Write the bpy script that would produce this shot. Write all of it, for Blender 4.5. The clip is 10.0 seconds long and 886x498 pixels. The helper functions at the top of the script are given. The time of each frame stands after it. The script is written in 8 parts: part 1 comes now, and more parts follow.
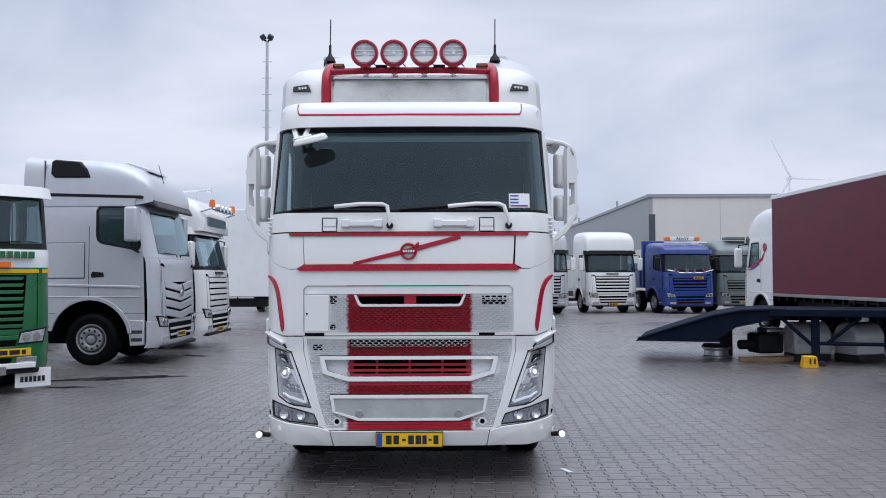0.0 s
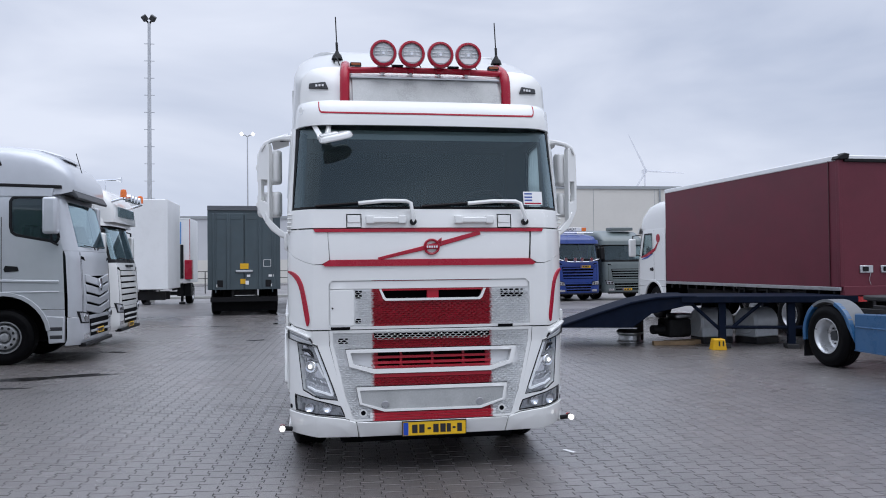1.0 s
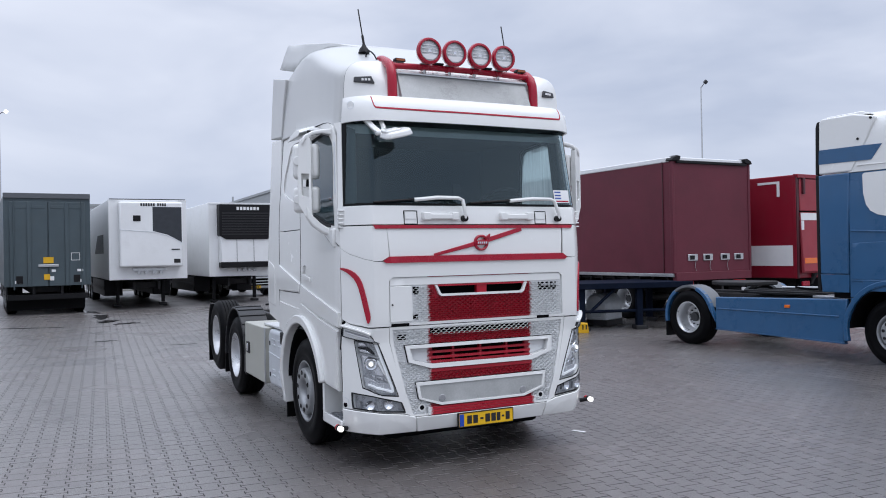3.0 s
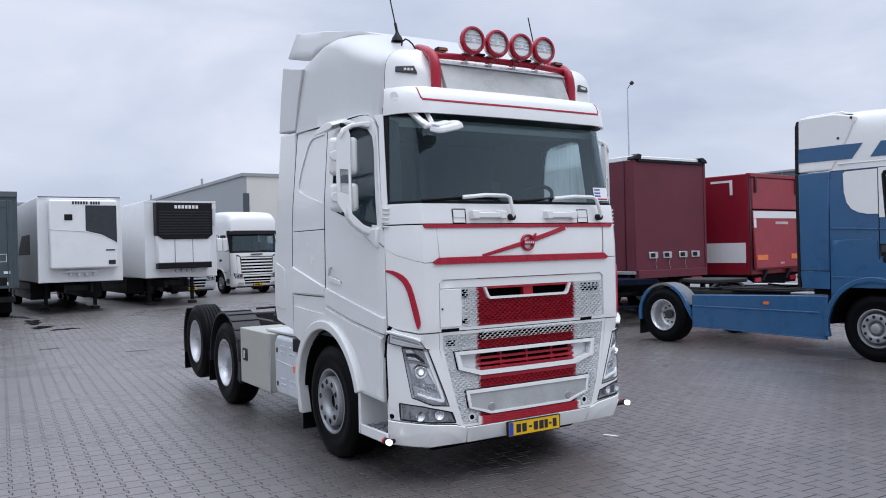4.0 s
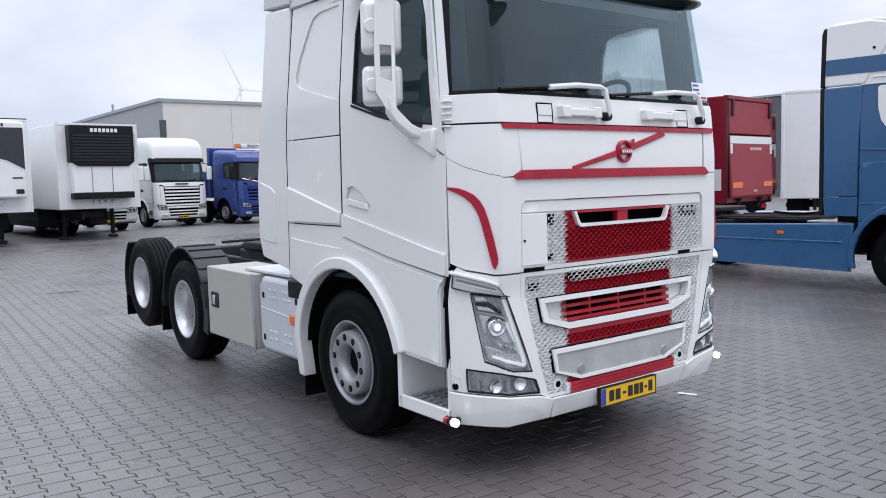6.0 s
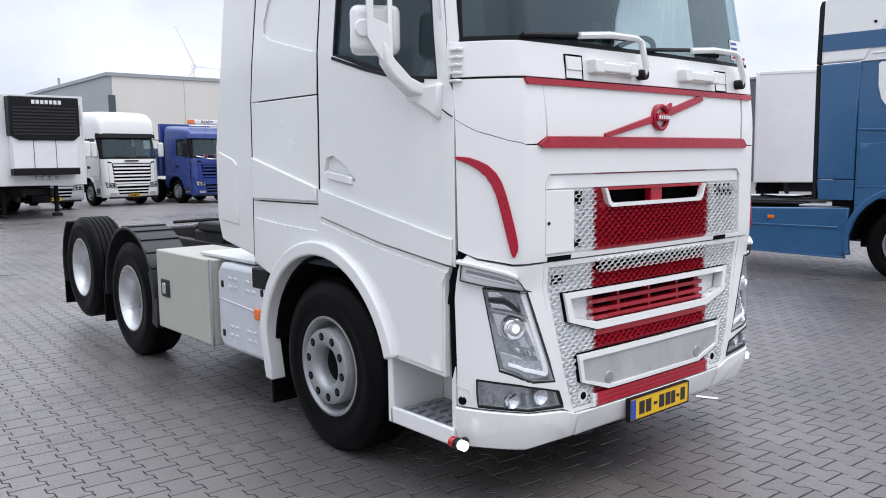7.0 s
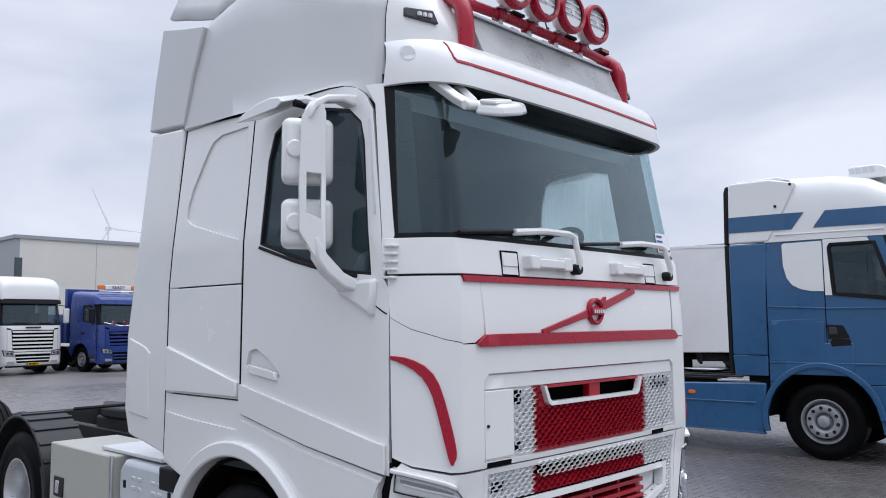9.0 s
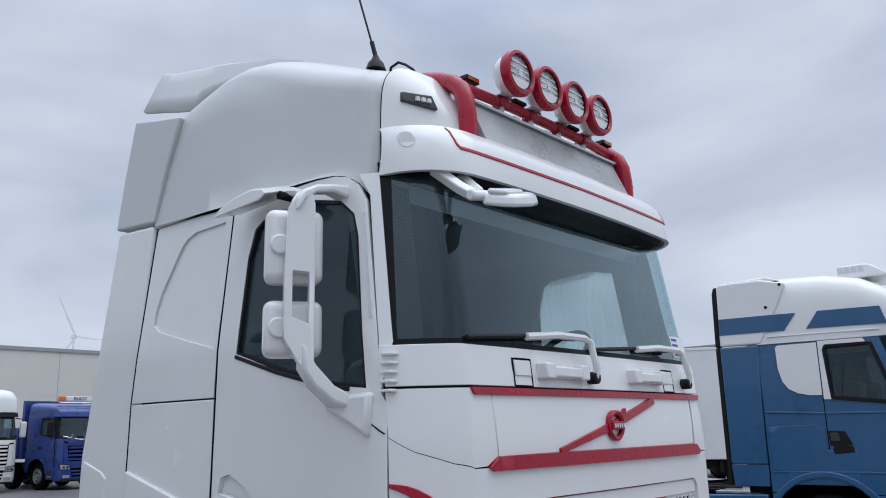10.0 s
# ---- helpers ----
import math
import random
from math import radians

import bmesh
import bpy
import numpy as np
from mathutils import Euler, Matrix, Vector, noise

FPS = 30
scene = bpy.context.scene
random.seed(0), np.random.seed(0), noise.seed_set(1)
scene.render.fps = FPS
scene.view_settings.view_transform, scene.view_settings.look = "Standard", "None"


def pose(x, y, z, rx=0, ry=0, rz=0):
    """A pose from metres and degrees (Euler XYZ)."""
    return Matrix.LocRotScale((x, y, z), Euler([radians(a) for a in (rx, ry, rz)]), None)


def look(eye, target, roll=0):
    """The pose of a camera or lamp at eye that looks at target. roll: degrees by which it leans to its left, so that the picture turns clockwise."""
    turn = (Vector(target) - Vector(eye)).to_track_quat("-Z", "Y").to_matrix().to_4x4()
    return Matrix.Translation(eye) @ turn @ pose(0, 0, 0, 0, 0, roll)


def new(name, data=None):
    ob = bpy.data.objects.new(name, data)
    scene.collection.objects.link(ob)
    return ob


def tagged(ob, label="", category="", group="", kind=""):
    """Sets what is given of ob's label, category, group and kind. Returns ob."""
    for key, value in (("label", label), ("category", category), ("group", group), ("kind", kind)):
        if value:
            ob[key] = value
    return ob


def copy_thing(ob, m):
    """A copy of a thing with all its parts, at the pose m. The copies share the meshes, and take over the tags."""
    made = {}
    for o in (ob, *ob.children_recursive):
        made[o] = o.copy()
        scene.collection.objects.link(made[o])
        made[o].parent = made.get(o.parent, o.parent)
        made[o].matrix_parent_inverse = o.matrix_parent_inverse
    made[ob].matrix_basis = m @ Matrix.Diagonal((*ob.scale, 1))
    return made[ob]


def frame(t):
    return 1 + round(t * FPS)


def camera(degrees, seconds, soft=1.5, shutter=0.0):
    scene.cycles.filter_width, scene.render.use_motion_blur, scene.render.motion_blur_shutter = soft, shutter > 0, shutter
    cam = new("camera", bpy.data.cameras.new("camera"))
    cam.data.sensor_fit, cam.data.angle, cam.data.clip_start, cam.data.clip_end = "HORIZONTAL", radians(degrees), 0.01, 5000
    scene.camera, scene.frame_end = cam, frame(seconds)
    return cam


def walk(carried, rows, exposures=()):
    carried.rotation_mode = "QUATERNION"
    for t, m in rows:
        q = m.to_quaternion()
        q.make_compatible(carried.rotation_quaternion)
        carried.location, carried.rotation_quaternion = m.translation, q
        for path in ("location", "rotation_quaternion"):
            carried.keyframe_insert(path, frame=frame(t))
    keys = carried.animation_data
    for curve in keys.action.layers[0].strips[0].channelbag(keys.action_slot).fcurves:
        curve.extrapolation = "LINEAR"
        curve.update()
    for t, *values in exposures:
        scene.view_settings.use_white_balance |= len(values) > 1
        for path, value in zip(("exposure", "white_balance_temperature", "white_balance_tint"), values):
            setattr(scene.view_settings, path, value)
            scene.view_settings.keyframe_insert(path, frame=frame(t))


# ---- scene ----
cam = camera(57.8, 10.0, 1.0)
PATH = [
    (0, (0.021, -0.058, 1.698), (0.02, 1.94, 1.768), -0.2),
    (0.5, (-0.681, -0.193, 1.722), (-0.51, 1.799, 1.781), -0.4),
    (1, (-1.273, -0.228, 1.751), (-0.95, 1.746, 1.792), -0.6),
    (1.5, (-1.936, -0.24, 1.786), (-1.461, 1.703, 1.811), -0.8),
    (2, (-2.547, -0.163, 1.814), (-1.926, 1.738, 1.828), -1.0),
    (2.2, (-2.788, -0.084, 1.814), (-2.109, 1.798, 1.824), -1.0),
    (3.3, (-3.923, 0.588, 1.855), (-2.981, 2.353, 1.861), -1.2),
    (3.5, (-4.059, 0.774, 1.864), (-3.082, 2.519, 1.869), -1.3),
    (4, (-4.428, 1.192, 1.88), (-3.371, 2.89, 1.878), -1.4),
    (4.5, (-4.63, 1.631, 1.877), (-3.512, 3.288, 1.853), -1.5),
    (5, (-4.652, 2.223, 1.834), (-3.487, 3.847, 1.763), -1.5),
    (5.5, (-4.548, 2.77, 1.797), (-3.35, 4.366, 1.673), -1.2),
    (5.7, (-4.433, 2.933, 1.788), (-3.234, 4.528, 1.641), -1.4),
    (7, (-3.929, 4.028, 1.704), (-2.637, 5.538, 1.483), -0.7),
    (7.5, (-3.856, 4.15, 1.71), (-2.518, 5.624, 1.522), -0.5),
    (8, (-3.853, 4.168, 1.75), (-2.478, 5.616, 1.644), -0.3),
    (8.5, (-3.855, 4.181, 1.821), (-2.438, 5.592, 1.839), -0.4),
    (9, (-3.86, 4.214, 1.86), (-2.415, 5.585, 2.043), -0.5),
    (9.5, (-3.839, 4.335, 1.891), (-2.383, 5.663, 2.23), -0.8),
    (10, (-3.643, 4.596, 1.911), (-2.179, 5.886, 2.35), -1.3),
]
EXPOSURE = ((0, 0.06, 6410, 10), (2, 0.1, 6430, 10), (3.5, 0.15, 6470, 10), (4.5, 0.15, 6460, 10), (5.5, 0.31, 6560, 10), (7, 0.53, 6850, 10), (7.5, 0.56, 6960, 10),
            (8.2, 0.48, 6770, 10), (9, 0.14, 6540, 10), (10, -0.13, 6330, 8))
walk(cam, [(t, look(eye, target, roll)) for t, eye, target, roll in PATH], EXPOSURE)

# ---- sky and sun: closed cloud cover ----
world = bpy.data.worlds.new("overcast_sky")
scene.world = world
world.use_nodes = True
wn, wl = world.node_tree.nodes, world.node_tree.links
wn.clear()
w_out = wn.new("ShaderNodeOutputWorld")
w_bg = wn.new("ShaderNodeBackground")
w_sky = wn.new("ShaderNodeTexSky")
w_sky.sky_type, w_sky.sun_disc = "NISHITA", False
w_sky.sun_elevation, w_sky.sun_rotation = radians(71), radians(141)
w_co = wn.new("ShaderNodeTexCoord")
w_map = wn.new("ShaderNodeMapping")
w_map.inputs["Scale"].default_value = (1.6, 1.6, 4.2)
w_noise = wn.new("ShaderNodeTexNoise")
w_noise.inputs["Scale"].default_value, w_noise.inputs["Detail"].default_value = 1.3, 5.0
w_noise.inputs["Roughness"].default_value, w_noise.inputs["Distortion"].default_value = 0.5, 0.4
w_ramp = wn.new("ShaderNodeValToRGB")
w_ramp.color_ramp.elements[0].position, w_ramp.color_ramp.elements[0].color = 0.34, (5.6, 6.3, 8.0, 1)
w_ramp.color_ramp.elements[1].position, w_ramp.color_ramp.elements[1].color = 0.66, (9.0, 9.5, 10.9, 1)
w_mix = wn.new("ShaderNodeMix")
w_mix.data_type = "RGBA"
w_mix.inputs["Factor"].default_value = 0.94
w_bg.inputs["Strength"].default_value = 0.085
wl.new(w_co.outputs["Generated"], w_map.inputs["Vector"])
wl.new(w_map.outputs["Vector"], w_noise.inputs["Vector"])
wl.new(w_noise.outputs["Fac"], w_ramp.inputs["Fac"])
w_sep, w_up, w_mul = wn.new("ShaderNodeSeparateXYZ"), wn.new("ShaderNodeMapRange"), wn.new("ShaderNodeMix")
w_up.inputs["From Min"].default_value, w_up.inputs["From Max"].default_value = 0.45, 1.0
w_up.inputs["To Min"].default_value, w_up.inputs["To Max"].default_value = 1.0, 2.7
w_mul.data_type, w_mul.blend_type = "RGBA", "MULTIPLY"
w_mul.inputs["Factor"].default_value = 1.0
wl.new(w_co.outputs["Generated"], w_sep.inputs["Vector"])
wl.new(w_sep.outputs["Z"], w_up.inputs["Value"])
wl.new(w_sky.outputs["Color"], w_mix.inputs["A"])
wl.new(w_ramp.outputs["Color"], w_mix.inputs["B"])
wl.new(w_mix.outputs["Result"], w_mul.inputs["A"])
wl.new(w_up.outputs["Result"], w_mul.inputs["B"])
wl.new(w_mul.outputs["Result"], w_bg.inputs["Color"])
wl.new(w_bg.outputs["Background"], w_out.inputs["Surface"])

sun = new("sun", bpy.data.lights.new("sun", "SUN"))
sun.data.energy, sun.data.angle, sun.data.color = 1.0, radians(60), (1.0, 0.99, 0.97)
sun.matrix_world = look((0, 0, 60), (-13, 16, 0))


# ---- materials ----
def shader(name, color, rough=0.5, metal=0.0, spread=0.12, scale=6.0, fine=90.0, bump=0.0, coat=0.0, dirt=0.0,
           dirt_color=(0.09, 0.08, 0.07), spec=0.5, rough_spread=0.06, random_tint=0.0, world_space=False):
    """A surface with two scales of variation, optional dirt blotches and fine relief."""
    m = bpy.data.materials.new(name)
    m.use_nodes = True
    n, k = m.node_tree.nodes, m.node_tree.links
    b = n["Principled BSDF"]
    b.inputs["Metallic"].default_value = metal
    b.inputs["Coat Weight"].default_value = coat
    b.inputs["Coat Roughness"].default_value = 0.06
    b.inputs["Specular IOR Level"].default_value = spec
    where = n.new("ShaderNodeNewGeometry").outputs["Position"] if world_space else n.new("ShaderNodeTexCoord").outputs["Object"]
    big = n.new("ShaderNodeTexNoise")
    big.inputs["Scale"].default_value, big.inputs["Detail"].default_value = scale, 6
    small = n.new("ShaderNodeTexNoise")
    small.inputs["Scale"].default_value, small.inputs["Detail"].default_value = fine, 3
    k.new(where, big.inputs["Vector"])
    k.new(where, small.inputs["Vector"])
    add = n.new("ShaderNodeMath")
    add.operation = "MULTIPLY_ADD"
    add.inputs[1].default_value = 0.35
    k.new(small.outputs["Fac"], add.inputs[0])
    k.new(big.outputs["Fac"], add.inputs[2])
    fac = n.new("ShaderNodeMapRange")
    fac.inputs["From Min"].default_value, fac.inputs["From Max"].default_value = 0.4, 0.95
    fac.inputs["To Min"].default_value, fac.inputs["To Max"].default_value = 1 - spread, 1 + spread
    k.new(add.outputs[0], fac.inputs["Value"])
    mul = n.new("ShaderNodeMix")
    mul.data_type, mul.blend_type = "RGBA", "MULTIPLY"
    mul.inputs["Factor"].default_value = 1
    mul.inputs["A"].default_value = (*color, 1)
    k.new(fac.outputs["Result"], mul.inputs["B"])
    last = mul.outputs["Result"]
    if random_tint:
        info = n.new("ShaderNodeObjectInfo")
        rr = n.new("ShaderNodeMapRange")
        rr.inputs["To Min"].default_value, rr.inputs["To Max"].default_value = 1 - random_tint, 1 + random_tint
        k.new(info.outputs["Random"], rr.inputs["Value"])
        m2 = n.new("ShaderNodeMix")
        m2.data_type, m2.blend_type = "RGBA", "MULTIPLY"
        m2.inputs["Factor"].default_value = 1
        k.new(last, m2.inputs["A"])
        k.new(rr.outputs["Result"], m2.inputs["B"])
        last = m2.outputs["Result"]
    if dirt:
        dn = n.new("ShaderNodeTexNoise")
        dn.inputs["Scale"].default_value, dn.inputs["Detail"].default_value = 2.4, 9
        dn.inputs["Roughness"].default_value = 0.68
        k.new(where, dn.inputs["Vector"])
        dr = n.new("ShaderNodeMapRange")
        dr.inputs["From Min"].default_value, dr.inputs["From Max"].default_value = 0.5, 0.78
        dr.inputs["To Max"].default_value = dirt
        k.new(dn.outputs["Fac"], dr.inputs["Value"])
        m3 = n.new("ShaderNodeMix")
        m3.data_type = "RGBA"
        k.new(dr.outputs["Result"], m3.inputs["Factor"])
        k.new(last, m3.inputs["A"])
        m3.inputs["B"].default_value = (*dirt_color, 1)
        last = m3.outputs["Result"]
    k.new(last, b.inputs["Base Color"])
    rg = n.new("ShaderNodeMapRange")
    rg.inputs["From Min"].default_value, rg.inputs["From Max"].default_value = 0.4, 0.95
    rg.inputs["To Min"].default_value = max(0.02, rough - rough_spread)
    rg.inputs["To Max"].default_value = min(1.0, rough + rough_spread)
    k.new(add.outputs[0], rg.inputs["Value"])
    k.new(rg.outputs["Result"], b.inputs["Roughness"])
    if bump:
        bp = n.new("ShaderNodeBump")
        bp.inputs["Strength"].default_value, bp.inputs["Distance"].default_value = 0.6, bump
        k.new(small.outputs["Fac"], bp.inputs["Height"])
        k.new(bp.outputs["Normal"], b.inputs["Normal"])
    return m


def glass(name, tint=(0.8, 0.9, 0.88), clear=0.7, rough=0.02, mist=0.0, milky=0.0, gloss=(0.9, 0.95, 1.0), base=0.04, power=5.0):
    """A thin tinted pane: part clear, part glossy by Fresnel; mist: a thin film of damp and dust."""
    m = bpy.data.materials.new(name)
    m.use_nodes = True
    n, k = m.node_tree.nodes, m.node_tree.links
    n.clear()
    out = n.new("ShaderNodeOutputMaterial")
    tr = n.new("ShaderNodeBsdfTransparent")
    tr.inputs["Color"].default_value = (tint[0] * clear, tint[1] * clear, tint[2] * clear, 1)
    gl = n.new("ShaderNodeBsdfGlossy")
    gl.inputs["Roughness"].default_value = rough
    gl.inputs["Color"].default_value = (*gloss, 1)
    lw, pw, fr = n.new("ShaderNodeLayerWeight"), n.new("ShaderNodeMath"), n.new("ShaderNodeMath")
    lw.inputs["Blend"].default_value = 0.5
    pw.operation, fr.operation = "POWER", "MULTIPLY_ADD"
    pw.inputs[1].default_value, fr.inputs[1].default_value, fr.inputs[2].default_value = power, 0.92, base
    k.new(lw.outputs["Facing"], pw.inputs[0])
    k.new(pw.outputs[0], fr.inputs[0])
    sh = n.new("ShaderNodeMixShader")
    k.new(fr.outputs[0], sh.inputs["Fac"])
    if mist:
        df, tl, both = n.new("ShaderNodeBsdfDiffuse"), n.new("ShaderNodeBsdfTranslucent"), n.new("ShaderNodeMixShader")
        df.inputs["Color"].default_value = tl.inputs["Color"].default_value = (0.34, 0.56, 0.62, 1) if milky < 0.5 else (0.86, 0.93, 0.92, 1)
        both.inputs["Fac"].default_value = milky
        k.new(df.outputs["BSDF"], both.inputs[1])
        k.new(tl.outputs["BSDF"], both.inputs[2])
        co, ns, mr = n.new("ShaderNodeTexCoord"), n.new("ShaderNodeTexNoise"), n.new("ShaderNodeMapRange")
        ns.inputs["Scale"].default_value, ns.inputs["Detail"].default_value = 2.2, 8
        run, mp = n.new("ShaderNodeTexNoise"), n.new("ShaderNodeMapping")
        run.inputs["Scale"].default_value, run.inputs["Detail"].default_value = 1.0, 3
        mp.inputs["Scale"].default_value = (38, 38, 2.2)
        k.new(co.outputs["Object"], ns.inputs["Vector"])
        k.new(co.outputs["Object"], mp.inputs["Vector"])
        k.new(mp.outputs["Vector"], run.inputs["Vector"])
        mul = n.new("ShaderNodeMath")
        mul.operation = "MULTIPLY"
        k.new(ns.outputs["Fac"], mul.inputs[0])
        k.new(run.outputs["Fac"], mul.inputs[1])
        mr.inputs["From Min"].default_value, mr.inputs["From Max"].default_value = 0.12, 0.42
        mr.inputs["To Min"].default_value, mr.inputs["To Max"].default_value = mist * (0.75 if milky < 0.5 else 0.75), mist * (1.3 if milky < 0.5 else 1.2)
        k.new(mul.outputs[0], mr.inputs["Value"])
        film = n.new("ShaderNodeMixShader")
        k.new(mr.outputs["Result"], film.inputs["Fac"])
        k.new(tr.outputs["BSDF"], film.inputs[1])
        k.new(both.outputs["Shader"], film.inputs[2])
        k.new(film.outputs["Shader"], sh.inputs[1])
    else:
        k.new(tr.outputs["BSDF"], sh.inputs[1])
    k.new(gl.outputs["BSDF"], sh.inputs[2])
    k.new(sh.outputs["Shader"], out.inputs["Surface"])
    return m


def lit(name, color, strength):
    m = bpy.data.materials.new(name)
    m.use_nodes = True
    b = m.node_tree.nodes["Principled BSDF"]
    b.inputs["Base Color"].default_value = (*color, 1)
    b.inputs["Emission Color"].default_value = (*color, 1)
    b.inputs["Emission Strength"].default_value = strength
    return m


M = {}
M["white"] = shader("white_truck_paint", (0.785, 0.79, 0.772), 0.25, spread=0.022, scale=1.2, fine=14, coat=0.6, rough_spread=0.03)
# The cab white darkened: the roof's dimmer light is put into its colour.
M["roofwhite_shaded"] = shader("shaded_roof_white", (0.575, 0.585, 0.578), 0.34, spread=0.03, scale=1.4, fine=14, coat=0.3, rough_spread=0.04)
M["red"] = shader("red_paint", (0.37, 0.005, 0.026), 0.28, spread=0.1, scale=3, coat=0.15, dirt=0.06, spec=0.35)
M["plastic"] = shader("black_plastic", (0.009, 0.009, 0.0105), 0.5, spread=0.2, bump=0.0006, spec=0.22)
M["greyplastic"] = shader("dark_grey_plastic", (0.032, 0.034, 0.038), 0.42, spread=0.2, bump=0.0006, dirt=0.25, dirt_color=(0.09, 0.088, 0.085))
M["black"] = shader("dark_void", (0.005, 0.005, 0.006), 0.9, spread=0.2, spec=0.05)
M["rubber"] = shader("tyre_rubber", (0.0035, 0.0035, 0.0042), 0.5, spread=0.3, scale=8, bump=0.001, dirt=0.25, dirt_color=(0.007, 0.0068, 0.0068), spec=0.08)
M["bowl"] = shader("bright_dished_rim", (0.6, 0.61, 0.62), 0.3, 0.6, spread=0.12, dirt=0.25, dirt_color=(0.3, 0.29, 0.28))
M["rim"] = shader("silver_painted_steel_rim", (0.34, 0.35, 0.36), 0.38, 0.45, spread=0.16, dirt=0.45, dirt_color=(0.14, 0.13, 0.12))
M["chrome"] = shader("polished_metal", (0.75, 0.76, 0.78), 0.12, 1.0, spread=0.05)
M["dullgrey"] = shader("dull_grey_plastic", (0.13, 0.14, 0.15), 0.5, spread=0.12, dirt=0.2, dirt_color=(0.2, 0.2, 0.2))
M["pale_alu"] = shader("pale_weathered_aluminium", (0.7, 0.71, 0.71), 0.45, 0.25, spread=0.08, dirt=0.2, dirt_color=(0.35, 0.35, 0.34))
M["guard"] = shader("black_guard_plastic", (0.016, 0.017, 0.0195), 0.4, spread=0.2, bump=0.0006, dirt=0.2, dirt_color=(0.035, 0.034, 0.034), spec=0.35)
M["alu"] = shader("brushed_aluminium", (0.55, 0.56, 0.57), 0.34, 0.9, spread=0.1, dirt=0.25, dirt_color=(0.25, 0.25, 0.24))
M["steel"] = shader("dark_steel", (0.03, 0.03, 0.032), 0.6, 0.2, spread=0.3, dirt=0.4, spec=0.3, dirt_color=(0.09, 0.07, 0.055))
M["beige"] = shader("stone_grey_box_paint", (0.44, 0.44, 0.39), 0.38, spread=0.05, dirt=0.12, dirt_color=(0.3, 0.29, 0.27))
M["silver"] = shader("silver_metallic_paint", (0.53, 0.55, 0.58), 0.3, 0.25, spread=0.03, fine=10, coat=0.5, rough_spread=0.02)
M["grey"] = shader("slate_grey_paint", (0.068, 0.092, 0.104), 0.45, spread=0.12, scale=2, dirt=0.25, dirt_color=(0.09, 0.095, 0.09), spec=0.35)
M["burgundy"] = shader("burgundy_tarpaulin", (0.126, 0.024, 0.038), 0.5, spread=0.16, scale=1.5, fine=30, dirt=0.06, dirt_color=(0.14, 0.08, 0.08), spec=0.3)
M["crimson"] = shader("crimson_trailer_paint", (0.24, 0.007, 0.022), 0.38, spread=0.1, scale=1.5, dirt=0.15)
M["blue"] = shader("blue_truck_paint", (0.022, 0.098, 0.22), 0.3, spread=0.08, scale=2, coat=0.2, dirt=0.08)
M["skyblue"] = shader("sky_blue_paint", (0.05, 0.25, 0.62), 0.4, spread=0.06, scale=2)
M["manblue"] = shader("royal_blue_paint", (0.018, 0.05, 0.23), 0.3, spread=0.08, scale=2, coat=0.4, dirt=0.12)
M["navy"] = shader("dark_navy_steel", (0.006, 0.01, 0.022), 0.7, spec=0.06, spread=0.2, dirt=0.2, dirt_color=(0.04, 0.038, 0.036), rough_spread=0.04)
M["green"] = shader("green_truck_paint", (0.012, 0.13, 0.042), 0.3, spread=0.1, scale=2, coat=0.4, dirt=0.12)
M["volvogrey"] = shader("green_grey_paint", (0.13, 0.16, 0.16), 0.35, spread=0.08, coat=0.3, dirt=0.2)
M["trailerwhite"] = shader("white_trailer_panel", (0.82, 0.83, 0.83), 0.4, spread=0.04, scale=0.8, dirt=0.16, dirt_color=(0.45, 0.44, 0.41))
M["cream"] = shader("cream_cladding", (0.68, 0.66, 0.61), 0.55, spread=0.05, scale=0.3, dirt=0.12, dirt_color=(0.36, 0.34, 0.31))
M["maroon"] = shader("dark_maroon_paint", (0.06, 0.008, 0.014), 0.45, spread=0.1, scale=2)
M["oldwhite"] = shader("scratched_white", (0.55, 0.42, 0.42), 0.6, spread=0.4, scale=14)
M["fadedred"] = shader("faded_red_paint", (0.30, 0.03, 0.045), 0.5, spread=0.14, scale=2.5, dirt=0.25, dirt_color=(0.3, 0.12, 0.12))
M["shedclad"] = shader("pale_grey_cladding", (0.56, 0.57, 0.59), 0.5, spread=0.06, scale=0.3)
M["darkclad"] = shader("dark_grey_cladding", (0.10, 0.108, 0.12), 0.55, spread=0.06, scale=0.3)
M["cladgrey"] = shader("grey_cladding", (0.32, 0.34, 0.35), 0.5, spread=0.06, scale=0.3)
M["yellow"] = shader("yellow_paint", (0.75, 0.42, 0.01), 0.4, spread=0.08, dirt=0.1)
M["plate"] = shader("yellow_plate", (0.78, 0.46, 0.01), 0.35, spread=0.03)
M["orange"] = shader("orange_lens", (0.8, 0.16, 0.01), 0.15, spread=0.06, coat=0.5)
M["amber"] = shader("unlit_amber_lens", (0.3, 0.07, 0.012), 0.2, spread=0.06, coat=0.4)
M["redlens"] = shader("red_lens", (0.45, 0.01, 0.012), 0.15, spread=0.06, coat=0.5)
M["eublue"] = shader("plate_blue", (0.01, 0.06, 0.4), 0.35, spread=0.03)
M["ink"] = shader("black_ink", (0.012, 0.012, 0.014), 0.4, spread=0.05)
M["sticker"] = shader("white_sticker", (0.8, 0.8, 0.8), 0.45, spread=0.03)
M["stickerblue"] = shader("blue_print", (0.03, 0.07, 0.32), 0.45, spread=0.05)
M["acryl"] = shader("frosted_acrylic", (0.4, 0.41, 0.405), 0.3, spread=0.25, scale=3, dirt=0.4, dirt_color=(0.2, 0.2, 0.19))
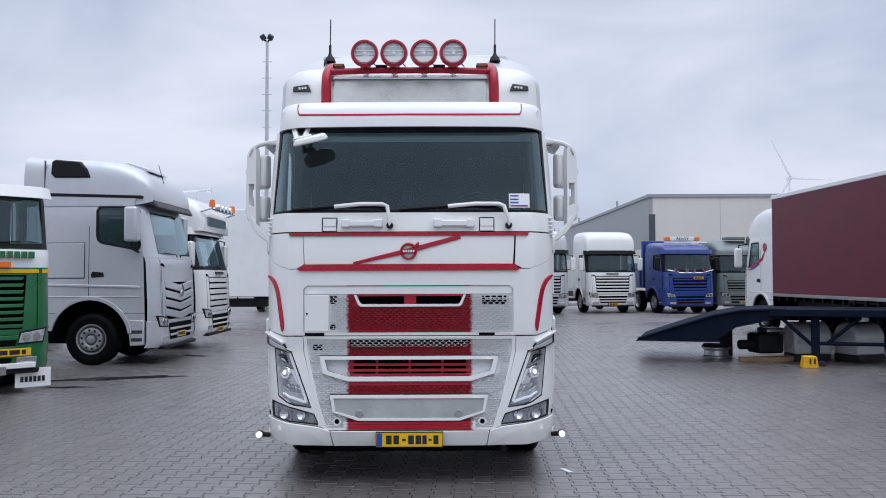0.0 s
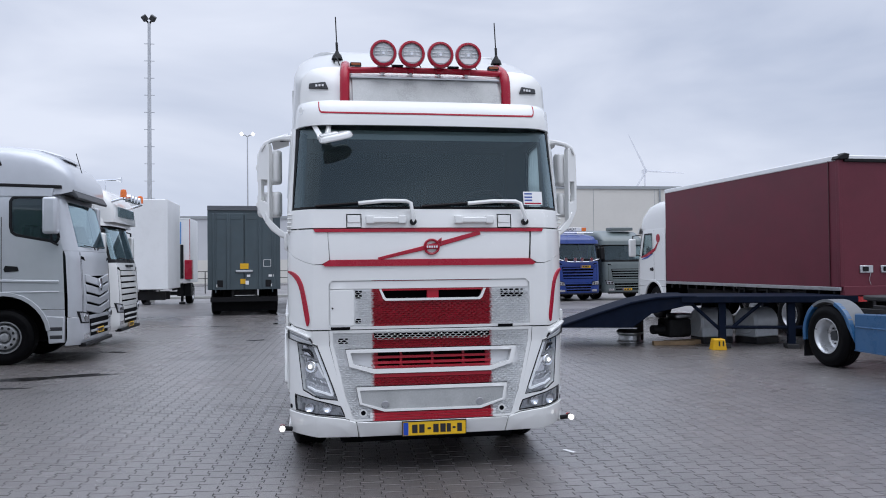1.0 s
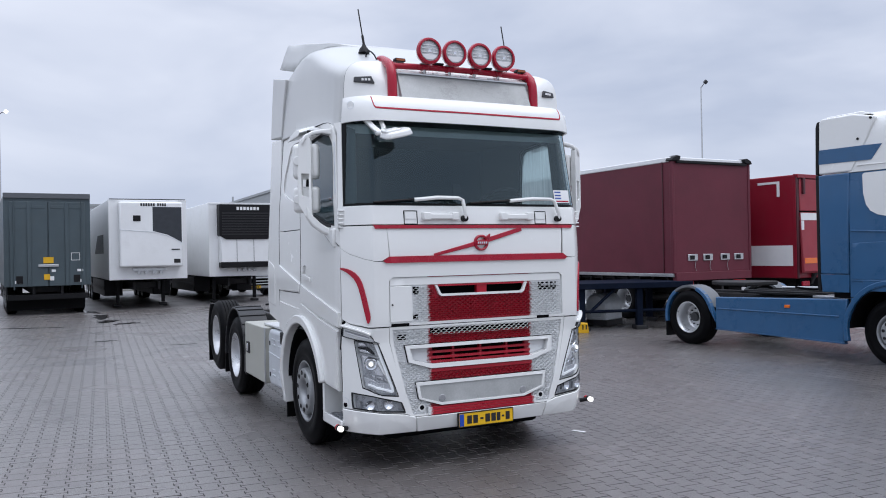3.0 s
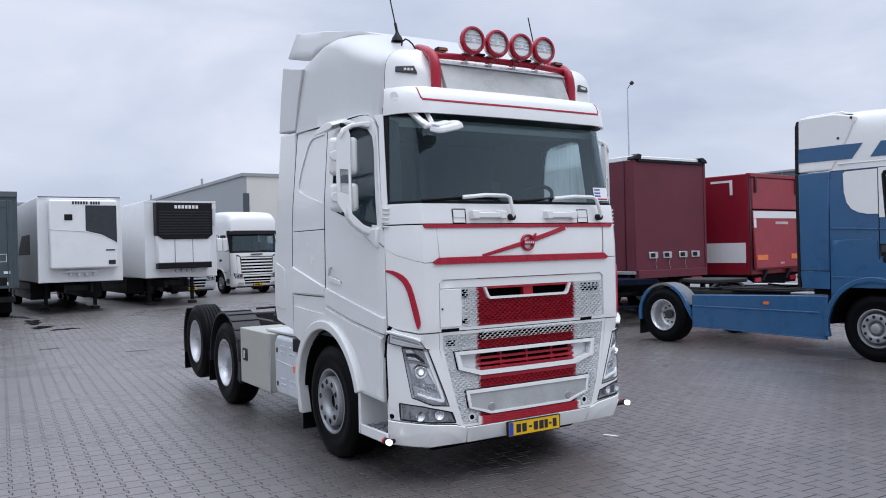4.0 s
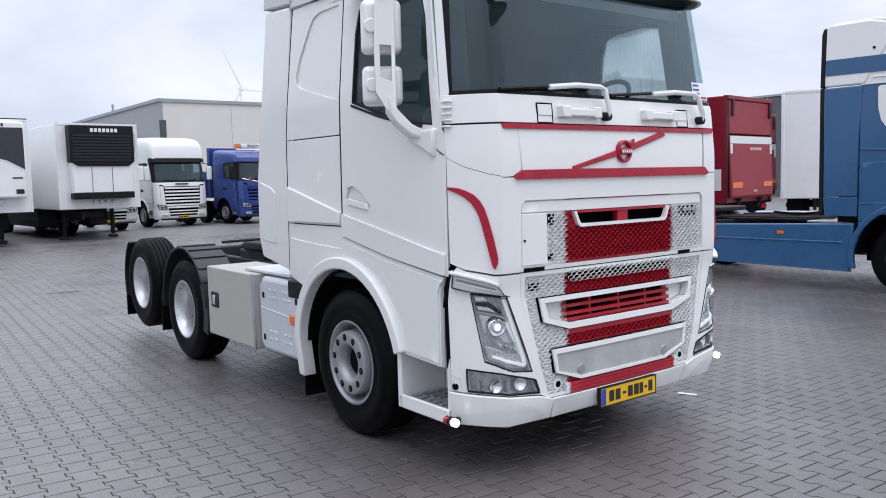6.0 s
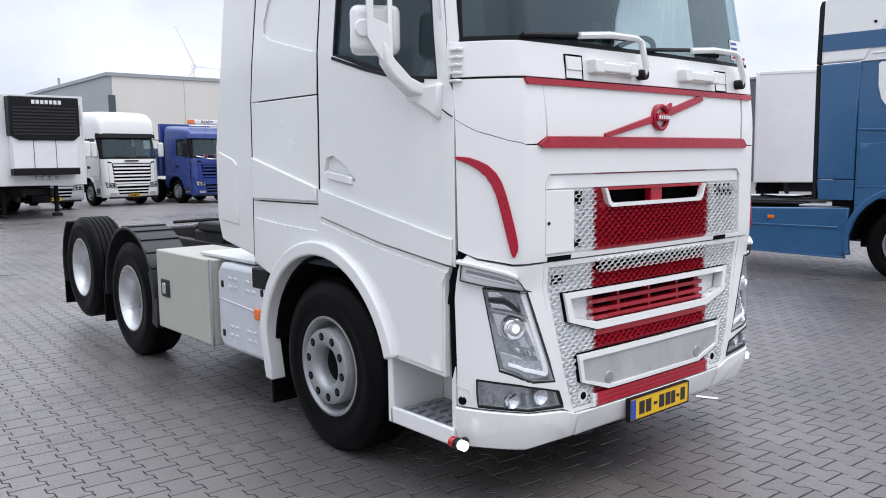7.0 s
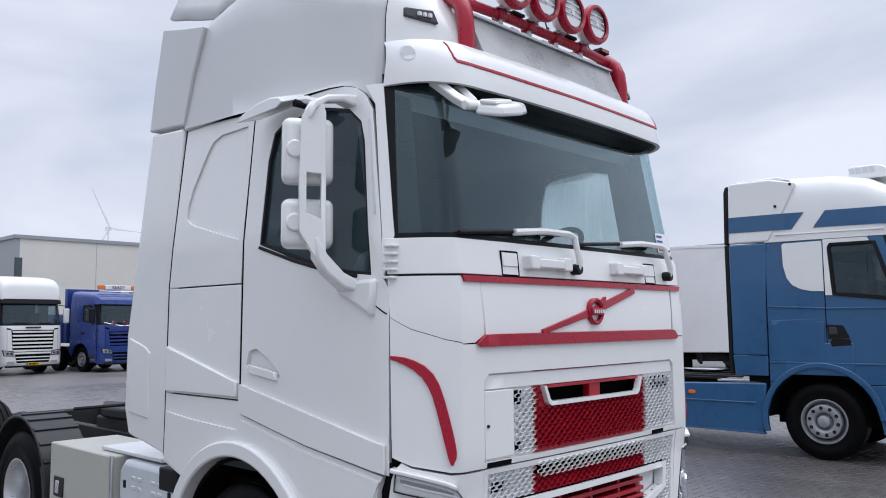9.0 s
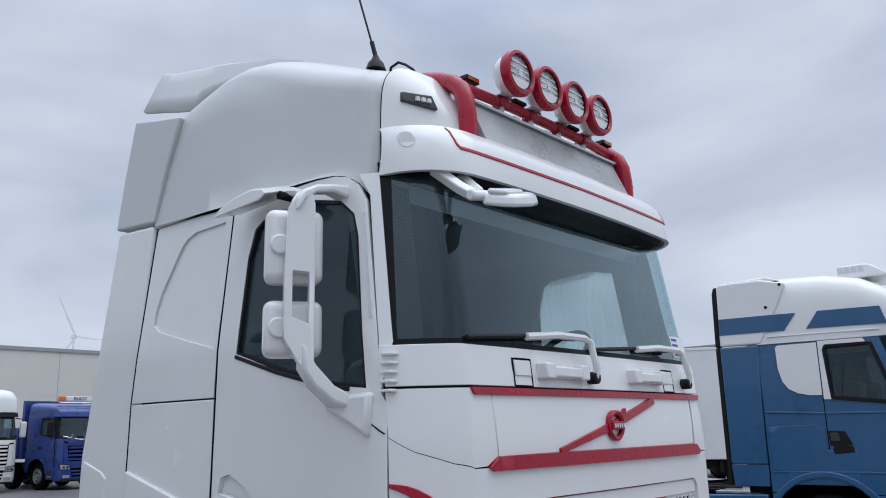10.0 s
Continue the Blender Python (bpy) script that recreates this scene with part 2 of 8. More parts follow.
M["rust"] = shader("rusty_brown_steel", (0.06, 0.028, 0.02), 0.6, spread=0.3, scale=5, dirt=0.4, dirt_color=(0.03, 0.02, 0.016))
M["slate"] = shader("dark_slate_grille", (0.042, 0.047, 0.055), 0.45, spread=0.15, spec=0.3)
M["wood"] = shader("pallet_wood", (0.3, 0.2, 0.11), 0.7, spread=0.3, fine=40, bump=0.001)
M["plasticgrey"] = shader("pale_grey_tank_plastic", (0.6, 0.63, 0.66), 0.4, 0.15, spread=0.08, dirt=0.2)
M["steptread"] = shader("grey_step_tread", (0.3, 0.31, 0.33), 0.45, 0.3, spread=0.1)
M["interior"] = shader("dark_cab_trim", (0.014, 0.024, 0.028), 0.75, spread=0.15)
M["curtain"] = shader("dark_bunk_curtain", (0.01, 0.019, 0.025), 0.9, spread=0.25, scale=5)
M["seat"] = shader("dark_seat_cloth", (0.022, 0.024, 0.027), 0.9, spread=0.2)
M["concrete"] = shader("pale_concrete", (0.4, 0.4, 0.38), 0.8, spread=0.15, scale=1, bump=0.002)
M["puddle"] = shader("wet_dark_patch", (0.028, 0.027, 0.028), 0.12, spread=0.2)
M["ws"] = glass("windscreen_glass", (0.78, 0.95, 0.97), 0.78, mist=0.012, milky=0.2, gloss=(0.76, 0.94, 1.0), base=0.075, power=3.0)
M["misted"] = glass("misted_side_glass", (0.95, 1.0, 1.0), 0.97, mist=0.72, milky=0.85)
M["dark_glass"] = glass("tinted_side_glass", (0.86, 0.95, 0.95), 0.85, mist=0.09, milky=0.2)
M["parked_glass"] = glass("dark_parked_glass", (0.8, 0.92, 0.95), 0.5, mist=0.08, milky=0.2)
M["lens"] = glass("clear_lens", (0.98, 0.99, 1.0), 0.99)
M["mirrorlamp"] = shader("lamp_reflector", (0.44, 0.45, 0.47), 0.28, 0.3, spread=0.15, scale=16)
M["lamphousing"] = shader("silver_lamp_housing", (0.3, 0.305, 0.315), 0.3, 0.25, spread=0.15)
M["lampshell"] = shader("silver_white_lamp_shell", (0.74, 0.74, 0.72), 0.22, 0.1, spread=0.08, coat=0.5)
M["lampface"] = shader("silvered_lamp_face", (0.5, 0.52, 0.53), 0.3, 0.0, spread=0.35, scale=14, coat=1.0)
M["daylight_strip"] = lit("lit_daytime_strip", (0.8, 0.82, 0.84), 0.12)
M["lightguide"] = shader("pale_light_guide", (0.8, 0.8, 0.8), 0.2, spread=0.03)
M["lamp_on"] = lit("lit_lamp", (1.0, 0.97, 0.92), 1.8)
M["led"] = lit("lit_white_light", (1.0, 0.98, 0.94), 1.3)


# ---- mesh helpers ----
def finish(name, bm, mat, parent=None, label="", bevel=0.0, smooth=True, seg=2, angle=40, outward=None):
    """Links a bmesh as one object; outward: the way that an open sheet faces."""
    me = bpy.data.meshes.new(name)
    bmesh.ops.recalc_face_normals(bm, faces=bm.faces)
    if outward is not None and sum((f.normal * f.calc_area() for f in bm.faces), Vector()).dot(outward) < 0:
        bmesh.ops.reverse_faces(bm, faces=bm.faces)
    bm.to_mesh(me)
    bm.free()
    for mm in (mat if isinstance(mat, (list, tuple)) else [mat]):
        me.materials.append(mm)
    if smooth:
        me.polygons.foreach_set("use_smooth", [True] * len(me.polygons))
        me.set_sharp_from_angle(angle=radians(angle))
    ob = new(name, me)
    if parent is not None:
        ob.parent = parent
    if bevel:
        md = ob.modifiers.new("edge", "BEVEL")
        md.width, md.segments, md.limit_method, md.angle_limit = bevel, seg, "ANGLE", radians(50)
        md.use_clamp_overlap = True
    if label:
        ob["label"] = label
    return ob


def part(name, bm, mat, parent, label="", bevel=0.0, smooth=True, seg=2, angle=40, outward=None):
    return finish(name, bm, mat, parent, label, bevel, smooth, seg, angle, outward)


def thing(name, m, label, category, group="", kind=""):
    ob = new(name)
    ob.matrix_basis = m
    return tagged(ob, label, category, group, kind)


def B(x0, x1, y0, y1, z0, z1, bm=None):
    """A box; added to bm when one is given."""
    bm = bm or bmesh.new()
    bmesh.ops.create_cube(bm, size=1, matrix=Matrix.LocRotScale(((x0 + x1) / 2, (y0 + y1) / 2, (z0 + z1) / 2), None,
                                                                 (abs(x1 - x0), abs(y1 - y0), abs(z1 - z0))))
    return bm


def C(p, q, r, seg=16, bm=None, r2=None):
    """A cylinder or cone from p to q."""
    bm = bm or bmesh.new()
    p, q = Vector(p), Vector(q)
    rot = (q - p).to_track_quat("Z", "Y").to_matrix().to_4x4()
    bmesh.ops.create_cone(bm, cap_ends=True, segments=seg, radius1=r, radius2=r if r2 is None else r2, depth=(q - p).length,
                          matrix=Matrix.Translation((p + q) / 2) @ rot)
    return bm


def tube(points, r, seg=10, bm=None):
    """A round bar along a line of points, mitred at the bends."""
    bm = bm or bmesh.new()
    pts = [Vector(p) for p in points]
    rings = []
    for i, p in enumerate(pts):
        d = (pts[min(i + 1, len(pts) - 1)] - pts[max(i - 1, 0)]).normalized()
        q = d.to_track_quat("Z", "Y").to_matrix()
        rings.append([bm.verts.new(p + q @ Vector((r * math.cos(a), r * math.sin(a), 0)))
                      for a in (2 * math.pi * j / seg for j in range(seg))])
    for a, b in zip(rings, rings[1:]):
        best = min(range(seg), key=lambda s: sum((a[j].co - b[(j + s) % seg].co).length for j in range(seg)))
        for j in range(seg):
            bm.faces.new((a[j], a[(j + 1) % seg], b[(j + 1 + best) % seg], b[(j + best) % seg]))
    bm.faces.new(rings[0])
    bm.faces.new(rings[-1])
    return bm


def P(poly, axis, a, b, bm=None):
    """A polygon pushed along an axis from a to b. x: the polygon is (y, z); y: (x, z); z: (x, y)."""
    bm = bm or bmesh.new()

    def at(p, h):
        return {"x": (h, p[0], p[1]), "y": (p[0], h, p[1]), "z": (p[0], p[1], h)}[axis]
    lo = [bm.verts.new(at(p, a)) for p in poly]
    hi = [bm.verts.new(at(p, b)) for p in poly]
    bm.faces.new(lo)
    bm.faces.new(hi)
    for i in range(len(poly)):
        j = (i + 1) % len(poly)
        bm.faces.new((lo[i], lo[j], hi[j], hi[i]))
    return bm


def lathe(profile, seg=32, bm=None, m=None):
    """A profile of (radius, x) turned round the x axis."""
    bm = bm or bmesh.new()
    m = m or Matrix.Identity(4)
    rings = []
    for r, x in profile:
        if r < 1e-5:
            rings.append([bm.verts.new(m @ Vector((x, 0, 0)))])
        else:
            rings.append([bm.verts.new(m @ Vector((x, r * math.cos(2 * math.pi * j / seg), r * math.sin(2 * math.pi * j / seg))))
                          for j in range(seg)])
    for a, b in zip(rings, rings[1:]):
        for j in range(seg):
            v = [a[j % len(a)], a[(j + 1) % len(a)], b[(j + 1) % len(b)], b[j % len(b)]]
            v = [w for i, w in enumerate(v) if w not in v[:i]]
            if len(v) > 2:
                bm.faces.new(v)
    return bm


def interp(table, v):
    if v <= table[0][0]:
        return table[0][1]
    for (a, p), (b, q) in zip(table, table[1:]):
        if v <= b:
            return p + (q - p) * (v - a) / (b - a)
    return table[-1][1]


class Skin:
    """The outer surface of a lorry cab: x across, y to the rear from its front, z up. p: how full its corners are (2: round, 1: cut straight)."""

    def __init__(self, front, width, rx=0.30, ry=0.32, sag=0.07, p=2.0):
        self.front, self.width, self.rx, self.ry, self.sag, self.p = front, width, rx, ry, sag, p

    def normal(self, s, c, side):
        q = self.p - 1
        return Vector((side * s ** q / self.rx, -c ** q / self.ry, 0)).normalized()

    def f(self, x, z, off=0.0):
        """The point of the front at x, z."""
        y0, w = interp(self.front, z), interp(self.width, z)
        flat = w - self.rx
        if abs(x) <= flat:
            n = Vector((2 * self.sag * x / flat ** 2, -1, 0)).normalized()
            return Vector((x, y0 + self.sag * (x / flat) ** 2, z)) + n * off
        s = min(0.9995, (abs(x) - flat) / self.rx)
        c = (1 - s ** self.p) ** (1 / self.p)
        n = self.normal(s, c, math.copysign(1, x)) + Vector((0, -0.3, 0))
        return Vector((x, y0 + self.sag + self.ry * (1 - c), z)) + n.normalized() * off

    def s(self, y, z, off=0.0, side=-1):
        """The point of the side at y, z."""
        y0, w = interp(self.front, z), interp(self.width, z)
        start = y0 + self.sag + self.ry
        if y >= start:
            return Vector((side * (w + off), y, z))
        t = min(0.999, (start - y) / self.ry)
        c = (1 - t ** self.p) ** (1 / self.p)
        return Vector((side * (w - self.rx + self.rx * c), y, z)) + self.normal(c, t, side) * off

    def w(self, a, z, off=0.0):
        """Round the corner: a from -1 to 1 is the flat front, to +-2 the corner (its angle), past that metres along the side."""
        y0, w = interp(self.front, z), interp(self.width, z)
        flat, sg = w - self.rx, math.copysign(1, a)
        if abs(a) <= 1:
            return self.f(a * flat, z, off)
        if abs(a) <= 2:
            t = (abs(a) - 1) * math.pi / 2
            s, c = max(0.0, math.sin(t)) ** (2 / self.p), max(0.0, math.cos(t)) ** (2 / self.p)
            return Vector((sg * (flat + self.rx * s), y0 + self.sag + self.ry * (1 - c), z)) + self.normal(s, c, sg) * off
        return Vector((sg * (w + off), y0 + self.sag + self.ry + abs(a) - 2, z))


def sheet2d(poly, holes=(), du=0.07, dv=0.09):
    """A filled outline with holes, cut into a grid, in the x, y plane."""
    bm = bmesh.new()
    edges = []
    for ring in (poly, *holes):
        vs = [bm.verts.new((p[0], p[1], 0)) for p in ring]
        edges += [bm.edges.new((vs[i], vs[(i + 1) % len(vs)])) for i in range(len(vs))]
    bmesh.ops.triangle_fill(bm, use_beauty=True, edges=edges)
    xs, ys = [p[0] for p in poly], [p[1] for p in poly]
    for lo, hi, step, n in ((min(xs), max(xs), du, (1, 0, 0)), (min(ys), max(ys), dv, (0, 1, 0))):
        cnt = max(1, int((hi - lo) / step))
        for i in range(1, cnt):
            v = lo + (hi - lo) * i / cnt
            bmesh.ops.bisect_plane(bm, geom=bm.verts[:] + bm.edges[:] + bm.faces[:], dist=1e-6,
                                   plane_co=(v * n[0], v * n[1], 0), plane_no=n)
    return bm


def panel(name, mapping, poly, mat, parent, label="", off=0.0, depth=0.014, holes=(), du=0.07, dv=0.09, bevel=0.004, angle=40):
    """A sheet-metal panel laid on a skin: an outline in the mapping's two measures, with folded edges."""
    bm = sheet2d(poly, holes, du, dv)
    rim = [e for e in bm.edges if len(e.link_faces) == 1]
    out = bmesh.ops.extrude_edge_only(bm, edges=rim)["geom"]
    low = {v for v in out if isinstance(v, bmesh.types.BMVert)}
    for v in bm.verts:
        v.co = mapping(v.co.x, v.co.y, off - depth if v in low else off)
    cx, cy = sum(p[0] for p in poly) / len(poly), sum(p[1] for p in poly) / len(poly)
    out_way = mapping(cx, cy, off) - mapping(cx, cy, off - 0.01)
    return part(name, bm, mat, parent, label, bevel, True, 2, angle, out_way)


def text_on(name, body, size, m, mat, parent, depth=0.002, label="", align="CENTER"):
    """Raised lettering in the built-in font, as a mesh."""
    cu = bpy.data.curves.new(name, "FONT")
    cu.body, cu.size, cu.extrude, cu.align_x, cu.align_y, cu.resolution_u = body, size, depth, align, "CENTER", 3
    tmp = bpy.data.objects.new(name, cu)
    me = bpy.data.meshes.new_from_object(tmp)
    bpy.data.objects.remove(tmp)
    bpy.data.curves.remove(cu)
    me.materials.clear()
    me.materials.append(mat)
    ob = new(name, me)
    if parent is not None:
        ob.parent = parent
    ob.matrix_basis = m
    if label:
        ob["label"] = label
    return ob


FACE = Euler((radians(90), 0, 0)).to_matrix().to_4x4()      # lettering that faces -y


# ---- ground ----
PAVE_X, PAVE_Y = (-14.0, 12.0), (1.5, 30.0)       # the stretch paved with single stones; beyond it the yard runs on as one sheet


def wet(m, weight=0.5, rough=0.3, grit=True):
    """A thin film of water over rough concrete, with pale grains of gravel in its face."""
    n, k = m.node_tree.nodes, m.node_tree.links
    b = n["Principled BSDF"]
    b.inputs["Coat Weight"].default_value, b.inputs["Coat IOR"].default_value = weight, 1.5
    pool, film = n.new("ShaderNodeTexNoise"), n.new("ShaderNodeMapRange")
    pool.inputs["Scale"].default_value, pool.inputs["Detail"].default_value = 0.45, 4
    k.new(n.new("ShaderNodeNewGeometry").outputs["Position"], pool.inputs["Vector"])
    film.inputs["From Min"].default_value, film.inputs["From Max"].default_value = 0.35, 0.68
    film.inputs["To Min"].default_value, film.inputs["To Max"].default_value = rough + 0.12, rough - 0.14
    k.new(pool.outputs["Fac"], film.inputs["Value"])
    k.new(film.outputs["Result"], b.inputs["Coat Roughness"])
    if not grit:
        return m
    where = n.new("ShaderNodeNewGeometry").outputs["Position"]
    grain, edge, mix = n.new("ShaderNodeTexNoise"), n.new("ShaderNodeMapRange"), n.new("ShaderNodeMix")
    grain.inputs["Scale"].default_value, grain.inputs["Detail"].default_value = 160, 2
    k.new(where, grain.inputs["Vector"])
    edge.inputs["From Min"].default_value, edge.inputs["From Max"].default_value = 0.3, 0.78
    edge.inputs["To Min"].default_value, edge.inputs["To Max"].default_value = 0.55, 1.55
    k.new(grain.outputs["Fac"], edge.inputs["Value"])
    mix.data_type, mix.blend_type = "RGBA", "MULTIPLY"
    mix.inputs["Factor"].default_value = 1
    k.new(b.inputs["Base Color"].links[0].from_socket, mix.inputs["A"])
    k.new(edge.outputs["Result"], mix.inputs["B"])
    k.new(mix.outputs["Result"], b.inputs["Base Color"])
    bump = n.new("ShaderNodeBump")
    bump.inputs["Strength"].default_value, bump.inputs["Distance"].default_value = 0.7, 0.003
    k.new(grain.outputs["Fac"], bump.inputs["Height"])
    if b.inputs["Normal"].links:
        k.new(b.inputs["Normal"].links[0].from_socket, bump.inputs["Normal"])
    k.new(bump.outputs["Normal"], b.inputs["Normal"])
    k.new(bump.outputs["Normal"], b.inputs["Coat Normal"])
    return m


def paving_material():
    m = shader("damp_concrete_paving", (0.165, 0.155, 0.154), 0.5, spread=0.3, scale=0.35, fine=60, bump=0.002, dirt=0.3,
               dirt_color=(0.2, 0.19, 0.188), rough_spread=0.2)
    n, k = m.node_tree.nodes, m.node_tree.links
    b = n["Principled BSDF"]
    src = b.inputs["Base Color"].links[0].from_socket
    co = n.new("ShaderNodeTexCoord")
    bk = n.new("ShaderNodeTexBrick")
    bk.inputs["Scale"].default_value = 1.0
    bk.inputs["Brick Width"].default_value, bk.inputs["Row Height"].default_value = 0.225, 0.14
    bk.inputs["Mortar Size"].default_value = 0.006
    bk.inputs["Color1"].default_value, bk.inputs["Color2"].default_value = (1.1, 1.1, 1.1, 1), (0.86, 0.86, 0.86, 1)
    bk.inputs["Mortar"].default_value = (0.35, 0.34, 0.33, 1)
    k.new(co.outputs["Object"], bk.inputs["Vector"])
    mul = n.new("ShaderNodeMix")
    mul.data_type, mul.blend_type = "RGBA", "MULTIPLY"
    mul.inputs["Factor"].default_value = 1
    k.new(src, mul.inputs["A"])
    k.new(bk.outputs["Color"], mul.inputs["B"])
    k.new(mul.outputs["Result"], b.inputs["Base Color"])
    return m


M["paving"] = wet(paving_material(), 0.35, 0.4, False)
STONE_LOOK = dict(color=(0.136, 0.122, 0.118), rough=0.36, spread=0.34, scale=0.45, fine=110, bump=0.004, dirt=0.32, dirt_color=(0.24, 0.228, 0.225), rough_spread=0.22, world_space=True)
M["stone"] = wet(shader("wet_concrete_paver", random_tint=0.1, **STONE_LOOK), 1.0, 0.32)
M["joint"] = shader("dark_joint_sand", (0.024, 0.022, 0.021), 0.85, spread=0.3, scale=3, fine=120)

bm = bmesh.new()
xs = [-1500, -60, PAVE_X[0], PAVE_X[1], 60, 1500]
ys = [-1500, -40, PAVE_Y[0], PAVE_Y[1], 110, 1500]
grid = [[bm.verts.new((x, y, -0.004)) for y in ys] for x in xs]
for i in range(5):
    for j in range(5):
        if (i, j) != (2, 2):
            bm.faces.new((grid[i][j], grid[i + 1][j], grid[i + 1][j + 1], grid[i][j + 1]))
corner = [grid[2][2], grid[3][2], grid[3][3], grid[2][3]]
deep_ring = [bm.verts.new((v.co.x, v.co.y, -0.0008)) for v in corner]
bm.faces.new(deep_ring).material_index = 1
for i in range(4):
    bm.faces.new((corner[i], corner[(i + 1) % 4], deep_ring[(i + 1) % 4], deep_ring[i])).material_index = 1
ground = tagged(finish("ground", bm, [M["paving"], M["joint"]], smooth=False), "wet grey-brown interlocking concrete paving of a lorry yard", "ground", kind="structure")


# ---- lorry wheels ----
def wheel(parent, x, y, z, side, deep=False, R=0.51, w=0.31, paint="rim", name="wheel", cap="black"):
    """A wheel whose outer face is at x; deep: the dished rim of a rear axle; cap: the hub's material."""
    m = Matrix.Translation((x, y, z)) @ Matrix.Diagonal((side, 1, 1, 1))
    if deep:
        prof = [(0.0, -0.20), (0.085, -0.20), (0.095, -0.225), (0.2, -0.235), (0.228, -0.215), (0.24, -0.12), (0.25, -0.045), (0.268, -0.012), (0.283, 0.007), (0.296, 0.005), (0.3, -0.02)]
    else:
        prof = [(0.098, -0.07), (0.104, -0.02), (0.118, 0.012), (0.134, 0.026), (0.15, 0.03), (0.205, 0.03), (0.217, 0.024), (0.223, 0.01), (0.226, -0.12), (0.246, -0.13), (0.257, -0.035), (0.268, -0.008), (0.283, 0.007), (0.296, 0.005), (0.3, -0.02)]
    rim = part(name, lathe(prof, 44, None, m), M["bowl" if deep and paint == "rim" else paint], parent, angle=40)
    rr = R
    t = [(0.288, -0.012), (0.296, 0.006), (0.32, 0.012), (0.345, 0.006), (0.36, 0.014), (rr - 0.10, 0.016), (rr - 0.07, 0.012), (rr - 0.064, 0.006), (rr - 0.035, -0.004), (rr - 0.01, -0.022), (rr, -0.04)]
    for i in range(5):
        a = -0.04 - (w - 0.08) * (i + 0.42) / 5
        t += [(rr, a), (rr - 0.011, a - 0.004), (rr - 0.011, a - 0.011), (rr, a - 0.015)]
    t += [(rr, -w + 0.04), (rr - 0.03, -w + 0.005), (0.36, -w), (0.29, -w + 0.02)]
    part("tyre", lathe(t, 56, None, m), M["rubber"], rim, "black rubber tyre", angle=50)
    ring = 0.155 if deep else 0.178

    def shared(nm, bm, mat):
        me = bpy.data.meshes.new(nm)
        bm.to_mesh(me)
        bm.free()
        me.materials.append(mat)
        return me
    nut_me = shared("wheel_nut", C((0, 0, 0), (0.03 if deep else 0.016, 0, 0), 0.0145, 6), M["steel"])
    hole_me = None if deep else shared("rim_hole", C((0.005, 0, 0), (0.0312, 0, 0), 0.024, 18), M["black"])
    for i in range(10):
        a = 2 * math.pi * (i + 0.25) / 10
        at = (ring * math.cos(a), ring * math.sin(a))
        ob = new("wheel_nut", nut_me)
        ob.parent, ob.matrix_basis = rim, m @ Matrix.Translation((-0.235 if deep else 0.022, *at))
        if hole_me:
            ob = new("rim_hole", hole_me)
            ob.parent, ob.matrix_basis = rim, m @ Matrix.Translation((0, *at))
    if deep:
        part("hub_cap", C(m @ Vector((-0.2, 0, 0)), m @ Vector((-0.14, 0, 0)), 0.085, 20), M["greyplastic"], rim, bevel=0.01)
    elif cap == "black":
        part("hub_cap", lathe([(0.0, -0.03), (0.06, -0.03), (0.07, -0.045), (0.1, -0.055)], 28, None, m), M["black"], rim)
    else:
        part("hub_cap", lathe([(0.0, 0.055), (0.05, 0.052), (0.075, 0.04), (0.085, 0.0), (0.1, -0.03)], 28, None, m), M[cap], rim)
    return rim


def roof_loft(name, rows, mat, parent, label="", n=20, ex=0.34, ez=0.62, bevel=0.0):
    """A closed roof hood from cross-sections (y, half width, side height, top height)."""
    bm = bmesh.new()
    rings = []
    for y, w, zs, zt in rows:
        ring = []
        for i in range(n + 1):
            a = math.pi * i / n
            c, s = math.cos(a), math.sin(a)
            ring.append(bm.verts.new((-w * math.copysign(abs(c) ** ex, c), y, zs + (zt - zs) * abs(s) ** ez)))
        rings.append(ring)
    for a, b in zip(rings, rings[1:]):
        for i in range(n):
            bm.faces.new((a[i], a[i + 1], b[i + 1], b[i]))
    bm.faces.new(rings[0])
    bm.faces.new(rings[-1])
    return part(name, bm, mat, parent, label, bevel, angle=50)


def arch(cy, cz, r, a0, a1, n=14):
    """Points on a wheel arch, angles in degrees from the rear (0) over the top to the front (180)."""
    return [(cy + r * math.cos(radians(a0 + (a1 - a0) * i / n)), cz + r * math.sin(radians(a0 + (a1 - a0) * i / n))) for i in range(n + 1)]


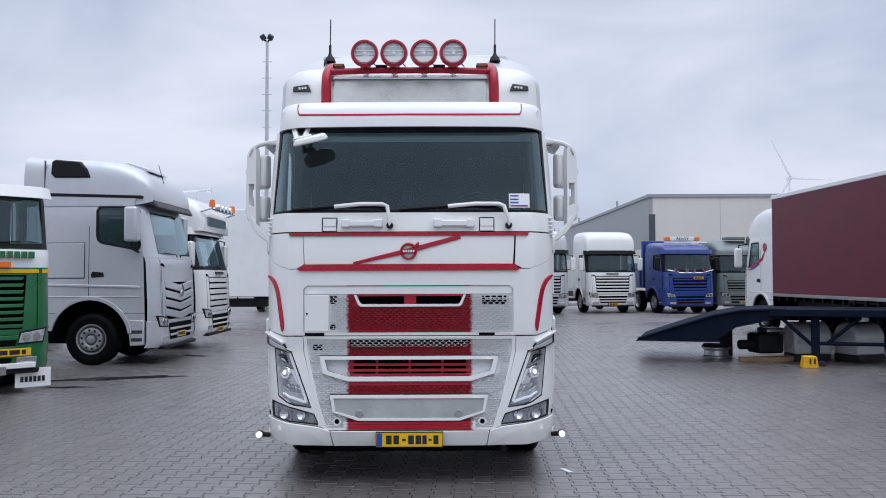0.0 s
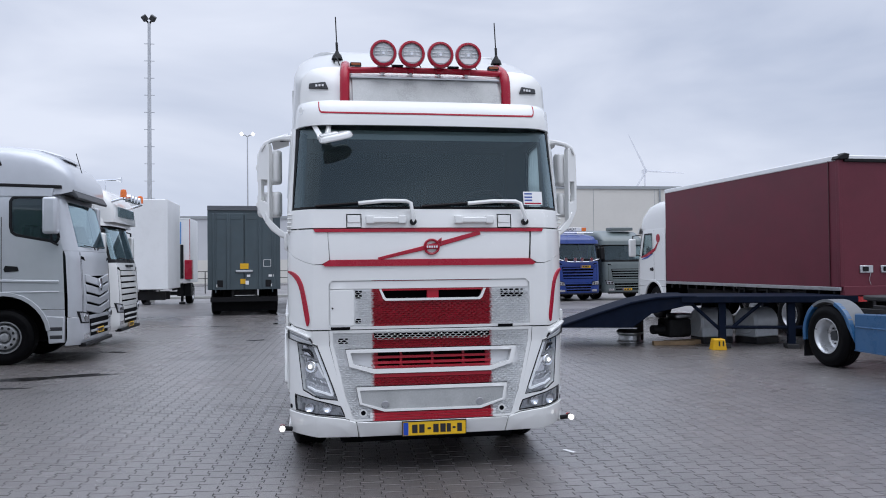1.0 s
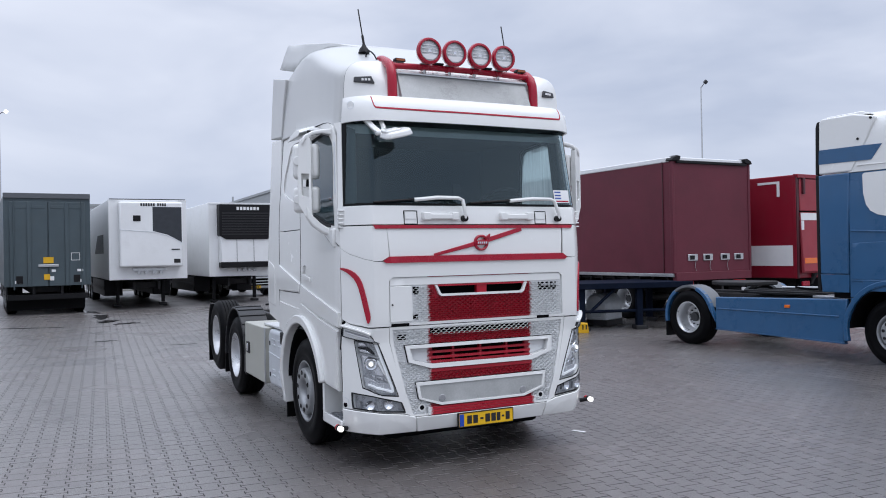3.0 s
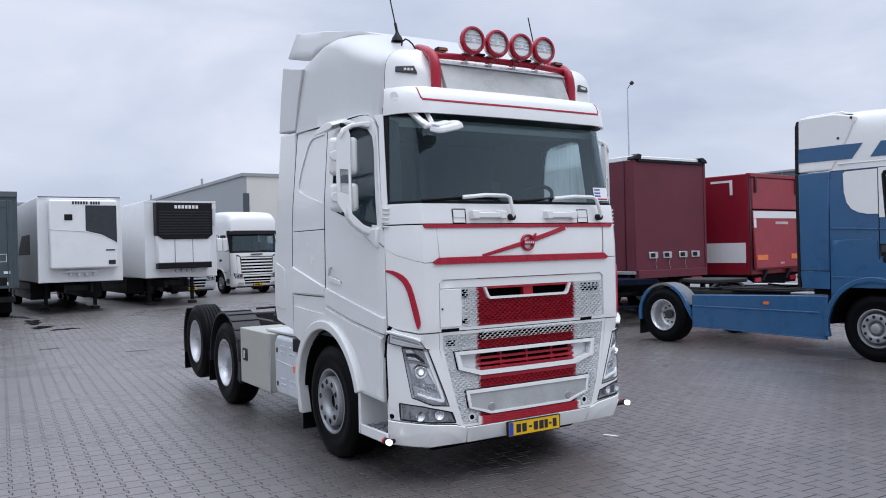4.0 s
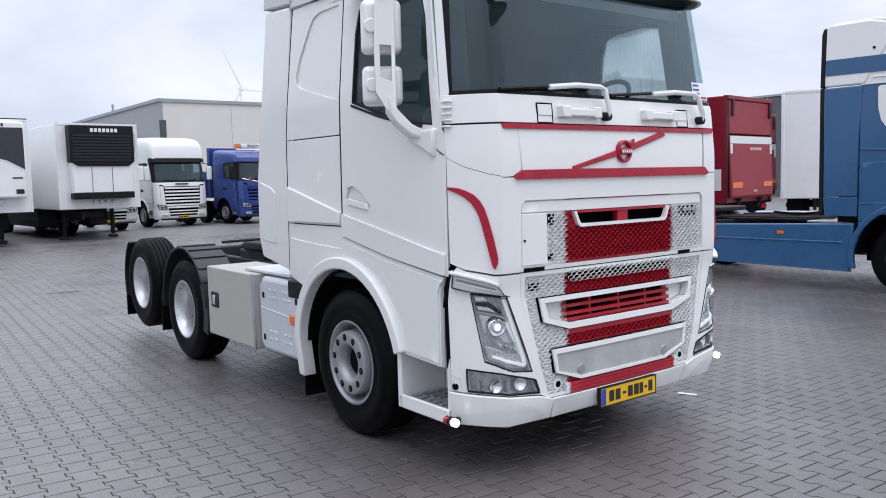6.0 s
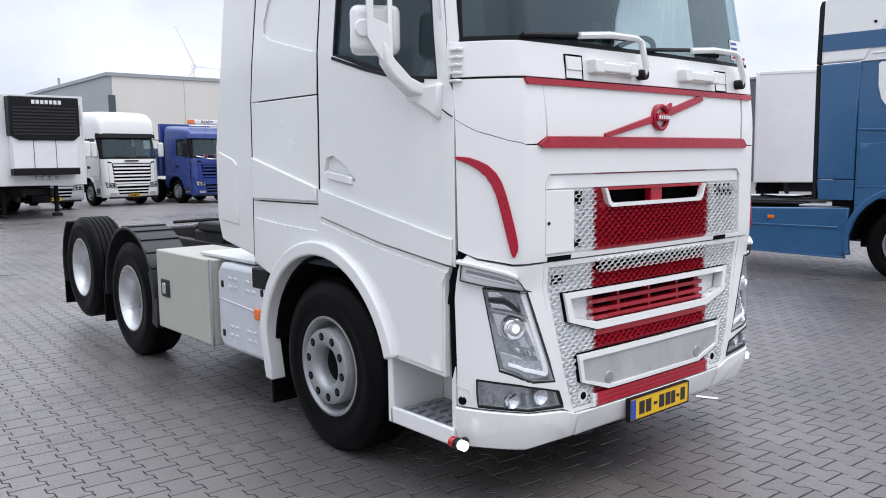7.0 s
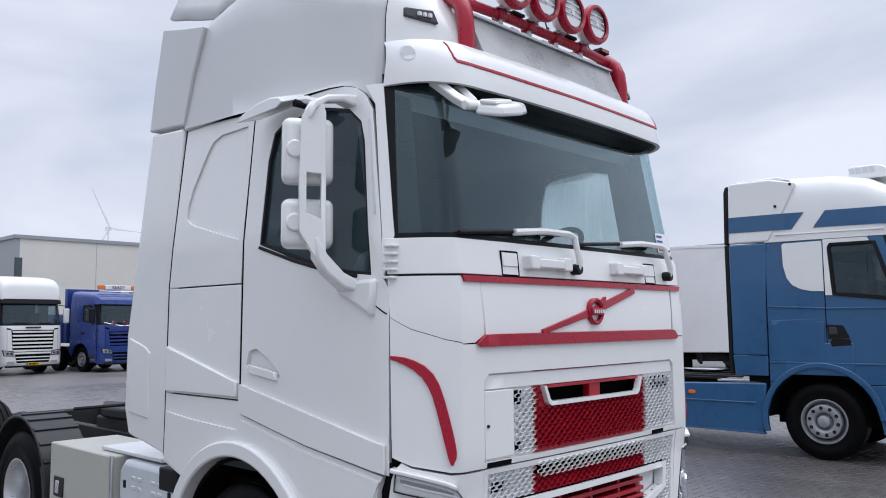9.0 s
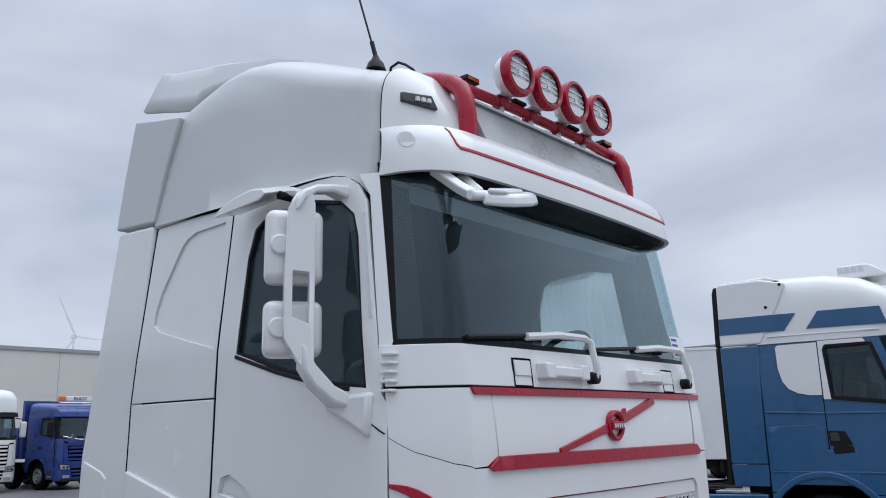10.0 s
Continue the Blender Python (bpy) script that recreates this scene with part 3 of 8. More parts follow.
def band(name, mapping, pts, half, mat, parent, off=0.006, depth=0.012, label="", bevel=0.003):
    """A narrow strip laid on a skin along a line of points; half: its half width, or one for each point."""
    hs = half if isinstance(half, (list, tuple)) else [half] * len(pts)
    bm = bmesh.new()
    fine = []
    for i in range(len(pts) - 1):
        for j in range(4):
            t = j / 4
            fine.append((pts[i][0] + (pts[i + 1][0] - pts[i][0]) * t, pts[i][1] + (pts[i + 1][1] - pts[i][1]) * t, hs[i] + (hs[i + 1] - hs[i]) * t))
    fine.append((*pts[-1], hs[-1]))
    rows = []
    for i, (a, b, h) in enumerate(fine):
        p, q = fine[max(0, i - 1)], fine[min(len(fine) - 1, i + 1)]
        d = Vector((q[0] - p[0], q[1] - p[1])).normalized()
        u = Vector((-d.y, d.x)) * h
        rows.append([bm.verts.new(mapping(a + s * u.x, b + s * u.y, o)) for s, o in ((1, off - depth), (1, off), (-1, off), (-1, off - depth))])
    for a, b in zip(rows, rows[1:]):
        for i in range(3):
            bm.faces.new((a[i], a[i + 1], b[i + 1], b[i]))
    bm.faces.new(rows[0])
    bm.faces.new(rows[-1])
    return part(name, bm, mat, parent, label, bevel)


def word_bars(name, x, y, z, w, h, n, mat, parent):
    """A row of upright bars in place of lettering that faces -y."""
    bm = bmesh.new()
    for i in range(n):
        a = x - w / 2 + w * i / n
        B(a, a + w / n * 0.72, y - 0.006, y, z - h / 2, z + h / 2, bm)
    return part(name, bm, mat, parent)


def plate_bars(parent, y, z, x=0.0, w=0.52, h=0.11, mat="plate"):
    """A number plate that faces -y, its writing as plain bars."""
    p = part("number_plate", B(x - w / 2, x + w / 2, y - 0.012, y, z - h / 2, z + h / 2), M[mat], parent, "yellow number plate", bevel=0.004)
    bm = bmesh.new()
    for a, b in ((-0.32, -0.12), (-0.07, 0.2), (0.25, 0.36)):
        B(x + a * w, x + b * w, y - 0.015, y - 0.0125, z - h * 0.3, z + h * 0.3, bm)
    part("plate_bars", bm, M["ink"], p)
    part("plate_band", B(x - w / 2 + 0.004, x - w / 2 + 0.05, y - 0.014, y - 0.0122, z - h * 0.46, z + h * 0.46), M["eublue"], p)
    return p


# ---- a plain lorry cab, shared by the parked lorries ----
def parked_cab(t, paint, lower=None, length=2.2, top=3.75, ws=(1.95, 2.72), slats=5, slat="paint", visor="plastic", brow=None,
               grille=(0.95, 1.75), rake=0.3, wheel_y=1.4, mirror="plastic", flat_roof=False, window_deep=True, bumper="paint", arch_r=0.64, roof_rows=None, win=None, gap_y=1.42, mirror_y=0.29, surround="plastic", edge_top=None, handle_z=1.5, mirror_box=None, corner_gap=True, glass_w=1.12, glass_u=1.42, slat_h=0.24):
    lower = lower or paint
    W = 1.22
    sk = Skin([(0.28, 0.08), (0.45, 0.0), (1.2, 0.0), (ws[0] - 0.15, 0.04), (ws[0], 0.08), (ws[1], 0.08 + rake), (3.2, 0.2 + rake), (top, 0.5 + rake)],
              [(0.3, 1.2), (1.0, W), (ws[1], 1.21), (3.3, 1.17), (top, 1.0)], 0.22, 0.24, 0.03, 1.6)
    f, w = sk.f, sk.w
    zb, zt = ws
    # dark body behind the panels
    za = 0.52 + arch_r + 0.03
    part("inner_body", B(-1.16, 1.16, 0.36, length - 0.03, za, zb - 0.05), M["interior"], t)
    part("under_body", B(-0.72, 0.72, 0.36, length - 0.03, 0.4, za), M["black"], t)
    bm = B(-1.16, 1.16, length - 0.1, length - 0.03, zb - 0.05, zt + 0.1)
    part("rear_wall", bm, M["interior"], t)
    for sx in (-0.5, 0.5):
        part("seat_back", B(sx - 0.25, sx + 0.25, 1.0, 1.2, zb - 0.3, zb + 0.45), M["seat"], t, bevel=0.05)
    mp = {"paint": M[paint], "lower": M[lower]}
    panel("bumper", w, [(-1.95, 0.34), (1.95, 0.34), (1.95, 0.86), (-1.95, 0.86)], M[lower] if bumper == "paint" else M[bumper], t, off=0.01, du=0.12)
    g0, g1 = grille
    panel("front_panel", w, [(-1.9, 0.87), (1.9, 0.87), (1.9, zb - 0.06), (-1.9, zb - 0.06)], M[paint], t,
          holes=([(-0.78, g0), (0.78, g0), (0.84, g1), (-0.84, g1)],), du=0.12)
    bm = sheet2d([(-0.84, g0 - 0.05), (0.84, g0 - 0.05), (0.88, g1 + 0.05), (-0.88, g1 + 0.05)])
    for v in bm.verts:
        v.co = f(v.co.x, v.co.y, -0.05)
    part("grille_back", bm, M["black"], t)
    for i in range(slats):
        zz = g0 + (g1 - g0) * (i + 0.5) / slats
        h = (g1 - g0) / slats * slat_h
        panel("grille_slat", f, [(-0.77, zz - h), (0.77, zz - h), (0.8, zz + h), (-0.8, zz + h)], mp.get(slat) or M[slat], t, off=0.012, depth=0.03, du=0.2)
    bm = P([(-0.62, 0.47), (0.62, 0.47), (0.7, 0.8), (-0.7, 0.8)], "y", -0.014, 0.0)
    part("lower_intake", bm, M["black"], t, bevel=0.01)
    for k in range(2):
        part("intake_slat", P([(-0.64 - 0.02 * k, 0.54 + 0.12 * k), (0.64 + 0.02 * k, 0.54 + 0.12 * k), (0.65 + 0.02 * k, 0.585 + 0.12 * k), (-0.65 - 0.02 * k, 0.585 + 0.12 * k)], "y", -0.032, -0.01), mp.get(slat) or M[slat], t, bevel=0.008)
    part("bumper_lip", P([(-1.0, 0.30), (1.0, 0.30), (1.02, 0.37), (-1.02, 0.37)], "y", -0.02, 0.12), M["plastic"], t, bevel=0.015)
    for s in (-1, 1):
        hb = panel("headlight", f, [(s * 0.70, 0.72), (s * 1.08, 0.74), (s * 1.14, 0.97), (s * 0.74, 0.92)], M["plastic"], t, off=0.016, label="clear headlight in a dark bezel")
        panel("headlight_lens", f, [(s * 0.72, 0.75), (s * 1.06, 0.765), (s * 1.10, 0.94), (s * 0.76, 0.89)], M["mirrorlamp"], hb, off=0.024, depth=0.012)
        for x in (0.83, 0.97):
            part("headlight_bulb", C(f(s * x, 0.835, 0.02), f(s * x, 0.835, 0.034), 0.055, 16), M["chrome"], hb)
        panel("air_slot", f, [(s * 0.80, zb - 0.24), (s * 1.02, zb - 0.2), (s * 1.0, zb - 0.15), (s * 0.86, zb - 0.17)], M["black"], t, off=0.004, depth=0.006, bevel=0)
        panel("corner_seam", f, [(s * 0.98, 0.9), (s * 0.99, 0.9), (s * 1.0, zb - 0.08), (s * 0.99, zb - 0.08)], M["black"], t, off=0.002, depth=0.003, bevel=0)
        panel("fog_light", f, [(s * 0.7, 0.44), (s * 0.98, 0.44), (s * 0.98, 0.54), (s * 0.7, 0.54)], M["chrome"], t, off=0.02)
    panel("windscreen", f, [(-glass_w, zb), (glass_w, zb), (glass_w - 0.06, zt), (0.06 - glass_w, zt)], M["ws"], t, "dark windscreen glass", off=-0.01, depth=0.006, bevel=0)
    panel("windscreen_surround", w, [(-1.95, zb - 0.055), (1.95, zb - 0.055), (1.9, zt + 0.13), (-1.9, zt + 0.13)], M[surround], t,
          holes=([(-glass_u, zb + 0.02), (glass_u, zb + 0.02), (glass_u - 0.02, zt - 0.01), (0.02 - glass_u, zt - 0.01)],), off=-0.004, du=0.12)
    for s in (-1, 1):
        bm = tube([f(s * 0.1, zb - 0.02, 0.03), f(s * 0.15, zb + 0.03, 0.035), f(s * 0.75, zb + 0.05, 0.03)], 0.012, 6)
        part("wiper", bm, M["plastic"], t)
    # side walls with window and wheel arch
    for s in (-1, 1):
        def side(y, z, o, s=s):
            return sk.s(y, z, o, s)
        win = win or [(0.42 + rake * 0.6, zb + 0.02), (1.3, zb + 0.1), (1.28, zt - 0.02), (0.55 + rake, zt - 0.02)]
        low = math.degrees(math.asin(0.5 / arch_r))
        panel("side_wall", side, [(0.3, 1.02)] + list(reversed(arch(wheel_y, 0.52, arch_r, low, 180 - low))) + [(length, 1.02), (length, zt + 0.13), (edge_top or 0.42 + rake, zt + 0.13), (0.34, zb)], M[paint], t, holes=(win,), du=0.2, dv=0.2)
        up = math.degrees(math.asin(0.49 / arch_r))
        panel("side_skirt", side, [(0.3, 1.01), (0.3, 0.4), (wheel_y - arch_r - 0.02, 0.4)] + list(reversed(arch(wheel_y, 0.52, arch_r, 180 - up, 170, 8))), M[lower], t, du=0.2, dv=0.2)
        panel("side_skirt", side, list(reversed(arch(wheel_y, 0.52, arch_r, 20, up, 8))) + [(length, 0.74), (length, 1.01)], M[lower], t, du=0.2, dv=0.2)
        ye = wheel_y - arch_r - 0.06
        if ye - 0.36 > 0.15:
            panel("entry_recess", side, [(0.38, 0.46), (ye, 0.46), (ye, 0.72), (0.38, 0.72)], M["greyplastic"], t, "dark entry step recess", off=0.003, depth=0.006, bevel=0)
            panel("entry_step", side, [(0.4, 0.48), (ye - 0.02, 0.48), (ye - 0.02, 0.53), (0.4, 0.53)], M["steptread"], t, off=0.012, depth=0.02)
        band("waist_line", side, [(0.4, za + 0.03), (length - 0.02, za + 0.03)], 0.012, M[lower], t, off=0.012, depth=0.02, bevel=0.006)
        band("wheel_arch_lip", side, arch(wheel_y, 0.52, arch_r + 0.03, 12, 172), 0.035, M[lower], t, off=0.03, depth=0.05)
        panel("side_window", side, win, M["parked_glass"], t, "dark side window", off=-0.012, depth=0.004, bevel=0)
        band("window_seal", side, win + [win[0]], 0.026, M["plastic"], t, off=0.003, depth=0.01)
        band("door_gap", side, [(gap_y, za + 0.03), (gap_y, zt + 0.1)], 0.006, M["black"], t, off=0.0015, depth=0.004, bevel=0)
        if corner_gap:
            band("door_gap", side, [(0.36, 1.03), (0.36, zb - 0.02)], 0.006, M["black"], t, off=0.0015, depth=0.004, bevel=0)
        panel("door_handle", side, [(gap_y - 0.30, handle_z + 0.02), (gap_y - 0.06, handle_z), (gap_y - 0.04, handle_z + 0.05), (gap_y - 0.07, handle_z + 0.12), (gap_y - 0.28, handle_z + 0.1)], M["plastic"], t, off=0.012)
        # mirror
        if mirror:
            my, m0, m1 = mirror_box or (0.07, zb + 0.02, zb + 0.62)
            bm = B(s * 1.32, s * 1.56, mirror_y - my, mirror_y + my, m0, m1)
            mir = part("mirror", bm, M[mirror], t, bevel=0.05, seg=3)
            bm = tube([(s * 1.18, 0.42, zt - 0.02), (s * 1.42, mirror_y, zt - 0.06), (s * 1.42, mirror_y, zb + 0.1), (s * 1.18, 0.42, zb + 0.05)], 0.022, 8)
            part("mirror_arm", bm, M["plastic"], mir)
        part("wheel_housing", P(arch(wheel_y, 0.52, arch_r + 0.01, 2, 176, 16) + list(reversed(arch(wheel_y, 0.52, arch_r - 0.03, 2, 176, 16))), "x", s * 0.74, s * 1.19), M["black"], t)
        part("housing_wall", B(s * 0.72, s * 0.76, wheel_y - arch_r, wheel_y + arch_r, 0.42, 1.15), M["black"], t)
        wheel(t, s * 1.14, wheel_y, 0.51, s, cap="rim")
    # roof
    if flat_roof:
        rows = [(0.12 + rake, 1.05, zt + 0.1, zt + 0.16), (0.3 + rake, 1.15, zt + 0.1, zt + 0.4), (0.8 + rake, 1.18, zt + 0.1, top - 0.1), (length, 1.18, zt + 0.1, top)]
    else:
        rows = [(0.08 + rake, 1.08, zt + 0.1, zt + 0.2), (0.16 + rake, 1.14, zt + 0.1, zt + 0.42), (0.34 + rake, 1.18, zt + 0.1, top - 0.35), (0.7 + rake, 1.19, zt + 0.1, top - 0.1),
                (1.2 + rake, 1.19, zt + 0.1, top), (length, 1.19, zt + 0.1, top - 0.03)]
    rows = roof_rows or rows
    roof_loft("roof", rows, M[brow or paint], t, ex=0.22, ez=0.42, n=28)
    if visor:
        panel("sun_visor", w, [(-1.75, zt + 0.02), (1.75, zt + 0.02), (1.7, zt + 0.2), (-1.7, zt + 0.2)], M[visor], t, off=0.12, depth=0.03, du=0.12)
    return sk


def chassis(t, y0, y1, axles, single=False, paint="steel", deep=True, z=0.95):
    """Two frame rails with cross members, and the rear axles' wheels."""
    for s in (-1, 1):
        part("frame_rail", B(s * 0.38, s * 0.46, y0, y1, z - 0.28, z), M[paint], t, bevel=0.01)
    yy = y0 + 0.4
    while yy < y1:
        part("cross_member", B(-0.38, 0.38, yy, yy + 0.1, z - 0.22, z - 0.04), M[paint], t)
        yy += 1.3
    for y in axles:
        part("axle", C((-1.0, y, 0.51), (1.0, y, 0.51), 0.09, 12), M["steel"], t)
        for s in (-1, 1):
            wheel(t, s * 1.2, y, 0.51, s, deep)


def pallet_box(t, y0, y1, z=1.0):
    """Dark boxes added under a trailer floor to deepen its shade, with side guards."""
    for s in (-1, 1):
        part("pallet_box", B(s * 0.55, s * 1.2, y0, y1, 0.38, z), M["plastic"], t, bevel=0.02)
        part("side_guard", B(s * 1.2, s * 1.23, y0 - 0.1, y1 + 0.3, 0.62, 0.74), M["steel"], t, bevel=0.006)


def box_body(t, x, y0, y1, z0, z1, mat, trim=None, name="cargo_box", label="", bevel=0.025):
    b = part(name, B(-x, x, y0, y1, z0, z1), mat, t, label, bevel=bevel, seg=3)
    if trim:
        for s in (-1, 1):
            part("corner_trim", B(s * (x - 0.04), s * (x + 0.012), y0 - 0.012, y0 + 0.06, z0, z1), trim, b, bevel=0.006)
            part("corner_trim", B(s * (x - 0.04), s * (x + 0.012), y1 - 0.06, y1 + 0.012, z0, z1), trim, b, bevel=0.006)
        part("top_trim", B(-x - 0.016, x + 0.016, y0 - 0.016, y0 + 0.05, z1 - 0.06, z1 + 0.012), trim, b, bevel=0.006)
    return b


# ---- the yard's other lorries and trailers ----
def silver_lorry():
    t = thing("lorry", pose(-5.48, 16.75, 0, 0, 0, 90), "silver tractor lorry with a high sleeper cab and silver mirrors", "truck", "parked lorries")
    sk = parked_cab(t, "silver", top=4.05, length=2.42, ws=(2.15, 3.02), slats=0, visor=None, mirror="silver", wheel_y=1.36, rake=0.2, grille=(0.85, 1.62), arch_r=0.76, mirror_y=0.47, surround="silver",
                    win=[(0.40, 2.33), (0.45, 2.25), (0.56, 2.28), (1.14, 2.39), (1.21, 2.44), (1.235, 2.54), (1.235, 3.01), (1.2, 3.07), (1.12, 3.09), (0.62, 3.09), (0.54, 3.02)], gap_y=1.39, edge_top=0.50,
                    handle_z=1.71, mirror_box=(0.125, 2.40, 3.07), corner_gap=False, glass_u=1.08,
                    roof_rows=[(0.16, 1.02, 3.22, 3.36), (0.20, 1.11, 3.2, 3.53), (0.34, 1.16, 3.16, 3.72), (0.56, 1.19, 3.12, 3.88), (0.86, 1.2, 3.12, 4.0), (1.3, 1.2, 3.12, 4.06), (2.3, 1.2, 3.12, 4.10), (2.68, 1.2, 3.3, 4.13)])
    part("sun_visor", P([(0.48, 3.30), (0.28, 3.34), (0.18, 3.24), (0.10, 3.11), (0.10, 3.07), (0.14, 3.07), (0.2, 3.12), (0.42, 3.16)], "x", -1.1, 1.1), M["greyplastic"], t, "dark grey sun visor", bevel=0.05, seg=3)
    for s in (-1, 1):
        part("roof_joint", P([(2.27, 3.36), (2.285, 3.36), (2.285, 4.0), (2.27, 4.0)], "x", s * 1.16, s * 1.206), M["greyplastic"], t)
        part("side_fairing", P([(2.43, 0.85), (2.74, 0.9), (2.7, 3.32), (2.43, 3.34)], "x", s * 1.12, s * 1.21), M["silver"], t, bevel=0.02)
        part("roof_vent", P([(1.38, 3.66), (2.08, 3.66), (2.16, 3.74), (2.14, 3.99), (2.06, 4.02), (1.6, 3.98), (1.46, 3.84)], "x", s * 1.06, s * 1.217), M["plastic"], t, bevel=0.03)
        part("roof_seam", P([(0.36, 3.25), (2.42, 3.31), (2.42, 3.37), (0.36, 3.31)], "x", s * 1.15, s * 1.224), M["plastic"], t, bevel=0.01)
        part("storage_flap", P([(1.48, 1.71), (2.24, 1.71), (2.24, 2.38), (1.48, 2.38)], "x", s * 1.19, s * 1.224), M["silver"], t, bevel=0.006)
        panel("flap_gap", lambda y, z, o, s=s: Vector((s * (1.2205 + o), y, z)), [(1.465, 1.695), (2.255, 1.695), (2.255, 2.395), (1.465, 2.395)], M["greyplastic"], t, off=0.001, depth=0.003, bevel=0)
        panel("corner_gap", sk.w, [(s * 1.135, 0.92), (s * 1.15, 0.92), (s * 1.15, 2.1), (s * 1.135, 2.1)], M["black"], t, off=0.002, depth=0.004, du=0.03, bevel=0)
        part("sill_step", P([(0.40, 1.55), (2.3, 1.60), (2.3, 1.55), (0.40, 1.50)], "x", s * 1.19, s * 1.236), M["silver"], t, bevel=0.012)
        part("arch_rear_panel", P([(2.24, 0.42), (2.72, 0.46), (2.74, 0.88), (2.43, 0.9), (2.43, 1.3), (2.2, 1.28)], "x", s * 1.1, s * 1.215), M["silver"], t, bevel=0.02)
        part("upper_side", P([(0.52, 3.10), (2.42, 3.10), (2.42, 3.3), (0.48, 3.3)], "x", s * 1.15, s * 1.214), M["silver"], t, bevel=0.01)
        part("side_step", P([(0.30, 0.40), (0.58, 0.38), (0.63, 0.9), (0.30, 0.88)], "x", s * 1.12, s * 1.222), M["silver"], t, "silver entry step panel", bevel=0.02)
        for k in range(2):
            part("step_slot", B(s * 1.2, s * 1.226, 0.34, 0.56, 0.47 + 0.15 * k, 0.54 + 0.15 * k), M["greyplastic"], t, bevel=0.008)
    for k in range(4):
        z = 0.93 + 0.185 * k
        panel("grille_slat", sk.f, [(-0.84, z + 0.03), (0.0, z - 0.07), (0.84, z + 0.03), (0.86, z + 0.17), (0.0, z + 0.07), (-0.86, z + 0.17)], M["silver"], t, off=0.02, depth=0.04, du=0.2, bevel=0.01)
    part("roof_hatch", P([(0.46, 3.86), (0.52, 3.94), (0.9, 4.06), (1.5, 4.115), (1.58, 4.09), (1.5, 4.04)], "x", -0.5, 0.5), M["silver"], t, bevel=0.02)
    part("antenna", C((-0.6, 0.16, 3.6), (-0.62, 0.26, 3.98), 0.007, 6), M["plastic"], t)
    plate_bars(t, -0.02, 0.55)
    bm = bmesh.new()
    lathe([(0.1, 0), (0.13, 0.01), (0.13, 0.02), (0.1, 0.02)], 24, bm, Matrix.Translation((0, -0.02, 1.45)) @ Euler((0, 0, radians(-90))).to_matrix().to_4x4())
    for a in (90, 210, 330):
        C((0, -0.035, 1.45), (0.115 * math.cos(radians(a)), -0.035, 1.45 + 0.115 * math.sin(radians(a))), 0.012, 6, bm)
    part("grille_emblem", bm, M["chrome"], t)
    chassis(t, 1.0, 6.6, (5.3,))
    return t


def white_lorry(m, label, beacons=False, paint="white", top=3.85, **kw):
    t = thing("lorry", m, label, "truck", "parked lorries")
    zr = 2.83
    args = dict(top=top, length=2.25, roof_rows=[(0.26, 1.08, zr, 2.98), (0.30, 1.15, zr, zr + 0.52 * (top - zr)), (0.37, 1.19, zr, zr + 0.76 * (top - zr)), (0.55, 1.2, zr, zr + 0.9 * (top - zr)), (1.0, 1.2, zr, top - 0.03), (1.8, 1.2, zr, top), (2.25, 1.2, zr, top)], ws=(1.95, 2.72), slats=6, slat="paint", visor="white", mirror="white", rake=0.2, grille=(0.86, 1.72))
    args.update(kw)
    sk = parked_cab(t, paint, **args)
    chassis(t, 1.0, 6.4, (5.0,))
    plate_bars(t, -0.02, 0.42)
    bm = bmesh.new()
    for i in range(6):
        B(-0.3 + i * 0.1, -0.3 + i * 0.1 + 0.075, -0.012, 0.05, 1.79, 1.85, bm)
    part("name_bars", bm, M["greyplastic"], t)
    if beacons:
        part("roof_bar", tube([(-1.08, 0.35, 3.25), (-1.06, -0.05, 3.38), (1.06, -0.05, 3.38), (1.08, 0.35, 3.25)], 0.03), M["chrome"], t)
        for x in (-0.92, 0.92):
            bm = lathe([(0.0, 0.2), (0.06, 0.18), (0.075, 0.1), (0.075, 0.0), (0, 0)], 16, None, Matrix.Translation((x, -0.05, 3.41)) @ Euler((0, radians(-90), 0)).to_matrix().to_4x4())
            part("beacon", bm, M["orange"], t, "orange rotating beacon")
        for x in (-0.5, -0.17, 0.17, 0.5):
            part("roof_lamp", C((x, -0.14, 3.43), (x, -0.01, 3.43), 0.09, 16), M["chrome"], t)
        part("roof_window", P([(-0.8, 2.97), (0.8, 2.97), (0.75, 3.2), (-0.75, 3.2)], "y", 0.07, 0.14), M["parked_glass"], t, "dark narrow roof window", bevel=0.02)
        part("air_horn", tube([(-0.7, 0.95, 3.79), (-0.7, 0.55, 3.83), (-0.7, 0.2, 3.84), (-0.7, 0.12, 3.84)], 0.02, 8), M["chrome"], t)
        part("horn_bell", C((-0.7, 0.16, 3.84), (-0.7, 0.04, 3.84), 0.025, 12, None, 0.075), M["chrome"], t)
        for y in (0.9, 0.4):
            part("horn_foot", C((-0.7, y, 3.6), (-0.7, y, 3.8), 0.012, 6), M["chrome"], t)
    return t


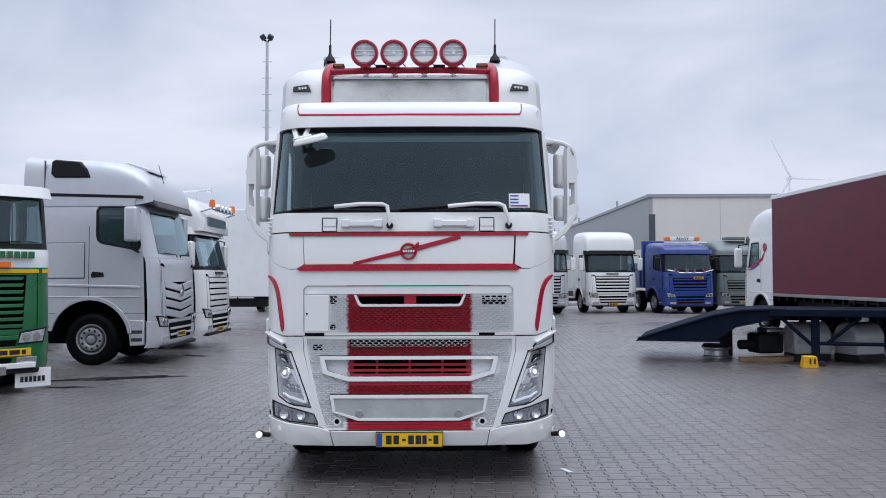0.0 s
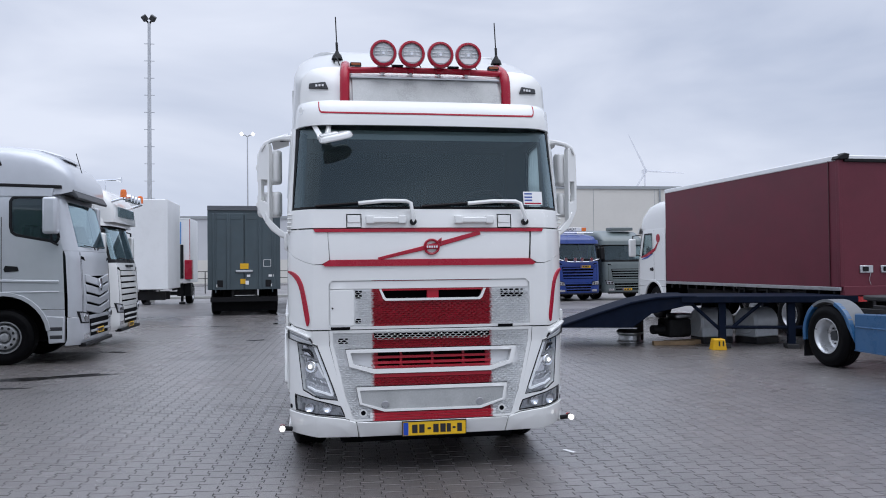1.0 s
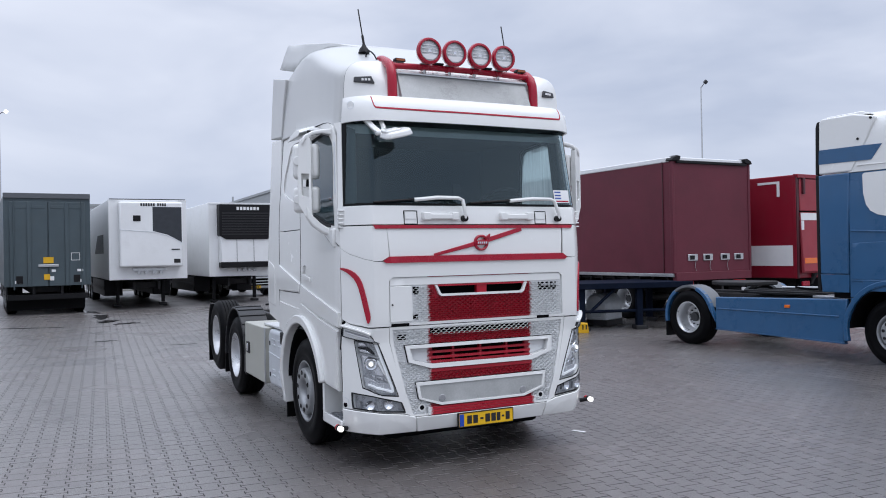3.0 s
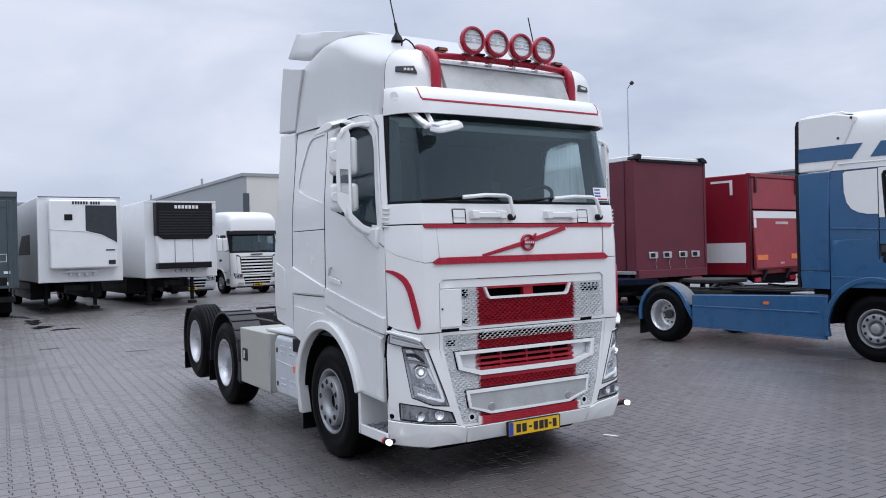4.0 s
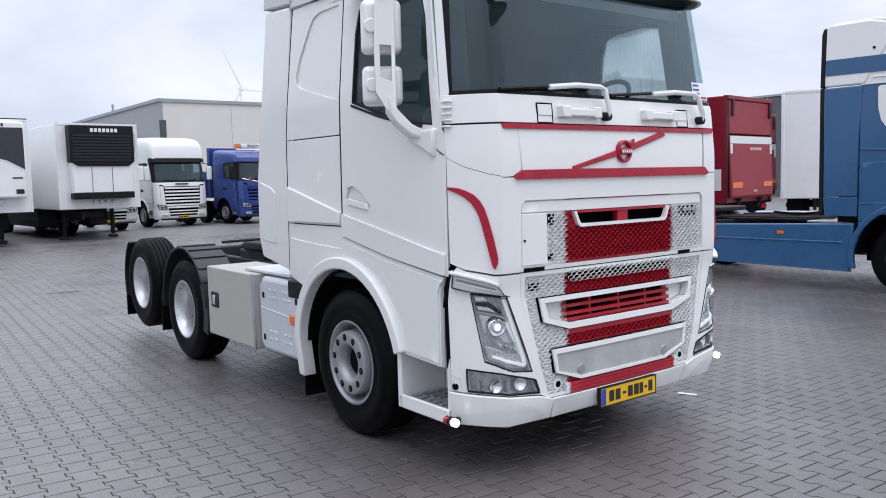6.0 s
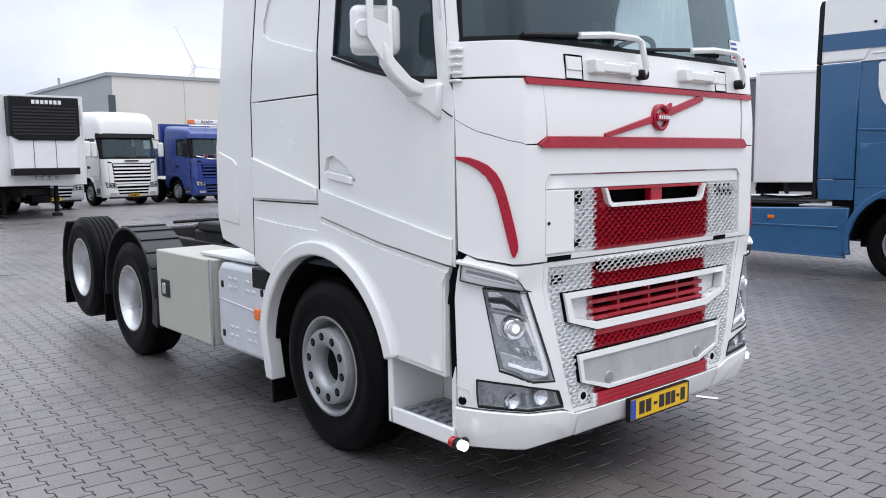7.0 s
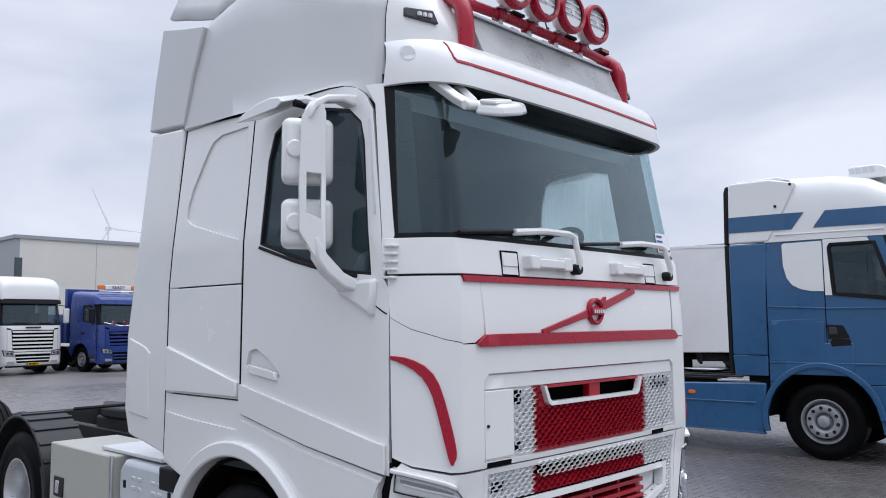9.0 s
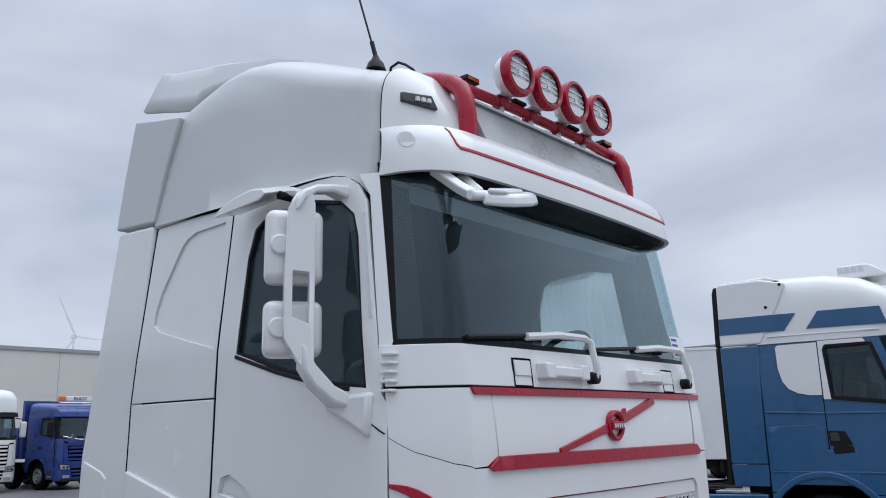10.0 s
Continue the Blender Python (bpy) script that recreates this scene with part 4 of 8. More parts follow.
def green_lorry():
    t = thing("lorry", pose(-6.76, 11.3, 0, 0, 0, 45), "older green and white lorry with white front mud flaps", "truck", "parked lorries")
    parked_cab(t, "green", lower="green", top=3.3, length=2.0, ws=(2.2, 2.9), slats=8, slat="green", visor="white", brow="white", rake=0.14, grille=(0.95, 1.75), mirror=None, roof_rows=[(0.26, 1.05, 2.96, 3.0), (0.5, 1.12, 2.96, 3.08), (2.0, 1.14, 2.96, 3.1)])
    panel_sk = Skin([(0.28, 0.08), (0.45, 0.0), (1.2, 0.0), (2.05, 0.04), (2.2, 0.08)], [(0.3, 1.2), (1.0, 1.22)], 0.22, 0.24, 0.03, 1.6)
    panel("nose_panel", panel_sk.w, [(-1.92, 1.86), (1.92, 1.86), (1.92, 2.13), (-1.92, 2.13)], M["white"], t, "white nose panel", off=0.012, du=0.12)
    band("yellow_stripe", panel_sk.w, [(-1.92, 1.81), (0.0, 1.81), (1.92, 1.81)], 0.03, M["yellow"], t, off=0.016)
    bm = bmesh.new()
    for i in range(6):
        B(0.35 + i * 0.1, 0.42 + i * 0.1, -0.03, 0.03, 2.0, 2.1, bm)
    part("name_bars", bm, M["green"], t)
    plate_bars(t, -0.05, 0.62, 0.62)
    for x in (-0.95, 0.95):
        part("mud_flap", B(x - 0.25, x + 0.25, 0.05, 0.07, 0.08, 0.36), M["sticker"], t, "white front mud flap", bevel=0.004)
    word_bars("flap_bars", 0.95, 0.05, 0.2, 0.36, 0.08, 6, M["ink"], t)
    part("light_bar", B(-0.95, 0.95, -0.06, 0.0, 0.38, 0.46), M["white"], t, bevel=0.01)
    bm = bmesh.new()
    for i in range(4):
        B(-0.5 + i * 0.28, -0.3 + i * 0.28, -0.075, -0.05, 0.3, 0.42, bm)
    part("bumper_lamps", bm, M["chrome"], t)
    bm = bmesh.new()
    for x in (-0.5, 0.5):
        B(x - 0.1, x + 0.1, -0.03, 0.02, 1.87, 1.94, bm)
    part("indicator", bm, M["orange"], t)
    chassis(t, 1.0, 6.0, (4.8,))
    return t


def tipper_lorry():
    t = thing("tipper_lorry", pose(11.2, 36.3, 0, 0, 0, 9), "royal blue tipper lorry with an orange and white roof sign", "truck", "parked lorries")
    parked_cab(t, "manblue", top=3.3, length=2.2, ws=(1.95, 2.7), slats=4, slat="manblue", visor="manblue", rake=0.16, grille=(1.05, 1.62), flat_roof=True)
    chassis(t, 1.0, 7.0, (3.2, 5.6))
    b = box_body(t, 1.24, 2.6, 7.4, 1.15, 2.35, M["manblue"], name="tipper_body")
    part("tipper_headboard", B(-1.24, 1.24, 2.45, 2.62, 1.15, 3.4), M["manblue"], t, bevel=0.02)
    for i in range(6):
        for s in (-1, 1):
            part("body_rib", B(s * 1.24, s * 1.3, 2.7 + i * 0.85, 2.8 + i * 0.85, 1.2, 2.3), M["manblue"], b, bevel=0.01)
    bar = part("roof_sign", B(-0.6, 0.6, 0.75, 0.95, 3.34, 3.52), M["sticker"], t, bevel=0.02)
    for s in (-1, 1):
        part("sign_lamp", B(s * 0.62, s * 0.85, 0.75, 0.95, 3.34, 3.52), M["orange"], bar, bevel=0.02)
    text_on("sign_text", "READY", 0.19, Matrix.Translation((0, 0.74, 3.43)) @ FACE, M["ink"], bar)
    part("lamp_rail", tube([(-1.1, 0.0, 1.98), (-0.5, -0.16, 1.85), (0.5, -0.16, 1.85), (1.1, 0.0, 1.98)], 0.025), M["chrome"], t)
    for x in (-0.75, -0.25, 0.1, 0.6):
        part("spot_lamp", C((x, -0.2, 1.97), (x, -0.1, 1.97), 0.085, 16), M["chrome"], t)
    part("roof_rail", tube([(-1.05, 0.45, 3.25), (1.05, 0.45, 3.25)], 0.025), M["chrome"], t)
    plate_bars(t, -0.06, 1.62, 0.35)
    return t


def grey_lorry():
    t = thing("lorry", pose(13.9, 37.0, 0, 0, 0, 9), "green-grey lorry with a roof vent, parked beside the tipper", "truck", "parked lorries")
    parked_cab(t, "volvogrey", top=3.45, length=2.2, ws=(1.9, 2.65), slats=4, slat="volvogrey", visor="volvogrey", rake=0.16, grille=(1.0, 1.5), flat_roof=True)
    part("air_deflector", B(-0.4, 0.8, 0.7, 1.3, 3.4, 3.55), M["volvogrey"], t, bevel=0.03)
    chassis(t, 1.0, 6.4, (5.0,))
    plate_bars(t, -0.02, 0.5)
    return t


def rigid_lorry():
    t = thing("curtain_lorry", pose(10.758, 25.62, 0, 0, 0, 182), "white-cabbed rigid lorry with a burgundy tarpaulin box", "truck", "parked lorries")
    parked_cab(t, "white", top=3.75, length=2.2, ws=(1.95, 2.72), slats=6, visor="white", mirror="white", rake=0.2)
    for s in (-1, 1):
        def side(y, z, o, s=s):
            return Vector((s * (1.222 + o), y, z))
        band("red_swoosh", side, [(0.5, 1.95), (0.95, 2.02), (1.5, 2.2), (1.75, 2.45)], [0.02, 0.05, 0.05, 0.01], M["red"], t, off=0.004, depth=0.004)
        band("blue_swoosh", side, [(0.55, 1.88), (0.95, 1.95), (1.3, 2.05)], [0.01, 0.03, 0.01], M["stickerblue"], t, off=0.005, depth=0.004)
        part("door_emblem", C((s * 1.22, 1.72, 2.55), (s * 1.227, 1.72, 2.55), 0.13, 20), M["red"], t)
    b = box_body(t, 1.32, 2.45, 10.35, 1.2, 3.92, M["burgundy"], name="tarpaulin_box", label="burgundy tarpaulin box", bevel=0.012)
    part("roof_edge", B(-1.335, 1.335, 2.42, 10.33, 3.90, 4.02), M["trailerwhite"], b, "white roof edge", bevel=0.02)
    for s in (-1, 1):
        part("side_rail", B(s * 1.29, s * 1.34, 2.45, 10.35, 1.12, 1.2), M["alu"], b, bevel=0.006)
        part("corner_post", B(s * 1.26, s * 1.335, 10.27, 10.37, 1.2, 3.93), M["burgundy"], b, bevel=0.01)
        part("curtain_fold", B(s * 1.325, s * 1.342, 10.02, 10.05, 1.2, 3.92), M["maroon"], b, bevel=0.006)
        part("roof_corner", P([(s * 1.12, 3.93), (s * 1.3, 3.91), (s * 1.38, 3.92), (s * 1.33, 4.0), (s * 1.2, 4.06), (s * 1.08, 4.04)], "y", 10.18, 10.42), M["plastic"], b, "black crumpled roof corner", bevel=0.02)
    part("rear_top_seal", B(-1.2, 1.2, 10.33, 10.40, 3.87, 3.94), M["plastic"], b, bevel=0.01)
    part("rear_beam", B(-1.28, 1.28, 10.27, 10.41, 1.02, 1.22), M["burgundy"], b, bevel=0.01)
    for x in (-0.88, -0.4, 0.19, 0.7):
        bk = part("rear_buckle", B(x - 0.16, x + 0.16, 10.34, 10.375, 1.50, 1.66), M["alu"], b, "grey fastener panel", bevel=0.008)
        part("buckle_lever", B(x - 0.03, x + 0.09, 10.37, 10.4, 1.53, 1.63), M["plastic"], bk)
    bm = bmesh.new()
    for x in (-0.5, 0.1, 0.6):
        tube([(x, 10.37, 1.5), (x + 0.05, 10.38, 1.36), (x + 0.01, 10.38, 1.25)], 0.005, 5, bm)
    part("tie_rope", bm, M["alu"], b)
    for i in range(16):
        for s in (-1, 1):
            part("curtain_strap", B(s * 1.24, s * 1.28, 2.7 + i * 0.49, 2.76 + i * 0.49, 1.0, 1.13), M["plastic"], b)
    for x in (-0.9, 0.9):
        part("tail_light", B(x - 0.2, x + 0.2, 10.33, 10.38, 0.88, 1.0), M["redlens"], t, bevel=0.01)
    chassis(t, 1.0, 10.25, (7.0, 8.4))
    for s in (-1, 1):
        part("mudguard", P([(6.3, 1.08), (9.1, 1.08), (9.15, 0.85), (9.1, 0.85), (9.05, 1.04), (6.35, 1.04), (6.3, 0.85), (6.25, 0.85)], "x", s * 0.85, s * 1.22), M["plastic"], t)
    return t


def blue_lorry():
    t = thing("lorry", pose(8.68, 6.62, 0, 0, 0, 3.2), "blue and white tractor lorry with blue side skirts", "truck", "parked lorries")
    low = 2.935
    sk = parked_cab(t, "blue", top=3.88, length=2.1, ws=(1.98, 2.80), slats=6, visor="white", brow="white", mirror="plastic", rake=0.2, wheel_y=1.45, arch_r=0.70, gap_y=1.343,
                    win=[(0.50, 2.10), (0.70, 2.14), (1.227, 2.20), (1.268, 2.80), (1.25, 2.85), (0.72, 2.85)],
                    roof_rows=[(0.28, 1.06, low, 3.08), (0.36, 1.15, low, 3.35), (0.5, 1.195, low, 3.58), (0.8, 1.21, low, 3.74), (1.2, 1.212, low, 3.83), (1.7, 1.212, low, 3.86), (2.1, 1.212, low, 3.87)])
    W = 1.222
    for s in (-1, 1):
        def side(y, z, o, s=s):
            return Vector((s * (W + o), y, z))
        panel("window_band", side, [(1.245, 2.178), (1.336, 2.18), (1.336, 2.925), (0.8, 2.925), (0.77, 2.87), (1.258, 2.87), (1.284, 2.81)], M["white"], t, "white panel round the side window", off=0.004, depth=0.01)
        band("window_frame", side, [(0.6, 2.115), (1.235, 2.19), (1.272, 2.81), (1.25, 2.858), (0.76, 2.858)], 0.016, M["plastic"], t, off=0.007, depth=0.014)
        panel("white_panel", side, [(1.35, 2.235), (1.50, 2.24), (1.64, 2.27), (1.75, 2.33), (1.82, 2.43), (1.86, 2.6), (1.868, 2.88), (1.84, 2.905), (1.35, 2.91)], M["white"], t, off=0.004, depth=0.01, bevel=0.006)
        part("side_fairing", P([(2.115, 1.37), (2.60, 1.37), (2.605, 2.93), (2.08, 2.93), (2.112, 2.2)], "x", s * 1.12, s * 1.228), M["blue"], t, bevel=0.02)
        part("cab_gap", B(s * 1.0, s * 1.18, 2.02, 2.4, 1.0, 2.93), M["black"], t)
        part("fairing_foot", P([(2.12, 1.09), (2.575, 1.09), (2.60, 1.365), (2.115, 1.365)], "x", s * 1.12, s * 1.222), M["blue"], t, bevel=0.006)
        part("roof_fairing", P([(1.66, 3.74), (1.77, 3.44), (2.04, 2.945), (2.605, 2.945), (2.585, 3.76), (2.55, 3.82), (2.0, 3.82)], "x", s * 1.12, s * 1.222), M["white"], t, "white roof fairing", bevel=0.025, seg=3)
        part("roof_flap", P([(1.75, 3.79), (2.5, 3.79), (2.48, 3.845), (1.9, 3.85)], "x", s * 0.6, s * 1.17), M["white"], t, bevel=0.015)
        part("fairing_edge", P([(2.61, 2.94), (2.675, 2.94), (2.66, 3.70), (2.635, 3.78), (2.59, 3.79)], "x", s * 1.1, s * 1.205), M["plastic"], t, bevel=0.015)
        part("fairing_edge_low", P([(2.605, 1.1), (2.67, 1.1), (2.675, 2.935), (2.61, 2.935)], "x", s * 1.1, s * 1.205), M["plastic"], t, bevel=0.015)

        def up(y, z, o, s=s):
            return Vector((s * (1.2145 + 0.011 * max(0.0, min(1.0, (y - 1.70) / 0.1 + (z - 3.3) * 2.0)) + o), y, z))
        for pts in ([(2.584, 3.327), (1.86, 3.322), (1.56, 3.317), (1.727, 3.096), (1.97, 3.098), (2.593, 3.103)], [(1.288, 3.316), (0.56, 3.304), (0.50, 3.082), (1.45, 3.096)]):
            panel("blue_flash", up, pts, M["blue"], t, "blue stripe", off=0.004, depth=0.02, du=0.05, bevel=0)
        band("roof_crease", up, [(0.6, 3.02), (1.95, 3.03)], 0.008, M["white"], t, off=0.006, depth=0.02, bevel=0.004)
        for yy, zz in ((1.72, 3.72), (1.93, 3.43)):
            part("fairing_bolt", C((s * 1.2, yy, zz), (s * 1.232, yy, zz), 0.02, 10), M["plastic"], t)
        band("side_crease", side, [(0.4, 2.0), (1.34, 2.008)], 0.012, M["blue"], t, off=0.008, depth=0.02, bevel=0.006)
        band("side_crease", side, [(1.35, 2.008), (2.08, 2.043)], 0.012, M["blue"], t, off=0.008, depth=0.02, bevel=0.006)
        panel("pressed_panel", side, [(1.37, 1.30), (2.07, 1.30), (2.06, 1.85), (1.46, 1.87), (1.44, 1.83), (1.37, 1.83)], M["blue"], t, off=0.007, depth=0.012, bevel=0.006)
        panel("handle_recess", side, [(1.06, 1.615), (1.325, 1.60), (1.335, 1.79), (1.14, 1.78)], M["plastic"], t, "dark recessed door handle", off=0.003, depth=0.006, bevel=0)
        panel("handle_grip", side, [(1.2, 1.66), (1.31, 1.66), (1.31, 1.76), (1.22, 1.76)], M["greyplastic"], t, off=0.012, depth=0.01)
        band("arch_flare", side, arch(1.45, 0.52, 0.735, -14, 176, 26), 0.036, M["blue"], t, off=0.03, depth=0.07, bevel=0.012)
        # skirt between the axles
        skirt = part("side_skirt_panel", P([(2.215, 0.30), (4.75, 0.34), (4.75, 0.92), (2.16, 0.99)], "x", s * 1.13, s * 1.215), M["blue"], t, bevel=0.02)
        part("skirt_ridge", B(s * 1.2, s * 1.228, 2.3, 4.72, 0.70, 0.725), M["blue"], skirt, bevel=0.008)
        part("skirt_edge", P([(2.2, 0.29), (4.75, 0.33), (4.75, 0.35), (2.2, 0.315)], "x", s * 1.15, s * 1.225), M["blue"], skirt, bevel=0.004)
        part("side_marker", B(s * 1.2, s * 1.232, 3.18, 3.28, 0.8, 0.85), M["orange"], skirt, "orange side marker", bevel=0.006)
        guard = arch(5.42, 0.52, 0.6, -12, 160, 18)
        inner = arch(5.42, 0.52, 0.555, -12, 160, 18)
        part("mudguard", P(guard + list(reversed(inner)), "x", s * 0.86, s * 1.2), M["dullgrey"], t, "dull grey mudguard")
        part("mudguard_skirt", P(arch(5.42, 0.52, 0.6, 110, 160, 8) + [(4.76, 0.45)] + list(reversed(arch(5.42, 0.52, 0.53, 110, 160, 8))), "x", s * 1.12, s * 1.21), M["blue"], t, bevel=0.01)
        part("mudguard_tail", P(arch(5.42, 0.52, 0.6, -12, 55, 8) + list(reversed(arch(5.42, 0.52, 0.53, -12, 55, 8))), "x", s * 1.12, s * 1.21), M["blue"], t, bevel=0.01)
        part("mud_flap", B(s * 0.88, s * 1.2, 5.98, 6.0, 0.12, 0.5), M["plastic"], t)
    part("deck_plate", B(-0.95, 0.95, 2.3, 2.95, 0.97, 1.0), M["alu"], t, "pale chequered deck plate", bevel=0.004)
    part("deck_grid", B(-0.72, 0.72, 2.97, 4.45, 0.98, 1.01), M["plastic"], t, "dark deck grid", bevel=0.004)
    for x in (-0.6, -0.25, 0.2, 0.55):
        part("deck_rail", B(x - 0.03, x + 0.03, 2.7, 4.6, 1.01, 1.04), M["steel"], t, bevel=0.006)
    part("air_line", tube([(-0.2, 2.45, 1.5), (-0.25, 2.8, 1.12), (-0.3, 3.4, 1.06), (-0.1, 3.9, 1.08)], 0.018, 8), M["black"], t, "black coiled air line")
    part("pipe", tube([(0.1, 2.9, 1.06), (0.15, 3.6, 1.07), (0.05, 4.3, 1.06)], 0.022, 8), M["alu"], t)
    part("fifth_wheel", P([(-0.45, 4.7), (0.45, 4.7), (0.45, 5.3), (0.2, 5.75), (-0.2, 5.75), (-0.45, 5.3)], "z", 1.08, 1.16), M["steel"], t, bevel=0.02)
    chassis(t, 1.2, 6.2, (5.42,))
    vent = part("roof_vent", P([(0.50, 3.80), (0.72, 3.965), (0.80, 3.985), (1.13, 3.985), (1.16, 3.80)], "x", -0.5, 0.5), M["white"], t, bevel=0.02)
    for i in range(4):
        part("vent_opening", P([(0.80 + i * 0.085, 3.875), (0.82 + i * 0.085, 3.955), (0.885 + i * 0.085, 3.955), (0.875 + i * 0.085, 3.875)], "x", -0.504, -0.49), M["plasticgrey"], vent)
    part("storage_flap", P([(1.02, 1.12), (1.9, 1.12), (1.9, 1.55), (1.02, 1.55)], "x", -1.2, -1.228), M["blue"], t, bevel=0.01)
    return t


def trailer_legs(t, y, z1=1.0):
    for s in (-1, 1):
        leg = part("landing_leg", B(s * 0.75, s * 0.87, y, y + 0.12, 0.12, z1), M["plastic"], t, bevel=0.01)
        part("leg_foot", B(s * 0.68, s * 0.94, y - 0.1, y + 0.22, 0.0, 0.1), M["steel"], leg, bevel=0.02)


def fridge_trailer_pointed():
    t = thing("refrigerated_trailer", pose(-0.5, 30.5, 0, 0, 0, 2), "white refrigerated trailer with a dark-grilled cooling unit", "trailer", "parked trailers")
    b = box_body(t, 1.3, 0.0, 13.4, 1.05, 3.88, M["trailerwhite"], M["trailerwhite"])
    part("top_edge", B(-1.28, 1.28, -0.02, 0.02, 3.87, 3.9), M["plastic"], b)
    u = part("cooling_unit", B(-1.0, 1.12, -0.34, 0.0, 1.5, 3.78), M["trailerwhite"], t, bevel=0.06, seg=3)

    def fr(x, z, o):
        return Vector((x, -0.345 - o, z))
    panel("unit_grille", fr, [(0.1, 2.75), (0.1, 3.6), (1.08, 3.6), (1.08, 2.35), (0.6, 2.62)], M["slate"], u, "dark grille", depth=0.01)
    band("unit_line", fr, [(-1.0, 2.8), (0.1, 2.72), (0.6, 2.58), (1.1, 2.32)], 0.008, M["plasticgrey"], u)
    part("controller", B(-0.55, -0.3, -0.36, -0.34, 3.1, 3.3), M["plastic"], u, bevel=0.01)
    part("badge_bar", B(0.72, 1.0, -0.355, -0.34, 2.08, 2.12), M["ink"], u)
    part("control_panel", B(0.8, 1.02, -0.36, -0.34, 1.62, 1.76), M["ink"], u, bevel=0.01)
    word_bars("unit_lettering", -0.05, -0.342, 3.68, 0.5, 0.1, 6, M["ink"], u)
    word_bars("unit_lettering", 0.42, -0.342, 3.68, 0.32, 0.1, 4, M["ink"], u)
    bm = bmesh.new()
    for x in (-0.35, -0.1, 0.15, 0.4):
        C((x, -0.12, 1.3), (x, 0, 1.3), 0.06, 12, bm)
    B(-0.55, 0.55, -0.08, 0.0, 1.36, 1.44, bm)
    part("couplings", bm, M["alu"], t)
    pallet_box(t, 3.0, 8.0)
    part("side_panel_mark", P([(2.0, 2.0), (5.5, 2.0), (4.2, 2.7), (2.0, 2.7)], "x", -1.302, -1.31), M["greyplastic"], b, "grey side marking")
    trailer_legs(t, 2.2)
    chassis(t, 0.6, 13.0, (8.6, 9.9, 11.2))
    return t


def fridge_trailer_grille():
    t = thing("refrigerated_trailer", pose(3.05, 31.5, 0, 0, 0, 3), "white refrigerated trailer with a black louvred cooling unit", "trailer", "parked trailers")
    b = box_body(t, 1.3, 0.0, 13.4, 1.05, 3.85, M["trailerwhite"], M["trailerwhite"])
    u = part("cooling_unit", B(-0.95, 1.0, -0.36, 0.0, 1.55, 3.7), M["trailerwhite"], t, bevel=0.05, seg=3)
    hood = part("unit_hood", P([(-1.0, 2.6), (-0.75, 2.45), (0.85, 2.45), (1.05, 2.6), (1.05, 3.78), (-1.0, 3.78)], "y", -0.42, 0.0), M["plastic"], u, "black louvred hood", bevel=0.03)
    bm = bmesh.new()
    for i in range(9):
        B(-0.9, 0.95, -0.435, -0.42, 2.62 + i * 0.1, 2.67 + i * 0.1, bm)
    part("louvres", bm, M["ink"], hood)
    word_bars("unit_lettering", 0.1, -0.424, 3.62, 0.9, 0.12, 7, M["sticker"], hood)
    bm = bmesh.new()
    for x in (-0.35, 0.3):
        B(x, x + 0.015, -0.37, -0.355, 1.6, 2.45, bm)
    part("unit_seams", bm, M["greyplastic"], u)
    part("unit_lower", B(-0.95, 1.0, -0.4, 0, 1.38, 1.6), M["plastic"], u, bevel=0.03)
    bm = bmesh.new()
    for x in (-0.2, 0.0, 0.2, 0.4):
        C((x, -0.12, 1.28), (x, 0, 1.28), 0.06, 12, bm)
    part("couplings", bm, M["alu"], t)
    for x in (-1.0, 1.15):
        part("marker_plate", B(x - 0.05, x + 0.05, -0.012, 0.0, 1.27, 1.4), M["sticker"], b)
    part("side_bracket", B(1.08, 1.22, -0.05, 0.0, 2.95, 3.6), M["alu"], b, bevel=0.01)
    trailer_legs(t, 1.4)
    pallet_box(t, 3.2, 8.0)
    chassis(t, 0.6, 13.0, (8.6, 9.9, 11.2))
    return t


